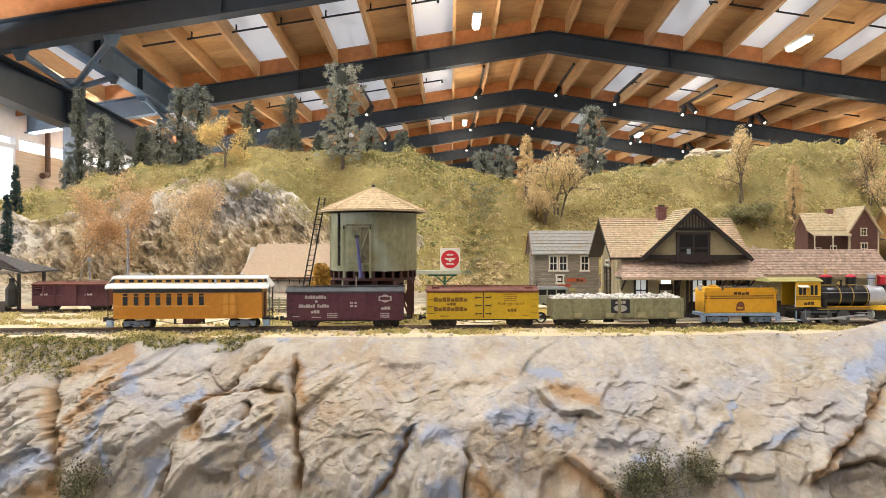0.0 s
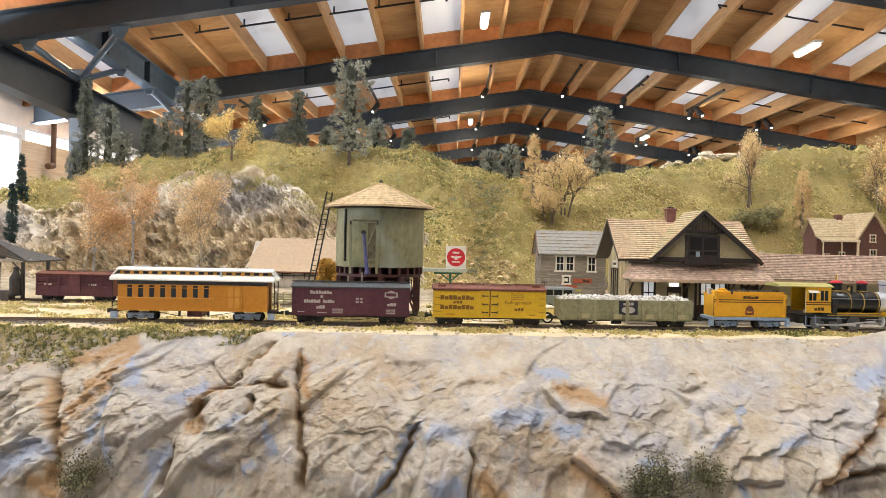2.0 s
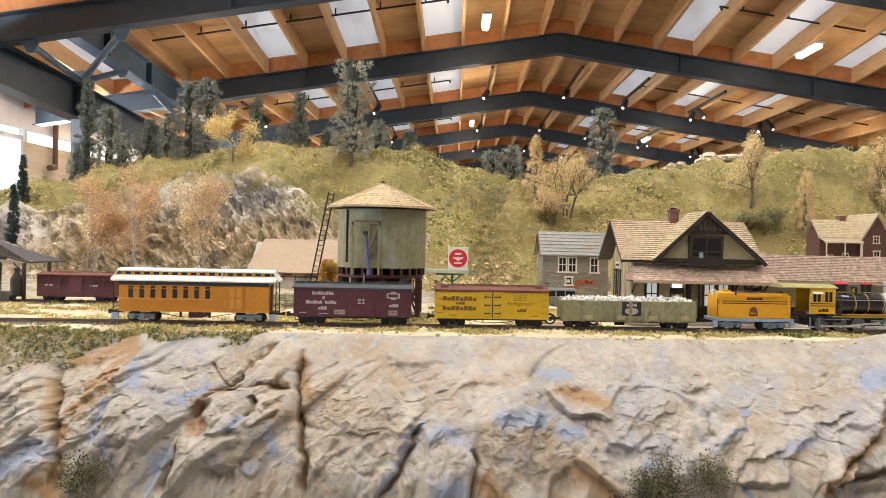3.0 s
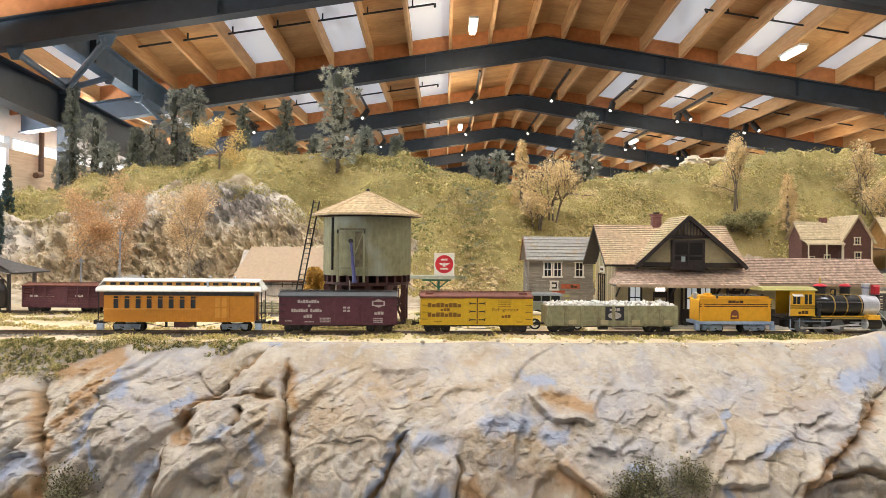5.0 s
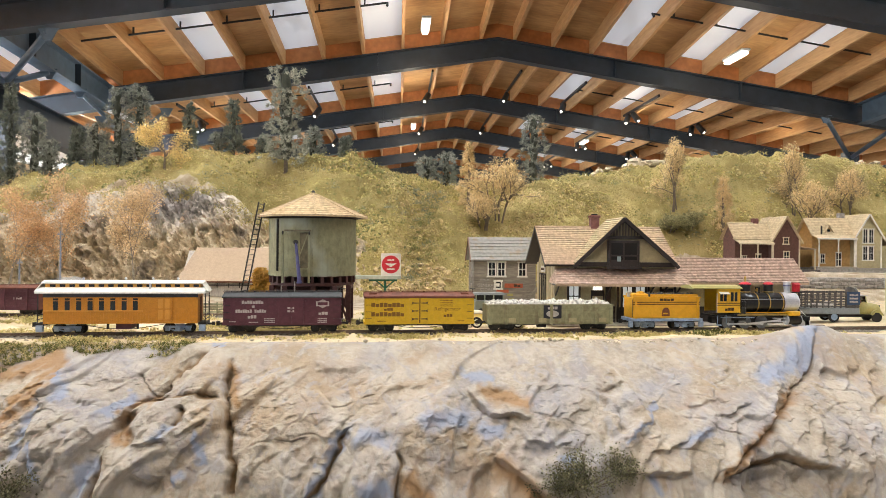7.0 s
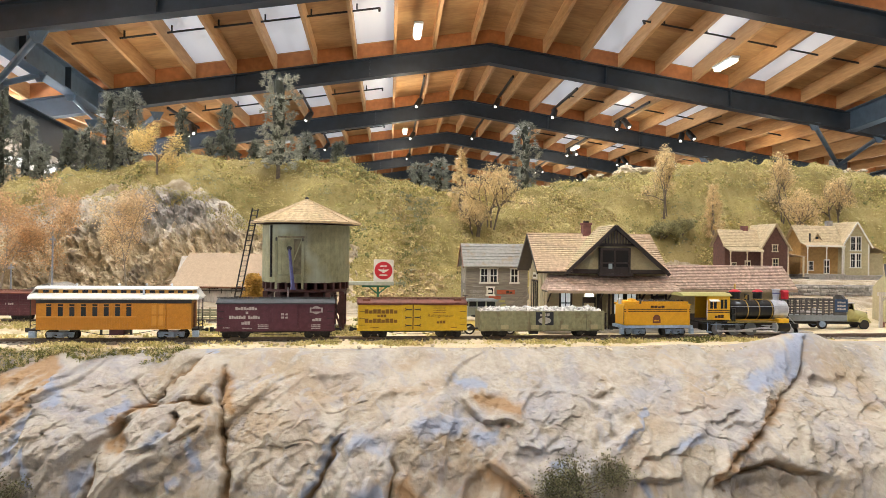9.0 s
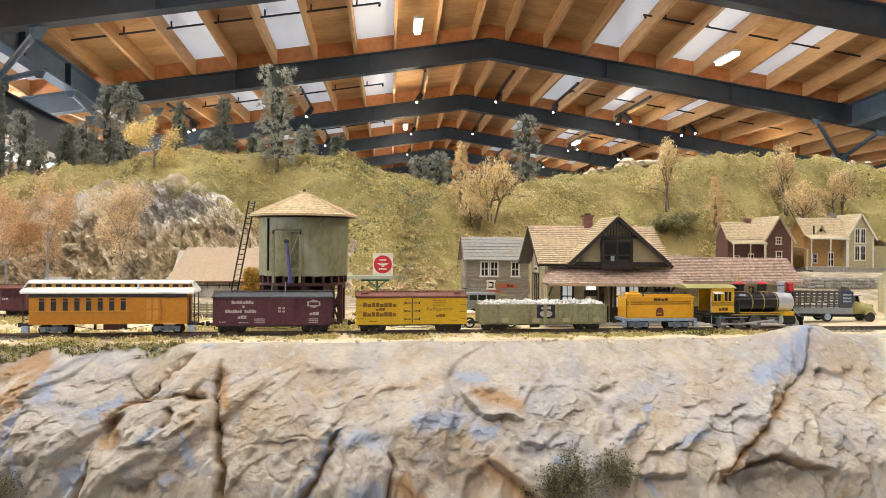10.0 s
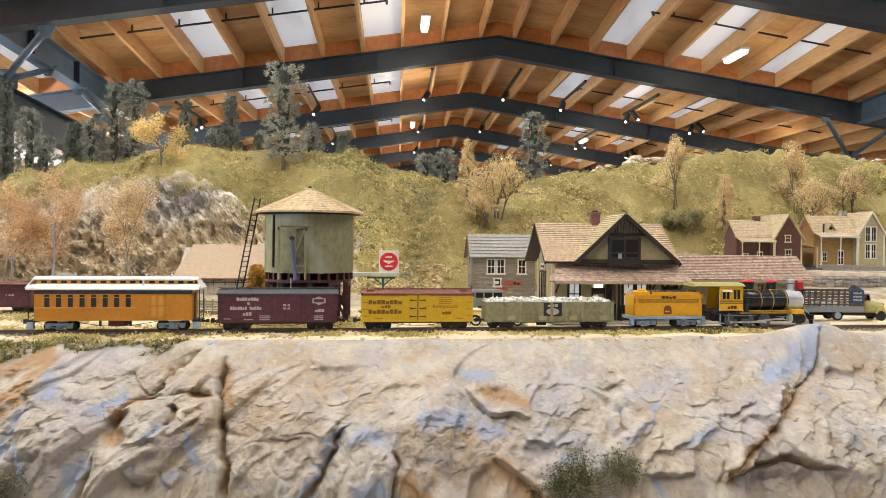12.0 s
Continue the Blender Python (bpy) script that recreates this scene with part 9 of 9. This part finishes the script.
def yard_cover():
    rng = np.random.default_rng(9)
    sets = {"lime": [], "straw": [], "moss": [], "ochre": []}
    # strips beside the rails and between the two tracks
    for _ in range(2600):
        x = rng.uniform(-0.85, 0.85)
        off = rng.choice((-0.030, 0.024, 0.030, 0.045))
        y = track_y(x) + off + rng.normal() * 0.006
        if fbm(x * 14, y * 14, 2.0) < (0.12 if x > -0.1 else -0.05):
            continue
        if x > 0.17 and off > 0:
            continue
        sets[rng.choice(("straw", "lime", "straw"))].append((x, y, rng.uniform(0.4, 1.1)))
    for _ in range(5200):
        x, y = rng.uniform(-0.95, -0.02), rng.uniform(0.755, 0.925)
        if abs(y - (0.905 + 0.03 * (x + 0.43))) < 0.014 or y < track_y(x) + 0.018:
            continue
        if fbm(x * 9, y * 22, 6.0) < 0.02:
            continue
        sets[rng.choice(("straw", "lime", "ochre", "lime"))].append((x, y, rng.uniform(0.4, 1.0)))
    # dark turf on the bank west of the cliff
    for _ in range(5200):
        x = rng.uniform(-0.95, -0.20)
        y = rng.uniform(0.60, 0.69) + 0.075 * x
        if fbm(x * 10, y * 10, 3.0) + 2.2 * (-0.33 - x) < 0.0:
            continue
        sets["moss" if rng.uniform() < 0.75 else "lime"].append((x, y, rng.uniform(0.4, 0.9)))
    for cx, cy, n in ((-0.05, 0.80, 240), (-0.16, 0.80, 120), (-0.02, 0.85, 160), (0.0, 0.93, 60), (0.23, 0.716, 40), (-0.09, 0.77, 80)):
        for _ in range(n):
            sets[rng.choice(("lime", "straw", "moss", "lime"))].append((cx + rng.normal() * 0.028, cy + rng.normal() * 0.010, rng.uniform(0.4, 1.0)))
    for cx, n in ((0.02, 90), (0.165, 60), (0.265, 60), (0.34, 70), (0.385, 60), (-0.29, 140), (-0.22, 60), (-0.06, 50)):
        for _ in range(n):
            x = cx + rng.normal() * 0.014
            sets["moss" if (cx == 0.34 and rng.uniform() < 0.7) else rng.choice(("straw", "lime"))].append((x, track_y(x) - 0.033 + rng.normal() * 0.006, rng.uniform(0.5, 1.2)))
    names = {"lime": "yellow-green", "straw": "straw-yellow", "ochre": "ochre brown", "moss": "dark moss green"}
    for k, places in sets.items():
        tufts("yard_turf", places, 0.0030, LEAF[k], names[k] + " turf clumps beside the tracks", 10, 12, 0.0030)


def rubble(name, places, label, mat="rubble"):
    m = Mesh(1)
    for x, y, r in places:
        m.blob((x, y, ground_z(x, y) + r * (0.05 if r > 0.01 else 0.3)), r, 0.9, 2 if r > 0.008 else 1, 0.5 if r > 0.01 else 0.75)
    single(name, m, M[mat], label, "rocks", kind="stuff")


def rocks():
    rng = random.Random(11)
    rubble("rubble_bank", [(rng.uniform(0.40, 0.66), rng.uniform(1.315, 1.350), 0.0014 + 0.0042 * rng.random() ** 2) for _ in range(700)], "bank of pale broken rubble behind the station")
    rubble("rubble_slope", [(rng.uniform(-0.03, 0.10), rng.uniform(1.08, 1.19), 0.0012 + 0.0045 * rng.random() ** 2) for _ in range(620)], "ochre broken rock at the foot of the hill", "ochre_rubble")
    rubble("crest_rock", [(x, 1.635 + rng.uniform(-0.02, 0.012), 0.005 + 0.014 * rng.random() ** 2) for x in [rng.uniform(0.36, 0.80) for _ in range(110)] + [rng.uniform(1.05, 1.35) for _ in range(60)]], "pale weathered rock outcrop along the hill crest")
    rubble("foot_rubble", [(rng.uniform(-0.95, -0.10), 1.13 + rng.uniform(0, 0.12), rng.uniform(0.002, 0.006)) for _ in range(500)], "loose pale rubble below the quarried face")
    rubble("yard_stones", [(rng.uniform(-0.9, 0.95), 0.672 + rng.uniform(-0.012, 0.016), 0.0006 + 0.0017 * rng.random() ** 2) for _ in range(420)], "small loose stones along the cliff edge")


def hill_scrub():
    """Low clumps of scrub that break up the turf."""
    rng = np.random.default_rng(17)
    sets = {"sage": [], "fern": [], "ochre": [], "lime": [], "straw": []}
    for _ in range(1100):
        x, y = rng.uniform(-1.0, 1.2), rng.uniform(1.15, 1.60)
        if y < spline(BASE_Y, x) + 0.02 or (rock_cover(x, y, 0) > 0.6 and rng.uniform() < 0.8):
            continue
        patch = fbm(x * 4, y * 4, 21.0)
        kind = rng.choice(("sage", "fern", "lime")) if patch > 0.05 else rng.choice(("ochre", "straw", "lime"))
        sets[kind].append((x, y, rng.uniform(0.6, 1.9)))
    for _ in range(170):
        y = rng.uniform(1.14, 1.45)
        x = 0.045 + 0.1 * (y - 1.2) + rng.normal() * 0.016
        sets[rng.choice(("ochre", "fern", "ochre", "sage"))].append((x, y, rng.uniform(0.5, 1.3)))
    names = {"sage": "grey-green", "fern": "moss green", "ochre": "ochre brown", "lime": "yellow-green", "straw": "straw-yellow"}
    for k, places in sets.items():
        tufts("hill_scrub", places, 0.0036, LEAF[k], "low " + names[k] + " scrub clumps on the hillside", 18, 46, 0.0062, "scrub")


hill_cover()
foam_cover()
hill_scrub()
yard_cover()
rocks()


def cliff_bush(x, s, r, seed):
    rng = np.random.default_rng(seed)
    px, py, pz = cliff_point(x, s)
    t = thing("cliff_bush", Matrix.Translation((px, py + 0.004, pz - 0.004)), "dark olive dried bush growing from the cliff", "bush", "cliff bushes")
    wood, pts = Mesh(1), []
    for k in range(26):
        d = Vector((rng.normal(), rng.normal() * 0.6 - 0.5, abs(rng.normal()) + 0.2)).normalized()
        q = d * r * rng.uniform(0.5, 1.0)
        wood.rod((0, 0, 0), q, 0.0007, 0.0003, 5)
        for f in (0.55, 0.8, 1.0):
            pts.extend(np.array(tuple(q * f)) + rng.normal(size=(int(rng.integers(6, 60)), 3)) * r * 0.13)
    part("twig_spray", wood, M["bark"], t)
    part("foliage", flecks("foliage", pts, 0.0019, LEAF["dry"], rng, 1.0), None, t)


cliff_bush(0.160, 0.765, 0.030, 31)
cliff_bush(0.186, 0.74, 0.022, 32)
cliff_bush(0.140, 0.78, 0.026, 34)
cliff_bush(-0.272, 0.775, 0.026, 33)


def bank_turf():
    """Dark turf that hangs over the western shoulder of the cliff."""
    rng = np.random.default_rng(41)
    pts = {"moss": [], "ochre": [], "lime": []}
    for _ in range(5200):
        x, q = rng.uniform(-0.70, -0.16), abs(rng.normal()) * 0.16
        reach = spline(((-0.70, 0.42), (-0.36, 0.22), (-0.27, 0.10), (-0.16, 0.03)), x) + 0.10 * fbm(x * 16, q * 5, 3.0)
        if q > reach:
            continue
        p = cliff_point(x, q)
        kind = "moss" if rng.uniform() < 0.55 else "ochre" if rng.uniform() < 0.6 else "lime"
        pts[kind].extend(np.array(p) + np.abs(rng.normal(size=(20, 3))) * 0.0016 * np.array((rng.choice((-1, 1)), -1, 1)))
    for k, q in pts.items():
        single("bank_turf", flecks("bank_turf", q, 0.0013, LEAF[k], rng, 0.9, 0.6), None, {"moss": "dark moss green", "ochre": "ochre brown", "lime": "yellow-green"}[k] + " turf on the bank above the cliff", "grass", kind="stuff")


bank_turf()


def face_turf():
    """Turf that hangs over the top and on the ledges of the quarried face."""
    rng = np.random.default_rng(51)
    pts = {"lime": [], "ochre": [], "fern": []}
    for _ in range(3600):
        x, s = rng.uniform(-1.1, -0.1), 1 - abs(rng.normal()) * 0.13
        if fbm(x * 12, s * 5, 31.0) - 2.6 * (1 - s) < -0.22:
            continue
        p = face_point(x, s)
        pts[rng.choice(("lime", "ochre", "fern", "lime"))].extend(np.array(p) + rng.normal(size=(10, 3)) * 0.0035)
    for k, q in pts.items():
        single("ledge_turf", flecks("ledge_turf", q, 0.0032, LEAF[k], rng, 0.9, 0.6), None, {"fern": "moss green", "ochre": "ochre brown", "lime": "yellow-green"}[k] + " turf hanging over the quarried rock face", "grass", kind="stuff")


face_turf()
